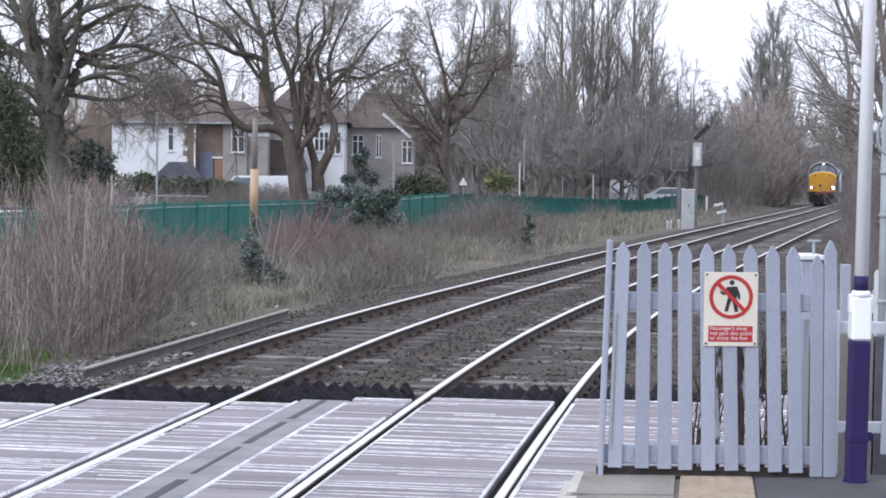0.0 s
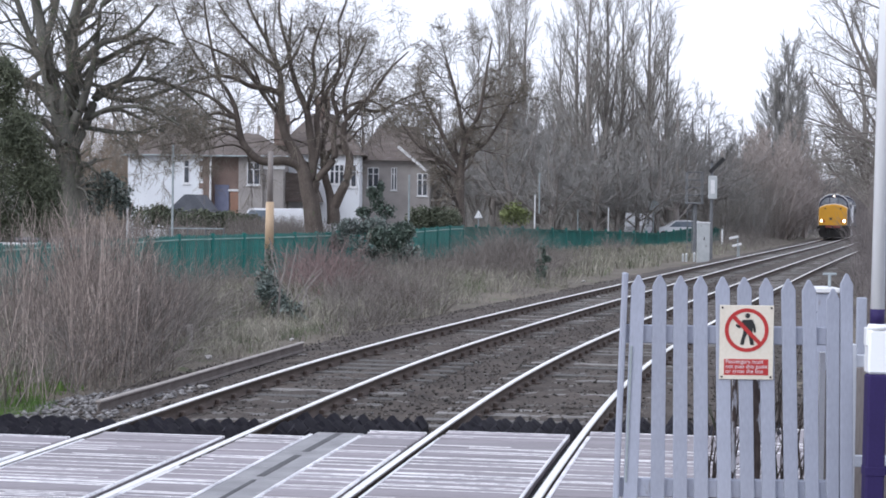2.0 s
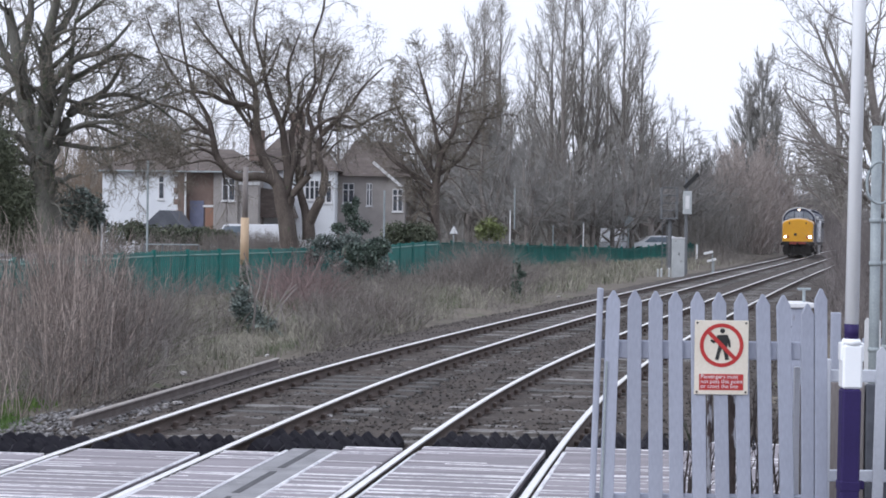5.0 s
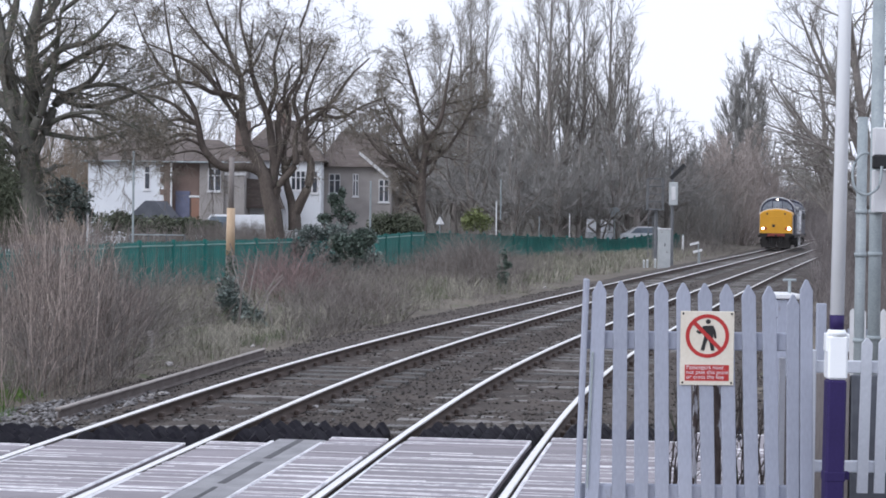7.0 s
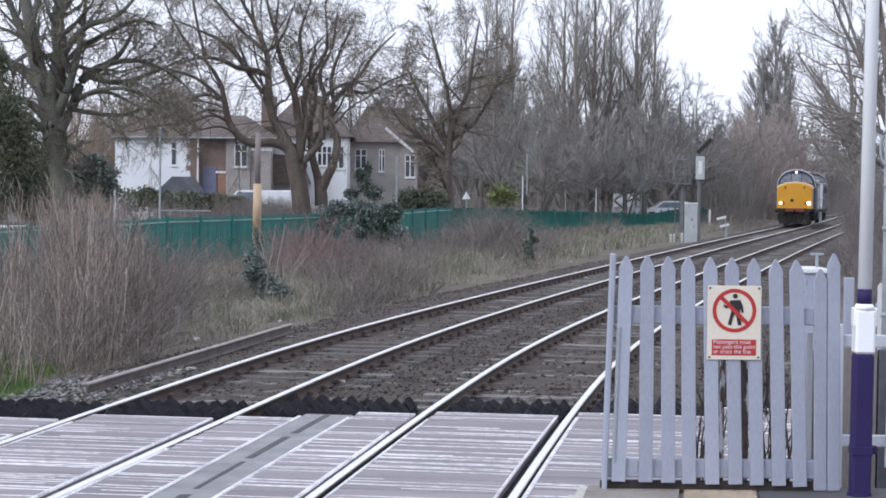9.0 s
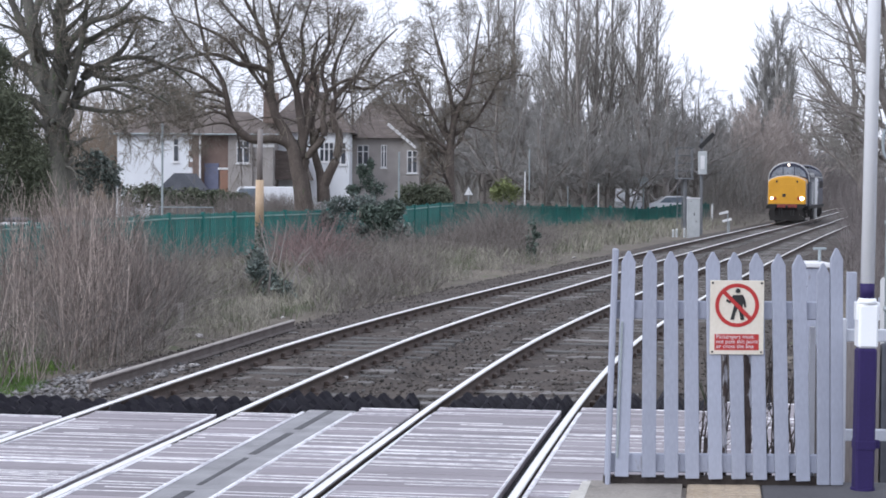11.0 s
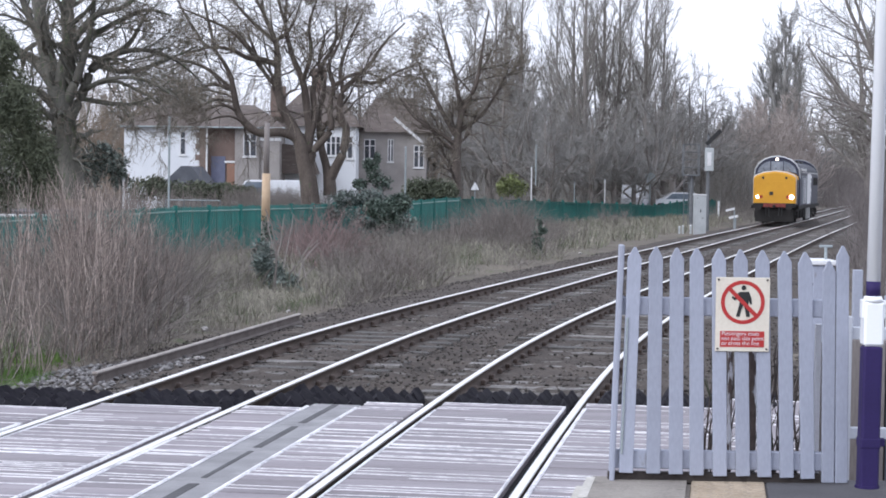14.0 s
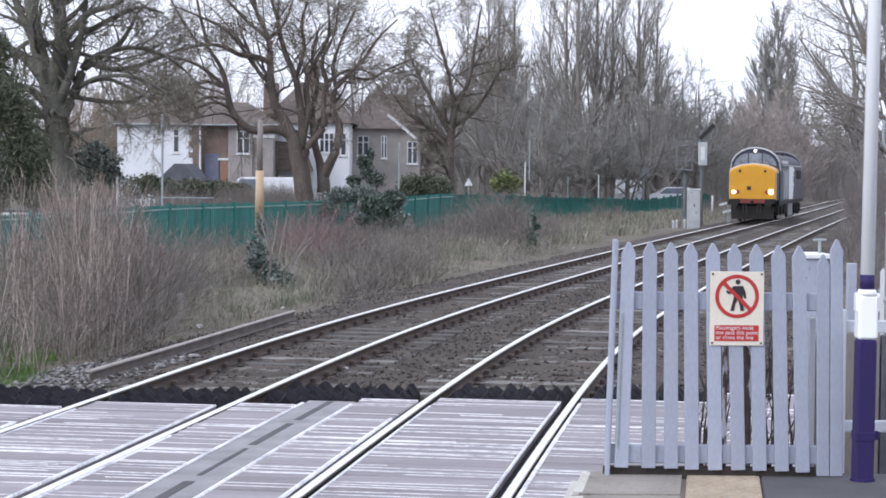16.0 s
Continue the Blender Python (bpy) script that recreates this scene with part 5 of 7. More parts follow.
    shrub("ivy_bush", "trailing dark ivy on the bank", pose(-3.842, 41, 0), [(0.03, 0, -0.14), (-0.25, 0.3, 0.1), (0.24, -0.2, -0.32), (-0.49, 0.3, 0.28)],
          [(0.42, 0.3, 0.26), (0.3, 0.2, 0.24), (0.36, 0.25, 0.16), (0.24, 0.2, 0.26)], 2600, 0.05, M_SHRUB, 18, 8)
    shrub("ivy_bush", "dark ivy growth on the verge", pose(-4.803, 48, 0), [(-0.22, 0, 0.17), (0.16, 0, -0.28), (-0.38, 0, -0.14)],
          [(0.31, 0.28, 0.4), (0.34, 0.24, 0.31), (0.24, 0.17, 0.21)], 2000, 0.06, M_SHRUB, 8, 8)


build_shrubs()


# ---- dead stems, brambles and grass of the verge ----
def stem_stuff(name, label, category, mat, starts, height, lean, twigs, seed, r=0.008, sag=0.0, wander=0.06, tall=1.0, seg=(3, 1)):
    rng = np.random.default_rng(seed)
    N = len(starts)
    t = Tubes()
    way = np.c_[rng.normal(0, lean, N), rng.normal(0, lean, N), np.ones(N)]
    n, rad = grow(rng, starts, way, rng.uniform(*height, N) * tall, rng.uniform(0.6, 1.3, N) * r, seg[0], wander, sag)
    t.add(n, rad, 3)
    if twigs:
        s, w, l, q = sprout(rng, n, rad, twigs, 35, 12, 0.3, 0.8, 0.35)
        n2, r2 = grow(rng, s, w, l, np.maximum(q, r * 0.45), seg[1], 0.12, 0.3)
        t.add(n2, r2, 3)
    ob = part(name, t.mesh(mat), None)
    return tagged(ob, label, category, kind="stuff")


def scatter(rng, N, x0, x1, y0, y1, keep=None):
    x, y = rng.uniform(x0, x1, N), rng.uniform(y0, y1, N)
    if keep is not None:
        k = keep(x, y)
        x, y = x[k], y[k]
    return np.c_[x, y, ground_z(x, y) - 0.05]


def bearing(x, y):
    """Thousandths of the depth to the right of the axis."""
    return x / y * 1000


def clear_of_line(x, y, gap):
    return np.interp(y, _g, _x) - x > gap


def blades(name, label, mat, p, height, width, seed, lean=0.35):
    rng = np.random.default_rng(seed)
    N = len(p)
    h = rng.uniform(*height, N)
    a = rng.random(N) * 6.283
    bend = np.c_[np.cos(a), np.sin(a), np.zeros(N)] * (rng.random(N) * lean * h)[:, None]
    side = np.c_[-np.sin(a * 1.7), np.cos(a * 1.7), np.zeros(N)] * width
    mid = p + np.c_[np.zeros((N, 2)), h * 0.6] + bend * 0.4
    tip = p + np.c_[np.zeros((N, 2)), h] + bend
    v = np.stack([p - side, p + side, mid + side * 0.7, tip, mid - side * 0.7], 1).reshape(-1, 3)
    i = np.arange(N)[:, None] * 5
    quad = i + np.array([[0, 1, 2, 4]])
    tri = i + np.array([[4, 2, 3]])
    me = raw_mesh(v, np.concatenate([np.concatenate([quad[:, :3], quad[:, [0, 2, 3]]]), tri]), mat)
    ob = part(name, me, None)
    tagged(ob, label, "grass", kind="stuff")


def build_verge():
    rng = np.random.default_rng(21)
    # tall dead stems near the crossing, in uneven clumps
    def clumps(x, y, cut):
        return np.sin(x * 2.1 + y * 0.7) + np.sin(x * 0.9 - y * 1.3 + 1.0) + rng.normal(0, 0.5, len(x)) > cut
    def thin(x, y):
        return (bearing(x, y) > -218) | (rng.random(len(x)) < 0.14)

    def off_stub(x, y):
        return (np.abs(bearing(x, y) + 148) > 8) | (y > 33.4)

    P = scatter(rng, 12000, -12, -2.0, 23.0, 42, lambda x, y: clear_of_line(x, y, 3.0) & off_stub(x, y) & (bearing(x, y) < -158 - 0.1 * (y - 24) + 14 * np.sin(y * 1.3)) & (bearing(x, y) > -290) & clumps(x, y, 0.3) & thin(x, y))
    tall = np.clip((-bearing(P[:, 0], P[:, 1]) - 138) / 48, 0.35, 1)
    stem_stuff("dead_stems", "tall dead brown stems in an uneven thicket on the verge", "thicket", M_REED, P[:1250], (1.1, 2.75), 0.09, 4, 31, 0.010, tall=tall[:1250], seg=(5, 2))
    P = scatter(rng, 9000, -12, -2.0, 22.6, 42, lambda x, y: clear_of_line(x, y, 2.7) & off_stub(x, y) & (bearing(x, y) < -150) & (bearing(x, y) > -290) & clumps(x, y, -0.6))
    stem_stuff("dead_stems", "lower bleached dead stems and seed heads on the verge", "thicket", M_REED, P[:800], (0.5, 1.5), 0.3, 4, 36, 0.009, seg=(4, 2))
    P2 = scatter(rng, 7000, -12, -2.0, 22.0, 42, lambda x, y: clear_of_line(x, y, 2.5) & off_stub(x, y) & (bearing(x, y) < -140) & (bearing(x, y) > -290) & thin(x, y))
    stem_stuff("bramble_tangle", "low tangled brown bramble under the dead stems", "thicket", M_BRAMBLE, P2[:1900], (0.6, 2.1), 0.5, 6, 32, 0.0065, -0.6, 0.2)
    # straw grass along the verge
    def patchy(x, y):
        return np.sin(x * 0.9 + 0.3 * y) * np.cos(y * 0.37 - 0.4 * x) + rng.normal(0, 0.25, len(x)) > -0.35
    P = scatter(rng, 90000, -14, 8, 22.5, 62, lambda x, y: clear_of_line(x, y, 3.2 + 0.5 * np.sin(y * 0.8)) & (bearing(x, y) > -290) & patchy(x, y) & (clear_of_line(x, y, 13) == False))
    blades("dry_grass", "tufts of dry straw-coloured winter grass on the verge", M_STRAW, P, (0.12, 0.55), 0.009, 33, 1.1)
    P = scatter(rng, 60000, -8, 30, 60, 130, lambda x, y: clear_of_line(x, y, 3.7 + 0.4 * np.sin(y * 0.5)) & (clear_of_line(x, y, 12) == False))
    blades("dry_grass", "tufts of dry straw-coloured winter grass along the fence", M_STRAW, P, (0.2, 0.6), 0.018, 34, 1.0)
    P = scatter(rng, 12000, -7.4, -4.6, 21.0, 28, lambda x, y: clear_of_line(x, y, 2.2 + 0.4 * np.sin(3 * y)) & (bearing(x, y) < -218 + 12 * np.sin(y * 2)))
    blades("green_grass", "fresh green grass at the foot of the verge", M_GRASS, P, (0.06, 0.2), 0.008, 35, 0.7)
    P = scatter(rng, 30000, -8, 1, 27, 46, lambda x, y: clear_of_line(x, y, 3.0 + 0.4 * np.sin(y * 1.1)) & (bearing(x, y) > -150) & (bearing(x, y) < -70))
    blades("dry_grass", "low matted dry grass on the bank", M_STRAW, P[:9000], (0.08, 0.32), 0.008, 38, 1.3)
    # fallen stems on the slope
    P = scatter(rng, 4000, -12, 6, 23, 70, lambda x, y: clear_of_line(x, y, 2.6) & (bearing(x, y) > -290) & (clear_of_line(x, y, 10) == False))
    stem_stuff("fallen_stems", "fallen pale stems and litter on the verge", "litter", M_STRAW, P[:900], (0.4, 1.0), 2.5, 3, 37, 0.006, -0.3, 0.1)
    # brambles in front of the fence
    for k, (b0, b1, d0, d1, n, h, mat) in enumerate([(-90.3, -58.5, 50, 62, 520, (1.1, 2.1), 1), (-71.2, -4.5, 42, 62, 1300, (0.4, 1.2), 0), (-58.5, 5.1, 60, 76, 500, (0.6, 1.4), 0), (1.9, 56.0, 62, 84, 900, (0.7, 1.7), 0), (49.6, 75.1, 70, 100, 350, (0.5, 1.2), 0), (81.4, 100.5, 100, 114, 300, (0.5, 1.5), 0), (145.0, 202.3, 112, 150, 900, (0.8, 2.0), 0), (-144.4, -84.0, 52, 62, 400, (0.5, 1.2), 0), (17.2, 41.7, 70, 80, 650, (1.3, 2.7), 0), (11.4, 56.0, 68, 78, 350, (0.6, 1.5), 0), (-58.5, -26.7, 37, 45, 420, (0.25, 0.7), 0), (-122.1, -99.9, 40, 50, 260, (0.3, 0.9), 0), (-46, -16, 45, 51, 520, (0.3, 0.85), 2), (-66, -48, 54, 60, 260, (0.4, 1.0), 2), (8, 44, 66, 76, 420, (0.6, 1.6), 2), (-30, 64, 54, 92, 1500, (0.25, 0.8), 0), (-75, -40, 36, 46, 420, (0.2, 0.6), 0)]):
        x = rng.uniform(b0, b1, n)
        y = rng.uniform(d0, d1, n)
        x = x * y / 1000
        ok = clear_of_line(x, y, 2.6)
        x, y = x[ok], y[ok]
        stem_stuff("bramble_thicket", ("brown", "reddish", "dark brown")[mat] + " leafless bramble thicket in front of the green fence", "thicket", (M_BRAMBLE, M_REDSTEM, M_BRAMBLEDARK)[mat],
                   np.c_[x, y, ground_z(x, y) - 0.05], h, 0.5, 4, 40 + k, 0.010, -0.6, 0.18)
    # leafless undergrowth behind the green fence and in the woodland
    for k, (b0, b1, d0, d1, n, h, tone) in enumerate([(-124.7, -75.1, 98, 103, 550, (1.7, 2.15), 0), (-201.6, -45.8, 88, 103, 1300, (0.9, 2.2), 0), (-45.8, 94.8, 126, 150, 640, (1.5, 4.0), 1), (-58.5, 173.6, 150, 185, 800, (2.5, 6.5), 2), (125.9, 208.6, 170, 215, 400, (2.0, 6.0), 2), (-220.7, -109.4, 130, 150, 1100, (6.5, 12), 3), (-112, -18, 136, 152, 900, (5.0, 9.5), 3), (95, 150, 150, 180, 700, (2.5, 7.5), 1), (140, 182, 160, 200, 900, (3.0, 8.0), 1)]):
        y = rng.uniform(d0, d1, n)
        x = rng.uniform(b0, b1, n) * y / 1000
        stem_stuff("undergrowth", "leafless brown undergrowth beneath the trees", "undergrowth", (M_BRAMBLE, M_TWIG, M_TWIGHAZE, M_OCHRE)[tone], np.c_[x, y, ground_z(x, y) - 0.05], h, 0.35, 6, 80 + k, 0.014, 0.0, 0.14)
    y = rng.uniform(205, 265, 1100)
    x = rng.uniform(192, 242, 1100) * y / 1000
    stem_stuff("undergrowth", "dark leafless growth where the line bends away", "undergrowth", M_DARKTWIG, np.c_[x, y, ground_z(x, y) - 0.05], (3.5, 9.0), 0.3, 7, 97, 0.022, 0.0, 0.14)
    # growth to the right of the line
    for k, (b0, b1, d0, d1, n, h) in enumerate([(208.6, 272.2, 112, 160, 850, (2.0, 6.5)), (221.3, 275.4, 60, 100, 700, (1.0, 3.2)), (227.7, 275.4, 30, 60, 500, (0.6, 1.6)), (225, 244, 72, 100, 800, (1.5, 3.3))]):
        y = rng.uniform(d0, d1, n)
        x = rng.uniform(b0, b1, n) * y / 1000
        ok = np.interp(y, _g, _x) + 7.2 < x
        x, y = x[ok], y[ok]
        stem_stuff("hedge_growth", "dark leafless hedge growth beside the line", "hedge", M_DARKTWIG, np.c_[x, y, ground_z(x, y) - 0.05], h, 0.3, 8, 60 + k, 0.016, 0.0, 0.14)


build_verge()


# ---- bare trees ----
DENSE = [(10, 52, 16, 0.62, 0.36, 8, 0.17, 0.05, 0.22), (7, 48, 15, 0.62, 0.42, 6, 0.20, -0.1, 0.12), (6, 46, 15, 0.66, 0.55, 3, 0.22, -0.2, 0.1), (1, 42, 15, 0.75, 0.75, 2, 0.22, -0.2, 0.1)]
DROOP = [(8, 54, 18, 0.60, 0.34, 8, 0.18, 0.05, 0.42), (7, 48, 16, 0.62, 0.42, 6, 0.20, -0.2, 0.2), (6, 46, 15, 0.66, 0.55, 4, 0.20, -0.45, 0.1), (2, 40, 15, 0.8, 0.75, 2, 0.2, -0.5, 0.1)]
POPLAR = [(34, 22, 7, 0.36, 0.40, 7, 0.06, 0.30, 0.06), (9, 27, 9, 0.48, 0.5, 4, 0.10, 0.25, 0.10), (6, 32, 10, 0.6, 0.65, 2, 0.12, 0.15, 0.10)]


def build_trees():
    # the twisted tree and its looping neighbour
    limbs = []
    limbs.append(([(-0.04, 0, 1.35), (-0.2, 0, 2.76), (-0.42, 0, 3.7), (-0.58, 0, 4.38), (-1.07, 0.2, 5.35), (-1.5, 0.3, 6.11), (-1.69, 0.5, 7.08), (-1.77, 0.6, 8.11), (-1.88, 0.8, 9.25), (-2.47, 1, 10.6), (-2.69, 1.2, 12.22)], [0.47, 0.42, 0.37, 0.33, 0.25, 0.22, 0.19, 0.16, 0.13, 0.09, 0.03]))
    limbs.append(([(-0.58, 0, 4.33), (-0.9, -0.1, 4.7), (-1.55, -0.3, 4.89), (-2.47, -0.5, 4.84), (-3.07, -0.6, 5.22), (-3.5, -0.6, 5.84), (-3.72, -0.5, 6.81), (-3.96, -0.3, 7.68), (-4.63, 0, 8.65), (-5.66, 0.3, 9.35)], [0.26, 0.23, 0.21, 0.2, 0.18, 0.17, 0.14, 0.11, 0.07, 0.03]))
    limbs.append(([(-0.26, 0.1, 3.97), (-0.17, 0.3, 5.06), (-0.34, 0.4, 6.27), (-0.53, 0.5, 7.35), (-1.07, 0.6, 8.65), (-1.39, 0.5, 10.06), (-1.23, 0.3, 11.95)], [0.27, 0.22, 0.19, 0.16, 0.13, 0.09, 0.03]))
    limbs.append(([(-0.15, 0.2, 4.65), (0.07, 0.5, 5.84), (-0.04, 0.8, 7.08), (0.45, 1.1, 8.33), (0.99, 1.4, 9.52), (0.88, 1.7, 11.68)], [0.2, 0.17, 0.14, 0.11, 0.08, 0.03]))
    limbs.append(([(-0.09, 0, 3.43), (0.18, -0.2, 4.16), (0.61, -0.3, 4.6), (0.93, -0.4, 5.14), (0.85, -0.4, 6.0), (1.02, -0.5, 7.08), (0.8, -0.6, 8.11), (1.37, -0.8, 9.35), (1.64, -1, 10.87)], [0.2, 0.16, 0.16, 0.16, 0.14, 0.12, 0.1, 0.07, 0.03]))
    limbs.append(([(-1.77, 0.6, 8.11), (-2.36, 0.2, 8.33), (-3.12, -0.2, 8.41), (-3.88, -0.6, 8.76), (-4.8, -0.9, 8.81), (-5.88, -1.2, 8.49)], [0.15, 0.14, 0.12, 0.1, 0.07, 0.03]))
    limbs.append(([(-3.72, -0.5, 6.81), (-4.53, -0.9, 7.08), (-5.39, -1.3, 6.81), (-6.42, -1.6, 6.38)], [0.1, 0.08, 0.05, 0.03]))
    limbs.append(([(-1.69, 0.5, 7.08), (-2.36, 1, 7.68), (-2.96, 1.3, 8.87), (-3.5, 1.6, 10.33)], [0.13, 0.1, 0.07, 0.03]))
    limbs.append(([(-0.53, 0.5, 7.35), (-0.09, -0.2, 8.65), (-0.15, -0.5, 10.06), (0.45, -0.7, 11.81)], [0.12, 0.1, 0.07, 0.03]))
    limbs.append(([(-1.88, 0.8, 9.25), (-1.07, 0.2, 9.95), (-0.53, -0.2, 11.3)], [0.1, 0.07, 0.03]))
    limbs.append(([(-3.5, -0.6, 5.84), (-4.2, -1, 6.11), (-5.07, -1.4, 5.84), (-5.99, -1.7, 6.06)], [0.08, 0.06, 0.045, 0.025]))
    limbs.append(([(1.02, -0.5, 7.08), (1.8, -1, 7.57), (2.72, -1.4, 7.68), (3.69, -1.7, 7.14)], [0.1, 0.08, 0.055, 0.03]))
    limbs.append(([(-2.47, 0.4, 7.89), (-3.66, 0.2, 9.46), (-5.07, 0, 10.22), (-6.47, -0.2, 10.76)], [0.11, 0.08, 0.06, 0.03]))
    limbs.append(([(-3.72, -0.5, 6.81), (-4.91, -0.8, 7.79), (-6.15, -1, 8.22), (-7.5, -1.2, 8.49)], [0.1, 0.08, 0.055, 0.03]))
    limbs.append(([(-3.61, -0.6, 6.27), (-4.74, 0.2, 6.38), (-5.99, 0.6, 5.84), (-7.34, 0.9, 5.62), (-8.47, 1, 5.35)], [0.09, 0.07, 0.05, 0.04, 0.02]))
    limbs.append(([(-3.07, -0.6, 5.22), (-3.77, -1.2, 5.57), (-4.69, -1.6, 5.41), (-5.66, -1.8, 5.14)], [0.07, 0.055, 0.04, 0.02]))
    limbs.append(([(-1.88, 0.8, 9.25), (-2.96, 0.5, 10.16), (-3.99, 0.3, 11.3), (-4.85, 0.1, 12.49)], [0.11, 0.08, 0.06, 0.03]))
    limbs.append(([(-2.47, 1, 10.6), (-3.23, 0.6, 12.06), (-3.72, 0.4, 13.63), (-3.88, 0.2, 15.19)], [0.09, 0.07, 0.05, 0.025]))
    limbs.append(([(-1.39, 0.5, 10.06), (-1.93, 0.9, 12.22), (-1.61, 1.2, 14.38)], [0.09, 0.06, 0.025]))
    limbs.append(([(0.88, 1.7, 11.68), (1.42, 1.2, 13.3), (1.15, 0.8, 14.92)], [0.07, 0.05, 0.025]))
    limbs.append(([(-5.39, 0.2, 9.25), (-6.31, -0.2, 10.81), (-6.91, -0.5, 12.44)], [0.07, 0.05, 0.025]))
    limbs.append(([(-4.63, 0, 8.65), (-5.12, 0.5, 10.33), (-5.5, 0.8, 12.22), (-5.66, 1, 13.95)], [0.09, 0.07, 0.05, 0.025]))
    bare_tree("twisted_tree", "gnarled bare tree with drooping twigs behind the fence", pose(*(-6.612, 85, -0.4)), limbs, DROOP, 71, M_OLIVETWIG, M_DARKBARK, least=0.0095, woody=2)
    limbs = []
    limbs.append(([(0.83, 0.6, 1.89), (0.8, 0.6, 2.54), (0.64, 0.6, 3.3), (0.42, 0.7, 4.05), (0.29, 0.9, 4.87), (0.23, 1.1, 5.84), (0.45, 1.3, 7.08), (0.18, 1.5, 8.54), (0.56, 1.8, 10.06)], [0.34, 0.31, 0.2, 0.18, 0.16, 0.14, 0.11, 0.08, 0.03]))
    limbs.append(([(0.83, 0.6, 2.7), (1.1, 0.4, 3.24), (1.42, 0.2, 3.89), (1.58, 0, 4.54), (1.61, -0.2, 5.14), (1.42, -0.3, 5.51), (1.31, -0.4, 6.11), (1.48, -0.5, 6.87), (2.02, -0.7, 7.41), (2.77, -0.8, 8.16), (3.48, -1, 9.19), (4.4, -1.2, 10.06)], [0.28, 0.24, 0.21, 0.2, 0.19, 0.19, 0.16, 0.14, 0.12, 0.09, 0.06, 0.03]))
    limbs.append(([(1.42, -0.3, 5.51), (1.04, -0.1, 5.6), (0.72, 0.1, 5.41), (0.45, 0.3, 4.97)], [0.14, 0.12, 0.1, 0.05]))
    limbs.append(([(1.48, -0.5, 6.87), (1.31, 0, 7.95), (1.69, 0.4, 9.25), (2.34, 0.8, 10.76)], [0.12, 0.1, 0.07, 0.03]))
    limbs.append(([(2.02, -0.7, 7.41), (2.99, -0.2, 7.3), (4.07, 0.3, 7.89), (5.15, 0.6, 8.33)], [0.1, 0.08, 0.05, 0.025]))
    bare_tree("twisted_tree", "gnarled bare tree forking low into a U behind the fence", pose(*(-6.612, 85, -0.4)), limbs, DROOP, 171, M_OLIVETWIG, M_DARKBARK, least=0.0095, woody=2)
    limbs = []
    limbs.append(([(0.09, 0, 1.78), (0.0, 0, 3.29), (-0.21, 0, 4.8), (-0.43, 0, 6.09)], [0.581, 0.524, 0.468, 0.421]))
    limbs.append(([(-0.38, 0, 5.87), (-0.9, 0.2, 7.38), (-1.2, 0.4, 8.87), (-1.66, 0.6, 10.8)], [0.36, 0.31, 0.26, 0.16]))
    limbs.append(([(-0.34, 0, 6.09), (0.09, -0.3, 7.6), (0.05, -0.5, 9.1), (0.49, -0.7, 11.03)], [0.35, 0.31, 0.25, 0.14]))
    limbs.append(([(-0.08, 0, 4.58), (0.48, 0.3, 5.88), (0.91, 0.5, 6.96), (2.1, 0.7, 7.72), (2.85, 1, 9.12)], [0.234, 0.197, 0.16, 0.103, 0.037]))
    limbs.append(([(-0.49, 0, 6.09), (-1.35, 0.4, 7.05), (-2.1, 0.8, 7.47), (-3.18, 1.2, 8.43)], [0.281, 0.206, 0.15, 0.056]))
    limbs.append(([(-0.17, 0, 5.23), (0.37, -0.4, 6.31), (0.91, -0.6, 8.03), (1.24, -0.9, 10.18)], [0.224, 0.178, 0.121, 0.047]))
    limbs.append(([(-0.28, 0, 5.01), (-1.03, -0.6, 5.87), (-1.89, -1, 6.08), (-2.97, -1.5, 6.72)], [0.187, 0.14, 0.094, 0.037]))
    limbs.append(([(-0.06, 0, 4.37), (-0.82, 0.8, 5.01), (-1.68, 1.4, 5.22), (-2.76, 1.8, 5.21)], [0.144, 0.108, 0.072, 0.036]))
    limbs.append(([(0.09, -0.3, 7.6), (1.13, -0.8, 8.68), (2.42, -1.2, 9.11), (3.5, -1.5, 10.19)], [0.168, 0.12, 0.084, 0.036]))
    limbs.append(([(0.91, 0.5, 6.96), (1.99, 1.2, 6.75), (3.28, 1.8, 7.19), (4.57, 2.2, 7.84)], [0.12, 0.1, 0.07, 0.03]))
    limbs.append(([(0.44, 0.3, 5.88), (1.56, -0.8, 6.32), (3.07, -1.4, 6.33), (4.36, -1.8, 5.69)], [0.1, 0.08, 0.06, 0.025]))
    limbs.append(([(0.37, 0.3, 5.66), (1.77, 0.2, 5.46), (2.85, 0, 5.58), (3.93, -0.4, 6.34)], [0.103, 0.084, 0.056, 0.028]))
    limbs.append(([(-0.9, 0.2, 7.38), (-1.78, 0.6, 9.08), (-2.52, 0.9, 11.0), (-3.16, 1.2, 13.35)], [0.17, 0.14, 0.1, 0.03]))
    limbs.append(([(0.05, -0.5, 9.1), (0.92, -0.2, 10.6), (1.56, 0.2, 12.32), (1.99, 0.5, 14.24)], [0.17, 0.13, 0.09, 0.03]))
    limbs.append(([(-1.2, 0.4, 8.87), (-0.8, 0.7, 10.59), (-0.97, 1, 12.51), (-0.48, 1.2, 14.43)], [0.16, 0.13, 0.09, 0.03]))
    limbs.append(([(1.24, -0.9, 10.18), (2.42, -1.1, 11.04), (3.82, -1.3, 12.54)], [0.1, 0.07, 0.03]))
    limbs.append(([(0.92, 0, 6.73), (1.91, 0.4, 7.42), (2.99, 0.8, 7.55), (4.07, 1.1, 7.12), (4.9, 1.3, 6.39)], [0.12, 0.1, 0.08, 0.05, 0.025]))
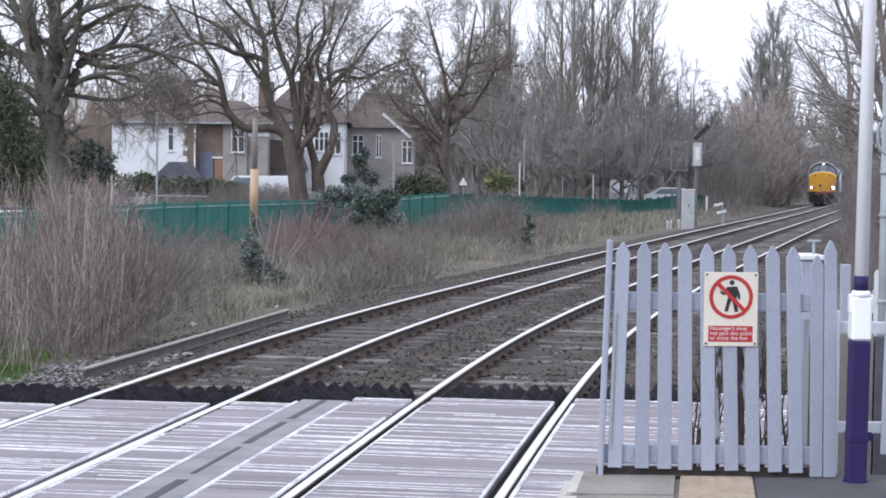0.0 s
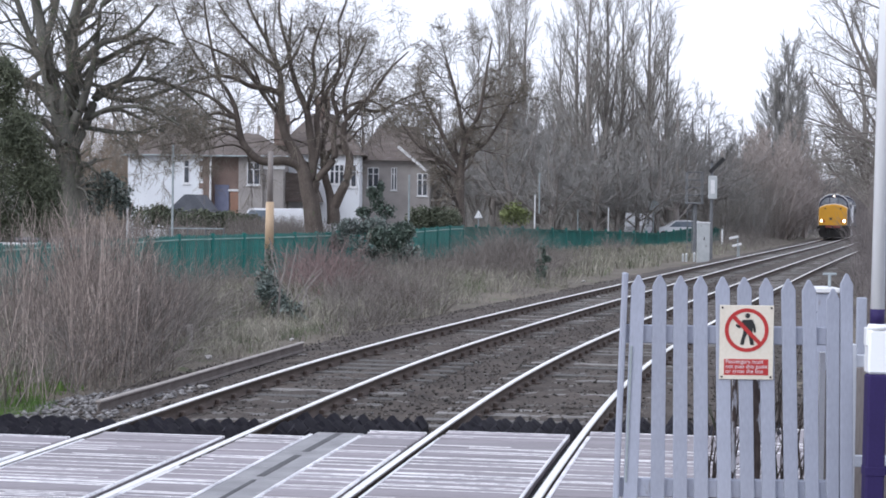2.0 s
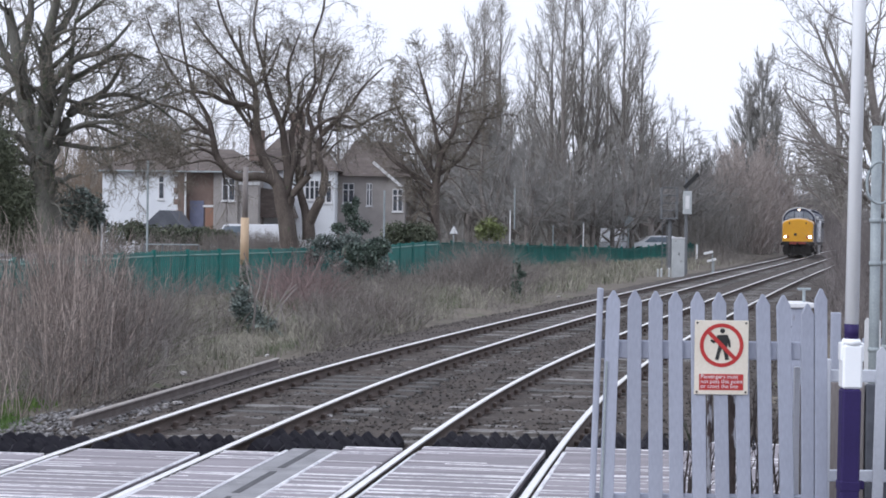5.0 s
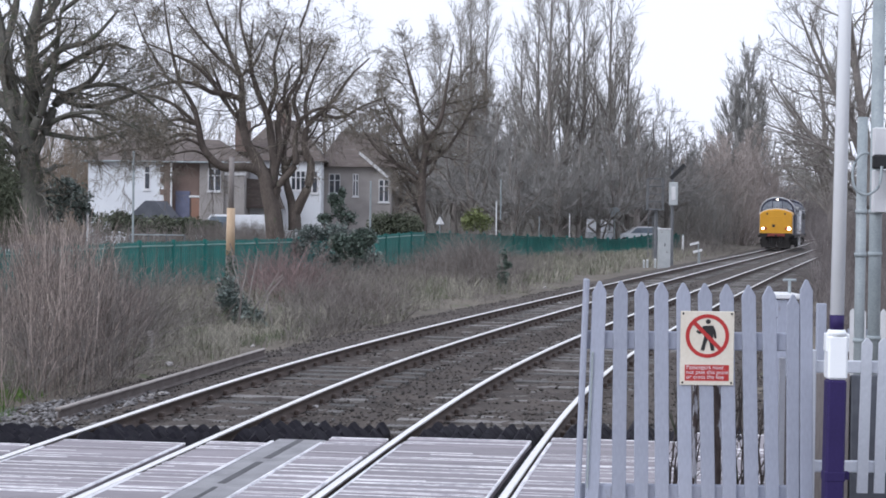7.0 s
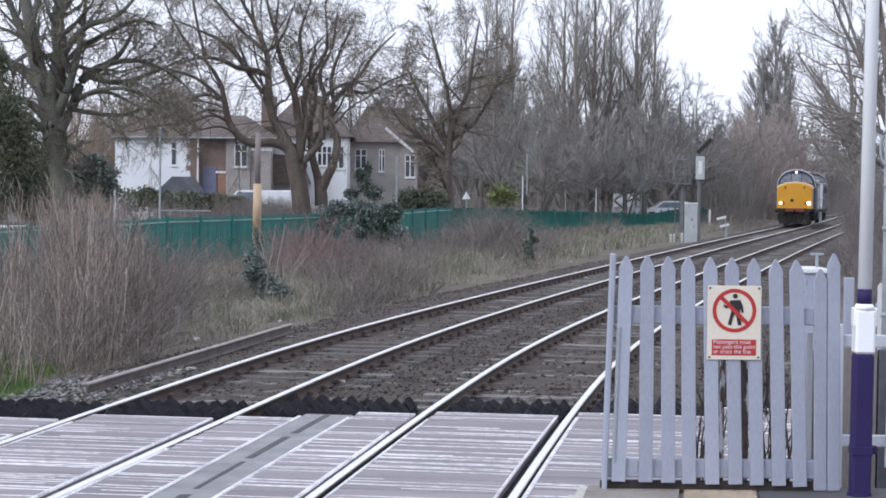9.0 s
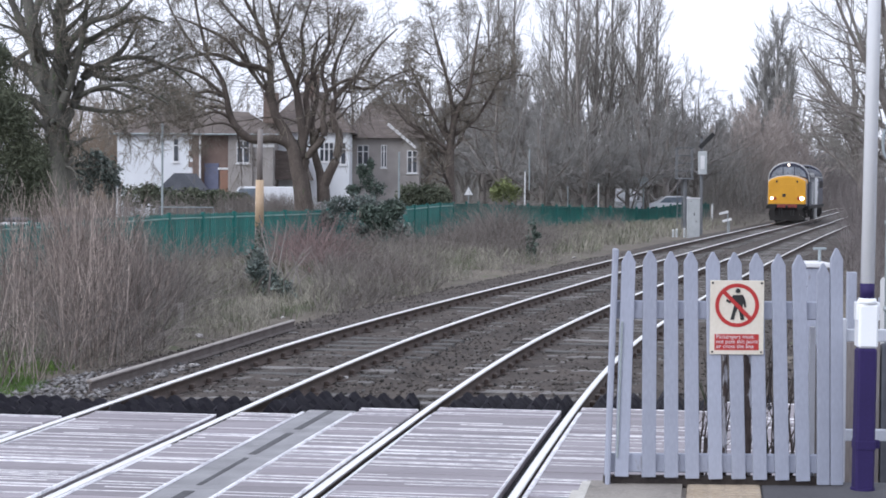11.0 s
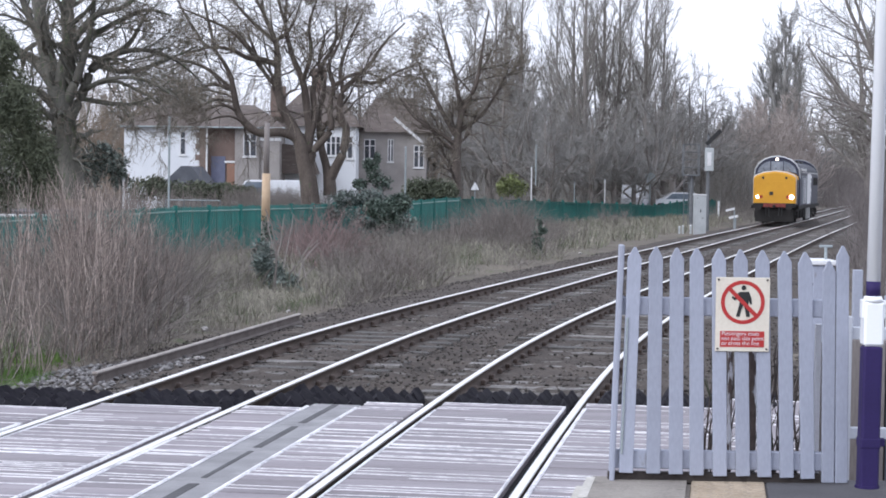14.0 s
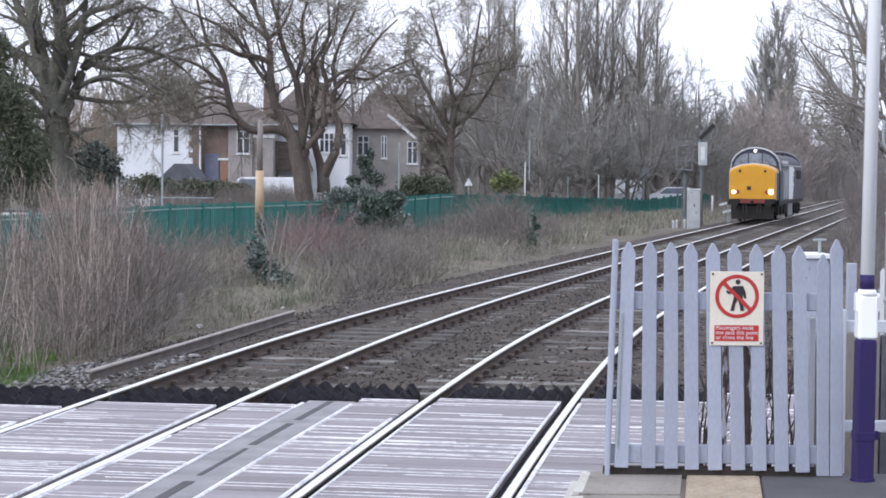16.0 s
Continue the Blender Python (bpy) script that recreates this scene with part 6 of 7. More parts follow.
    limbs.append(([(0.92, 0, 8.03), (2.0, -0.3, 8.59), (3.08, -0.6, 8.98), (4.07, -0.9, 8.76)], [0.13, 0.1, 0.07, 0.03]))
    limbs.append(([(0.7, 0, 6.08), (1.78, -0.5, 6.3), (2.78, -0.9, 5.95), (3.73, -1.2, 5.43)], [0.1, 0.08, 0.055, 0.025]))
    bare_tree("bare_tree", "big bare broadleaf tree with a forked trunk", pose(*(-14.628, 68, -0.4)), limbs, DENSE, 72, M_OLIVETWIG, M_OLIVEBARK, least=0.0095, woody=2)
    limbs = []
    limbs.append(([(0.0, 0, 1.53), (-0.05, 0, 3.48), (0.01, 0, 5.61), (0.28, 0, 7.03)], [0.338, 0.285, 0.247, 0.21]))
    limbs.append(([(0.01, 0, 5.26), (-1.0, 0.2, 7.02), (-1.9, 0.4, 8.79), (-2.8, 0.6, 10.55)], [0.18, 0.143, 0.098, 0.03]))
    limbs.append(([(0.21, 0, 6.86), (1.12, -0.2, 8.81), (1.46, -0.4, 10.94), (1.86, -0.5, 13.41)], [0.18, 0.135, 0.09, 0.03]))
    limbs.append(([(0.18, 0, 6.68), (-0.12, 0.3, 8.8), (-0.67, 0.5, 10.92), (-1.4, 0.6, 13.39)], [0.165, 0.128, 0.09, 0.03]))
    limbs.append(([(0.08, 0, 5.79), (1.49, 0.4, 6.86), (2.54, 0.8, 8.47), (3.24, 1, 9.89)], [0.15, 0.112, 0.075, 0.022]))
    limbs.append(([(-0.02, 0, 4.9), (-1.35, -0.4, 5.78), (-2.77, -0.8, 6.66), (-3.85, -1, 8.07)], [0.135, 0.105, 0.068, 0.022]))
    bare_tree("bare_tree", "bare spreading tree beyond the green fence", pose(*(0.436, 112, -0.4)), limbs, [(11, 50, 14, 0.62, 0.4, 7, 0.17, 0.1, 0.15), (8, 46, 12, 0.62, 0.45, 5, 0.2, 0.0, 0.12), (7, 44, 12, 0.66, 0.6, 3, 0.2, 0.0, 0.1), (2, 40, 12, 0.75, 0.8, 2, 0.2, 0, 0.1)], 73, M_OLIVETWIG, M_DARKBARK, least=0.013, woody=2)
    # tall poplars
    first = bare_tree("poplar_tree", "tall bare poplar with steep upright branches", pose(*(10.553, 140, -0.4)), [([(0, 0, -0.5), (0.1, 0, 6), (-0.1, 0, 13), (0.05, 0, 21)], [0.33, 0.24, 0.14, 0.03])], POPLAR, 74, M_TWIG, M_BARK, "tall poplars", 0.018)
    for m in [(9.984, 146, -0.4, 70, 0.92), (12.142, 143, -0.4, 150, 1.02), (14.072, 150, -0.4, 210, 0.95), (15.487, 142, -0.4, 300, 0.98), (17.647, 148, -0.4, 30, 0.82), (8.946, 152, -0.4, 110, 0.8), (15.526, 155, -0.4, 20, 0.8), (5.872, 150, -0.4, 80, 0.92), (3.826, 156, -0.4, 200, 0.9), (2.1, 160, -0.4, 20, 0.84), (4.9, 162, -0.4, 260, 0.98)]:
        copy_thing(first, pose(*m[:3], 0, 0, m[3]) @ Matrix.Scale(m[4], 4))
    far = bare_tree("poplar_tree", "distant bare poplar above the russet thicket", pose(*(43.9, 235, -0.4)), [([(0, 0, -0.5), (0.2, 0, 8), (0, 0, 16), (0.1, 0, 22.6)], [0.6, 0.45, 0.25, 0.04])],
                    [(40, 27, 6, 0.36, 0.42, 6, 0.06, 0.35, 0.12), (10, 26, 8, 0.45, 0.55, 4, 0.09, 0.3, 0.12), (8, 30, 10, 0.5, 0.65, 2, 0.1, 0.2, 0.12)], 75, M_TWIGHAZE, M_TWIGHAZE, "tall poplars", 0.03)
    for x, k, a in ((41.5, 0.72, 80), (42.6, 0.85, 200), (45.5, 0.84, 140)):
        copy_thing(far, pose(x, 236, -0.4, 0, 0, a) @ Matrix.Scale(k, 4))
    # woodland behind
    w = bare_tree("bare_tree", "slender bare tree in the belt of woodland", pose(*(3.993, 132, -0.4)), [([(0, 0, -0.5), (0.2, 0, 3), (-0.2, 0.1, 6), (0.1, 0, 10.5)], [0.3, 0.24, 0.15, 0.03]), ([(0.1, 0, 2.4), (1.2, 0, 5), (1.8, 0, 8.5)], [0.16, 0.11, 0.03]), ([(0.1, 0, 2.8), (-1.3, 0, 5), (-1.9, 0.3, 8)], [0.16, 0.11, 0.03])],
                  [(11, 44, 12, 0.55, 0.40, 5, 0.14, 0.3, 0.06), (8, 44, 12, 0.6, 0.5, 3, 0.16, 0.15, 0.1), (6, 40, 12, 0.7, 0.7, 1, 0.18, 0.1, 0.1)], 76, M_TWIGHAZE, M_BARK, "woodland belt", 0.02)
    rng = random.Random(14)
    for x, d, s in [(6.229, 135, 1.0), (7.126, 128, 0.85), (5.729, 150, 1.15), (9.027, 132, 0.75), (10.177, 128, 0.7), (11.989, 130, 0.75), (13.642, 132, 0.7), (15.453, 135, 0.92), (17.583, 140, 1.0), (20.03, 150, 1.05), (22.176, 155, 1.0), (18.9, 158, 1.1), (24.0, 170, 1.05), (25.337, 165, 0.8), (3.004, 145, 1.1), (-1.183, 150, 1.1), (-2.987, 145, 1.0), (-4.52, 150, 1.0), (-7.858, 150, 1.1), (28.374, 175, 0.8)]:
        copy_thing(w, pose(x, d, -0.3, 0, 0, rng.uniform(0, 360)) @ Matrix.Scale(s, 4))
    wf = bare_tree("bare_tree", "bare tree far behind the houses, colour lightened for haze", pose(*(-28.048, 165, -0.4)), [([(0, 0, -0.5), (0.2, 0, 3), (-0.2, 0.1, 6), (0.1, 0, 10.5)], [0.3, 0.24, 0.15, 0.03]), ([(0.1, 0, 2.0), (1.4, 0, 5), (2.2, 0, 8)], [0.16, 0.11, 0.03]), ([(0.1, 0, 2.2), (-1.5, 0, 5), (-2.2, 0.3, 7.6)], [0.16, 0.11, 0.03])],
                   [(9, 46, 12, 0.5, 0.45, 4, 0.16, 0.3, 0.05), (7, 44, 12, 0.6, 0.6, 2, 0.18, 0.15, 0.1), (6, 40, 12, 0.7, 0.8, 1, 0.18, 0.1, 0.1)], 77, M_TWIGHAZE, M_TWIGHAZE, "far woodland", 0.03)
    for x, d, s in [(-30.758, 160, 1.2), (-27.167, 150, 1.0), (-23.829, 150, 1.0), (-20.73, 150, 1.0), (-25.854, 175, 1.3), (-22.015, 180, 1.2), (-16.954, 175, 1.0), (-12.862, 180, 1.1), (-8.515, 185, 1.2), (-4.852, 180, 1.1), (-0.895, 190, 1.2), (2.656, 185, 1.2), (6.351, 190, 1.3), (10.237, 195, 1.2), (13.597, 190, 1.2), (18.762, 200, 1.2), (23.211, 200, 1.15), (27.701, 205, 1.1), (31.713, 210, 1.0), (32.3, 206, 1.08), (34.0, 208, 1.12), (35.2, 212, 1.0), (38.388, 230, 0.9), (48.446, 240, 1.0), (50.082, 230, 1.1), (52.099, 220, 1.2), (-31.219, 150, 0.9), (-36.861, 160, 1.0), (-40.421, 160, 1.0)]:
        copy_thing(wf, pose(x, d, -0.3, 0, 0, rng.uniform(0, 360)) @ Matrix.Scale(s, 4))
    # russet willow thicket where the line bends away
    ru = bare_tree("willow_thicket", "rounded thicket of russet bare willow shoots", pose(*(31.331, 172, -0.4)), [([(i * 0.5 - 1.5, 0.3 * (i % 3), -0.4), (i * 0.75 - 2.2, 0.2, 2.5), (i * 0.95 - 2.9, 0.1 * i, 5.0 + 1.0 * (i in (2, 3, 4)))], [0.09, 0.06, 0.02]) for i in range(7)],
                   [(14, 30, 12, 0.5, 0.6, 4, 0.12, 0.25, 0.0), (9, 32, 12, 0.5, 0.6, 2, 0.14, 0.3, 0.05), (4, 30, 12, 0.55, 0.8, 1, 0.14, 0.2, 0.1)], 78, M_TWIGWARM, M_TWIGWARM, "willow thickets", 0.022)
    for x, d, s, a in [(35.051, 185, 1.4, 120), (30.901, 180, 1.4, 60), (33.999, 186, 1.75, 200), (28.374, 175, 1.0, 300), (31.575, 178, 1.55, 20), (32.467, 177, 1.4, 250), (29.886, 170, 1.3, 140)]:
        copy_thing(ru, pose(x, d, -0.4, 0, 0, a) @ Matrix.Scale(s, 4))
    # trees to the right of the line
    limbs = []
    limbs.append(([(0.01, 0, 1.92), (-0.1, 0, 3.65), (-0.31, 0, 5.62), (-0.72, 0, 8.09), (-1.15, 0, 11.03), (-1.56, 0, 13.48)], [0.28, 0.25, 0.22, 0.18, 0.13, 0.05]))
    limbs.append(([(-0.19, 0, 4.39), (-1.06, -0.5, 6.36), (-2.09, -1, 8.32), (-3.1, -1.4, 10.04), (-3.75, -1.7, 11.5)], [0.17, 0.14, 0.1, 0.07, 0.03]))
    limbs.append(([(-0.13, 0, 3.65), (-1.16, 0.5, 4.88), (-2.3, 1, 6.1), (-3.43, 1.5, 7.57), (-4.32, 2, 9.04)], [0.15, 0.12, 0.09, 0.06, 0.03]))
    limbs.append(([(-0.07, 0, 3.15), (-1.02, -0.8, 3.89), (-2.02, -1.5, 4.5), (-2.9, -2, 5.23)], [0.12, 0.1, 0.07, 0.03]))
    limbs.append(([(-0.45, 0, 6.36), (-1.34, 0.8, 7.84), (-1.86, 1.2, 9.55), (-2.64, 1.6, 12.0)], [0.14, 0.11, 0.08, 0.03]))
    bare_tree("bare_tree", "bare tree leaning over the line from the far side", pose(*(20.211, 78, -0.4)), limbs, [(15, 42, 12, 0.5, 0.42, 6, 0.12, 0.35, 0.12), (8, 40, 12, 0.55, 0.5, 4, 0.14, 0.3, 0.1), (5, 38, 12, 0.6, 0.65, 2, 0.16, 0.2, 0.1)], 79, least=0.0095, woody=2)
    limbs = []
    limbs.append(([(0.0, 0, 1.48), (-0.15, 0, 3.72), (-0.46, 0, 6.71), (-0.7, 0, 10.07), (-1.13, 0, 13.05)], [0.25, 0.22, 0.18, 0.12, 0.04]))
    limbs.append(([(-0.15, 0, 4.1), (-1.2, -0.5, 6.33), (-2.36, -1, 8.57), (-3.14, -1.2, 10.42)], [0.14, 0.11, 0.08, 0.03]))
    limbs.append(([(-0.24, 0, 4.85), (0.46, 0.5, 7.47), (1.17, 1, 10.08), (1.5, 1, 12.32)], [0.14, 0.11, 0.08, 0.03]))
    limbs.append(([(-0.1, 0, 2.98), (-1.36, 0.5, 4.46), (-2.5, 1, 5.58), (-3.27, 1.2, 7.07)], [0.12, 0.1, 0.07, 0.03]))
    limbs.append(([(-0.1, 0, 3.35), (-0.8, 1.5, 4.84), (-1.5, 2.5, 5.3), (-2.2, 3, 5.4)], [0.1, 0.08, 0.05, 0.02]))
    limbs.append(([(-0.16, 0, 4.47), (-0.9, -1.5, 5.78), (-1.7, -2.2, 6.6), (-2.6, -2.6, 7.0)], [0.1, 0.08, 0.05, 0.02]))
    bare_tree("bare_tree", "bare tree with dense twigs beside the bend", pose(*(27.766, 118, -0.4)), limbs, [(13, 42, 12, 0.5, 0.42, 6, 0.12, 0.35, 0.12), (8, 40, 12, 0.55, 0.5, 4, 0.14, 0.3, 0.1), (5, 38, 12, 0.6, 0.65, 2, 0.16, 0.2, 0.1)], 80, least=0.013)


build_trees()


def build_far_woods():
    """A distant belt of bare woodland that closes the view."""
    rng = np.random.default_rng(90)
    a = np.arange(-420, 560, 2.2)
    y = 300 + 12 * np.sin(a * 0.013)
    x = a * 0.42
    top = 6.5 + 1.6 * np.sin(x * 0.11) + 1.0 * np.sin(x * 0.37 + 1) + rng.normal(0, 0.6, len(x))
    rows = [np.c_[x, y + rng.normal(0, 1.0, len(x)), np.full(len(x), -1.0)], np.c_[x, y + rng.normal(0, 1.5, len(x)), top * 0.5], np.c_[x, y + 3 + rng.normal(0, 1.5, len(x)), top], np.c_[x, y + 14, np.full(len(x), -1.0)]]
    v = np.stack(rows, 1).reshape(-1, 3)
    i = np.arange(len(x) * 4).reshape(len(x), 4)
    q = np.concatenate([np.stack([i[:-1, k], i[1:, k], i[1:, k + 1], i[:-1, k + 1]], -1) for k in range(3)])
    # the belt takes the twig colour that has haze mixed in
    ob = part("far_woods", raw_mesh(v, q, M_TWIGHAZE), None)
    tagged(ob, "distant belt of bare woodland, colour lightened for haze", "woodland", kind="stuff")
    N = 800
    px = rng.uniform(-160, 230, N)
    P = np.c_[px, 298 + rng.uniform(-10, 6, N), rng.uniform(0, 5, N)]
    stem_stuff("far_woods", "distant twigs above the woodland belt", "woodland", M_TWIGHAZE, P, (3, 8), 0.25, 7, 91, 0.05, 0.0, 0.1)


build_far_woods()


# ---- the train ----
def arch(w, z0, shoulder, top, n=10):
    """Half-round body section as (x, z), from the lower right round the roof to the lower left."""
    pts = [(w / 2, z0), (w / 2, shoulder)]
    for i in range(1, n):
        a = math.pi * i / n
        pts.append((w / 2 * math.cos(a), shoulder + (top - shoulder) * math.sin(a) ** 0.82))
    pts += [(-w / 2, shoulder), (-w / 2, z0)]
    return pts


def loft(sections):
    """sections: (y, outline) with equal counts of corners."""
    bm = bmesh.new()
    rows = [[bm.verts.new((x, y, z)) for x, z in o] for y, o in sections]
    for a, b in zip(rows, rows[1:]):
        for i in range(len(a)):
            bm.faces.new((a[i], a[(i + 1) % len(a)], b[(i + 1) % len(b)], b[i]))
    bm.faces.new(rows[0])
    bm.faces.new(rows[-1])
    return bm


def wheel_set():
    bm = rod((-0.85, 0, 0), (0.85, 0, 0), 0.085, sides=10)
    for s in (-1, 1):
        rod((s * 0.72, 0, 0), (s * 0.82, 0, 0), 0.545, sides=28, bm=bm)
        rod((s * 0.70, 0, 0), (s * 0.72, 0, 0), 0.57, sides=28, bm=bm)
    return mesh_of(bm, M_UNDER)


WHEELS = []


def locomotive(lead):
    """Nose-fronted diesel; its middle is the origin, its front towards -y."""
    loco = thing("diesel_locomotive", "diesel locomotive with a yellow nose and dark blue cab", "locomotive")
    F = -9.2
    # body between the cabs, with a dark roof
    part("body", loft([(F + 2.35, arch(2.7, 1.08, 3.0, 3.02)), (-F - 2.35, arch(2.7, 1.08, 3.0, 3.02))]), M_BLUE, loco, "dark blue body side")
    part("roof", loft([(F + 2.3, arch(2.66, 2.9, 2.95, 3.74)), (-F - 2.3, arch(2.66, 2.9, 2.95, 3.74))]), M_SLATE, loco, "dark slate-grey rounded roof")
    for s in (-1, 1):
        for k, (y0, y1) in enumerate(((F + 2.7, F + 3.5), (F + 3.9, F + 4.5), (F + 5.0, -2.5))):
            part("side_panel", box(s * 1.352 - 0.006, s * 1.352 + 0.006, y0, y1, 1.25, 2.85), M_LBLUE, loco, "pale blue-grey side panel")
        # white rods added as upright highlights on the body side
        for y0 in (F + 3.6, F + 4.75):
            part("highlight_stripe", rod((s * 1.40, y0, 1.2), (s * 1.40, y0, 2.7), 0.03, sides=8), M_PALEPANEL, loco, "white upright stripe standing in for a highlight")
        part("white_panel", box(s * 1.354 - 0.008, s * 1.354 + 0.008, -2.3, 0.5, 1.15, 3.0), M_PALEPANEL, loco, "white side panel")
        for k in range(6):
            part("white_panel", box(s * 1.354 - 0.008, s * 1.354 + 0.008, 0.5, 0.7 + 0.3 * (k % 3), 1.3 + k * 0.28, 1.52 + k * 0.28), M_PALEPANEL, loco, "stepped edge of the white panel")
        # pale upright bars added below the white panel
        for y0 in (-1.3, 0.5):
            part("pale_bar", rod((s * 1.27, y0, 0.22), (s * 1.27, y0, 1.0), 0.07, sides=8), M_CANT, loco, "pale upright bar below the solebar")
        # pale band paints the highlight along the front roof shoulder
        part("shoulder_highlight", box(s * 1.30 - 0.03, s * 1.30 + 0.03, F + 2.6, -2.6, 3.12, 3.28, 0.01), M_CANT, loco, "pale band painted as the roof shoulder's highlight")
        for k in range(4):
            part("grille", box(s * 1.36 - 0.012, s * 1.36 + 0.012, 2.9 + k * 1.0, 3.6 + k * 1.0, 2.3, 2.8, 0.01), M_UNDER, loco)
        part("rain_strip", box(s * 1.36 - 0.02, s * 1.36 + 0.02, F + 2.4, -F - 2.4, 3.02, 3.07), M_CANT, loco)
        part("solebar", box(s * 1.30 - 0.06, s * 1.30 + 0.06, F + 0.5, -F - 0.5, 0.92, 1.12), M_UNDER, loco)
    for k in (-3.0, 0.5, 3.6):
        part("roof_fan", box(-0.6, 0.6, k - 0.8, k + 0.8, 3.66, 3.80, 0.05), M_UNDER, loco)
    for end in (1, -1):
        y = lambda v: v * end
        cab = part("cab", loft([(y(F + 1.55), arch(2.62, 1.1, 2.76, 3.94)), (y(F + 1.75), arch(2.67, 1.1, 2.79, 3.98)), (y(F + 2.4), arch(2.7, 1.1, 2.84, 3.93))]), M_BLUE, loco, "dark blue cab")
        part("roof_rim", loft([(y(F + 1.50), arch(2.66, 2.70, 2.77, 3.965)), (y(F + 1.55), arch(2.69, 2.70, 2.79, 3.995))]), M_CANT, cab, "pale rim over the cab windows")
        part("window_surround", loft([(y(F + 1.40), arch(2.58, 2.68, 2.75, 3.92)), (y(F + 1.56), arch(2.61, 2.68, 2.76, 3.94))]), M_BLUE, cab)
        for pane in ([(-1.14, 2.98), (-0.40, 3.12), (-0.40, 3.68), (-0.72, 3.57), (-1.02, 3.32)], [(-0.34, 3.13), (0.34, 3.13), (0.34, 3.66), (-0.34, 3.66)], [(0.40, 3.12), (1.14, 2.98), (1.02, 3.32), (0.72, 3.57), (0.40, 3.68)]):
            part("windscreen", prism(pane, 1, y(F + 1.375), y(F + 1.42)), M_SCREEN, cab, "windscreen coloured grey-blue for the reflected sky")
            cx = sum(q[0] for q in pane) / len(pane)
            part("wiper", rod((cx + 0.1, y(F + 1.36), 2.98), (cx - 0.08, y(F + 1.36), 3.3), 0.012, sides=6), M_BLACK, cab)
        part("top_lamp", rod((0, y(F + 1.30), 3.79), (0, y(F + 1.42), 3.79), 0.065, sides=16), M_LAMPDIM if lead and end == 1 else M_CANT, cab, "lit headlamp above the windscreen" if lead and end == 1 else "")
        # nose
        o = lambda w, z1: [(w / 2, 1.18), (w / 2, z1 - 0.46), (w / 2 - 0.03, z1 - 0.33), (w * 0.42, z1 - 0.21), (w / 4, z1 - 0.06), (0, z1 + 0.01), (-w / 4, z1 - 0.06), (-w * 0.42, z1 - 0.21), (-w / 2 + 0.03, z1 - 0.33), (-w / 2, z1 - 0.46), (-w / 2, 1.18)]
        nose = part("nose", loft([(y(F + 0.0), o(2.34, 2.97)), (y(F + 0.06), o(2.42, 3.05)), (y(F + 0.28), o(2.46, 3.10)), (y(F + 1.55), o(2.50, 3.13))]), M_YELLOW if end == 1 else M_BLUE, loco, "warning-yellow nose" if end == 1 else "")
        if end == 1:
            part("nose_side", box(-1.257, 1.257, F + 0.42, F + 1.9, 1.16, 2.6, 0.01), M_BLUE, nose, "dark blue nose side")
            part("nose_rim", loft([(F + 0.12, o(2.455, 3.095)), (F + 0.20, o(2.48, 3.115))]), M_CANT, nose, "pale nose edge")
            for s in (-1, 1):
                part("headlight", rod((s * 0.97, F - 0.045, 1.60), (s * 0.97, F + 0.06, 1.60), 0.125 if s > 0 else 0.085, sides=18), M_LAMP if lead else M_CANT, nose, "lit headlight" if lead else "")
                part("tail_light", rod((s * 0.76, F - 0.03, 1.60), (s * 0.76, F + 0.06, 1.60), 0.10, sides=16), M_TAIL, nose, "red tail light")
                part("nose_vent", rod((s * 0.66, F - 0.03, 2.70), (s * 0.66, F + 0.06, 2.70), 0.07, sides=14), M_BLACK, nose, "dark round vent")
            part("lamp_bracket", box(-0.29, -0.07, F - 0.03, F + 0.05, 1.70, 1.90, 0.01), M_BLACK, nose, "dark square socket")
            part("nose_door", box(-0.55, 0.55, F - 0.008, F + 0.05, 1.35, 2.5, 0.006), M_YELLOW, nose)
            for z in (1.5, 2.2):
                part("hinge", box(0.5, 0.6, F - 0.02, F + 0.0, z, z + 0.1, 0.004), M_YELLOW, nose)
        else:
            part("nose_panel", box(-1.2, 1.2, -F - 0.05, -F + 0.01, 1.3, 2.7, 0.01), M_YELLOW, nose, "yellow rear nose")
        beam = part("buffer_beam", box(-1.22, 1.22, min(y(F - 0.05), y(F + 0.2)), max(y(F - 0.05), y(F + 0.2)), 0.98, 1.24, 0.02), M_UNDER, loco, "black buffer beam")
        part("red_plate", box(-0.62, 0.66, min(y(F - 0.07), y(F - 0.04)), max(y(F - 0.07), y(F - 0.04)), 1.0, 1.22, 0.01), M_REDBEAM, beam, "red centre plate")
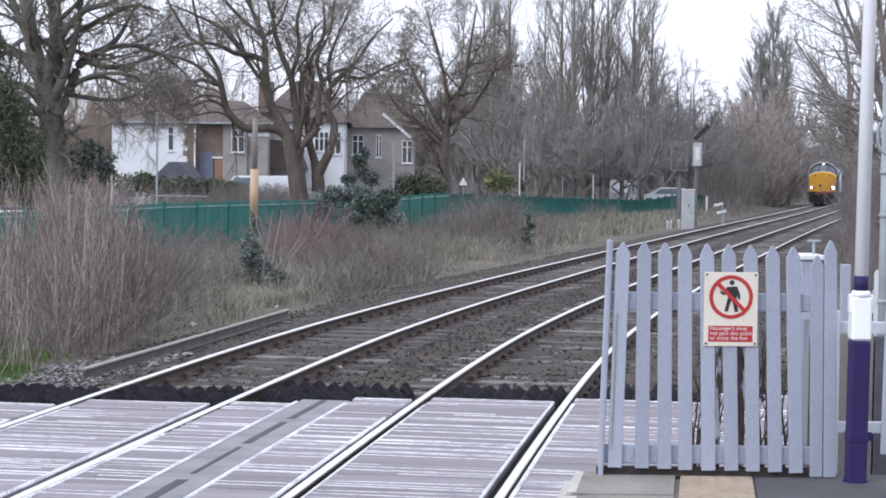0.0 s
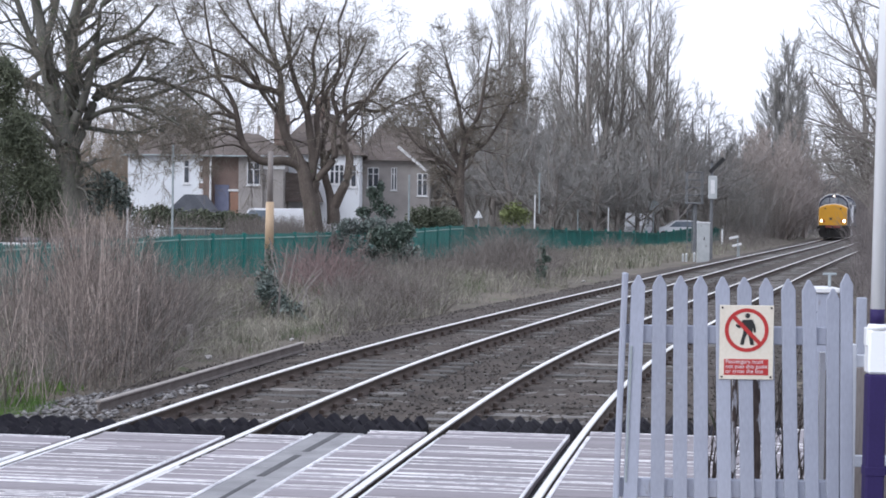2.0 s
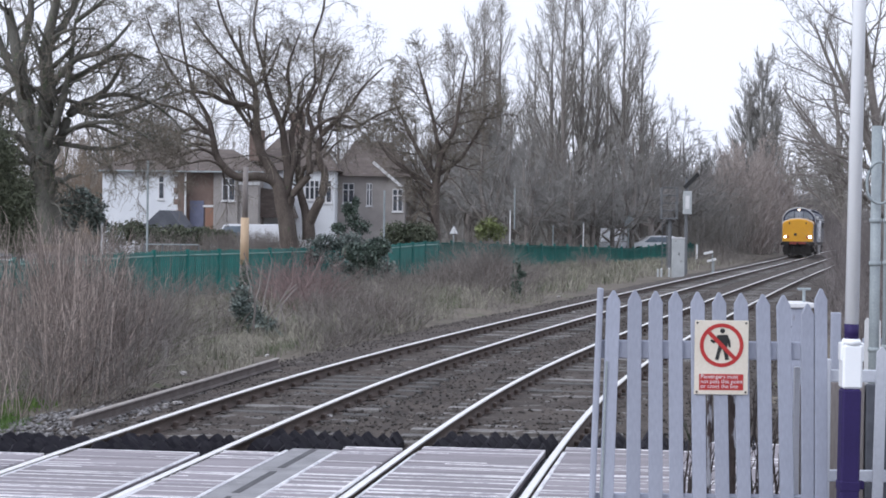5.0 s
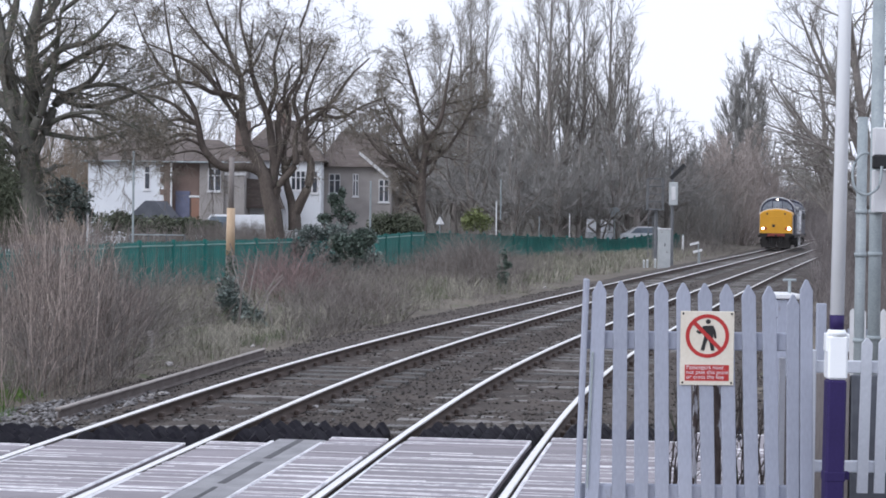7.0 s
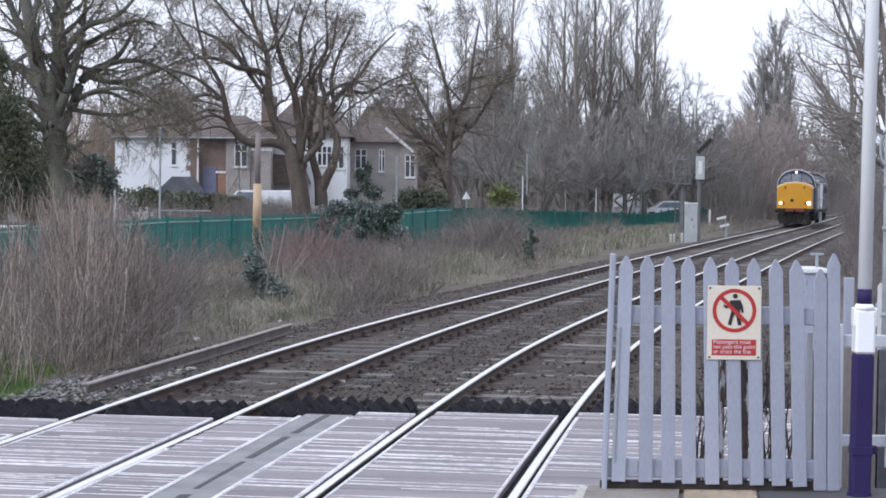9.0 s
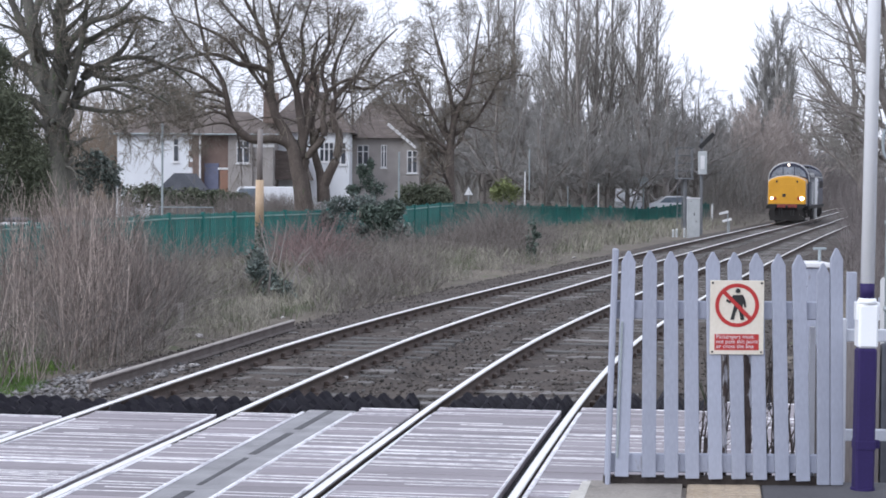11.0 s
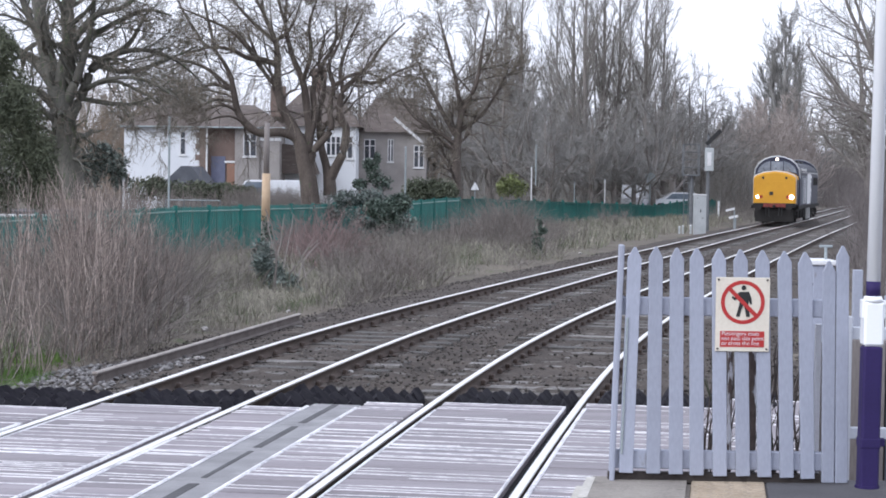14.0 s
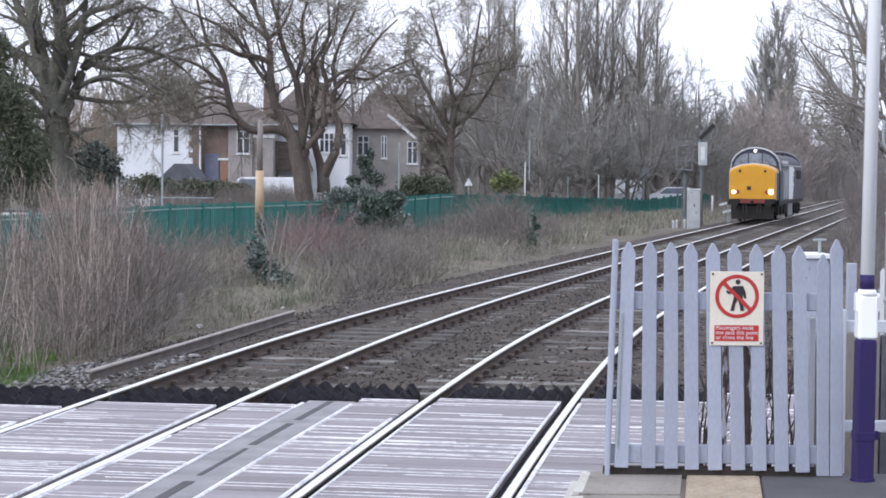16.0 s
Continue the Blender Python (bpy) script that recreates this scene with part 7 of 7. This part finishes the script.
        for s in (-1, 1):
            bm = rod((s * 0.87, y(F + 0.1), 1.02), (s * 0.87, y(F - 0.42), 1.02), 0.11, sides=14)
            rod((s * 0.87, y(F - 0.42), 1.02), (s * 0.87, y(F - 0.48), 1.02), 0.2, sides=20, bm=bm)
            part("buffer", bm, M_UNDER, beam, "black round buffer")
            part("guard_iron", box(s * 0.76 - 0.05, s * 0.76 + 0.05, y(F + 0.3) - 0.03, y(F + 0.3) + 0.03, 0.12, 0.95, 0.01), M_UNDER, beam)
            for k in range(2):
                part("brake_hose", rod((s * (0.3 + 0.16 * k), y(F - 0.1), 1.05), (s * (0.28 + 0.16 * k), y(F - 0.16), 0.5), 0.03), M_BLACK, beam)
        part("coupling_hook", box(-0.07, 0.07, min(y(F - 0.35), y(F)), max(y(F - 0.35), y(F)), 0.95, 1.15, 0.02), M_UNDER, beam)
        part("snow_plough", box(-1.1, 1.1, min(y(F + 0.15), y(F + 0.35)), max(y(F + 0.15), y(F + 0.35)), 0.16, 0.9, 0.02), M_UNDER, loco, "black plough")
    part("fuel_tank", box(-1.2, 1.2, -2.2, 2.2, 0.35, 1.1, 0.06), M_UNDER, loco, "grimy underframe tank")
    ws = wheel_set()
    for by in (-5.65, 5.65):
        bm = bmesh.new()
        for s in (-1, 1):
            box(s * 1.08 - 0.07, s * 1.08 + 0.07, by - 2.6, by + 2.6, 0.55, 0.92, 0.03, bm)
            for k in (-1, 0, 1):
                box(s * 1.14 - 0.12, s * 1.14 + 0.12, by + k * 2.05 - 0.22, by + k * 2.05 + 0.22, 0.36, 0.8, 0.03, bm)
        box(-1.0, 1.0, by - 2.5, by + 2.5, 0.7, 0.95, 0.03, bm)
        bogie = part("bogie", bm, M_UNDER, loco, "three-axle bogie, black with grime")
        for k in (-1, 0, 1):
            w = part("wheelset", ws, None, bogie, at=pose(0, by + k * 2.05, 0.57))
            WHEELS.append((w, by + k * 2.05))
    return loco


LOCO = locomotive(True)


def run(t):
    """Metres along the line of the leading nose at t seconds: it rolls towards the eye."""
    return 169.5 + -4.636 * t + 0.00433 * t * t


def loco_at(t, back):
    return on_track(run(t) + 9.4 + back, GAUGE / 2)


def motions():
    times = [i * 0.5 for i in range(33)]
    walk(LOCO, [(t, loco_at(t, 0)) for t in times])
    ticks = [i * 16 / 120 for i in range(121)]
    for w, y in WHEELS:
        walk(w, [(t, Matrix.Translation((0, y, 0.57)) @ Matrix.Rotation((run(0) - run(t)) / 0.57, 4, "X")) for t in ticks])


motions()
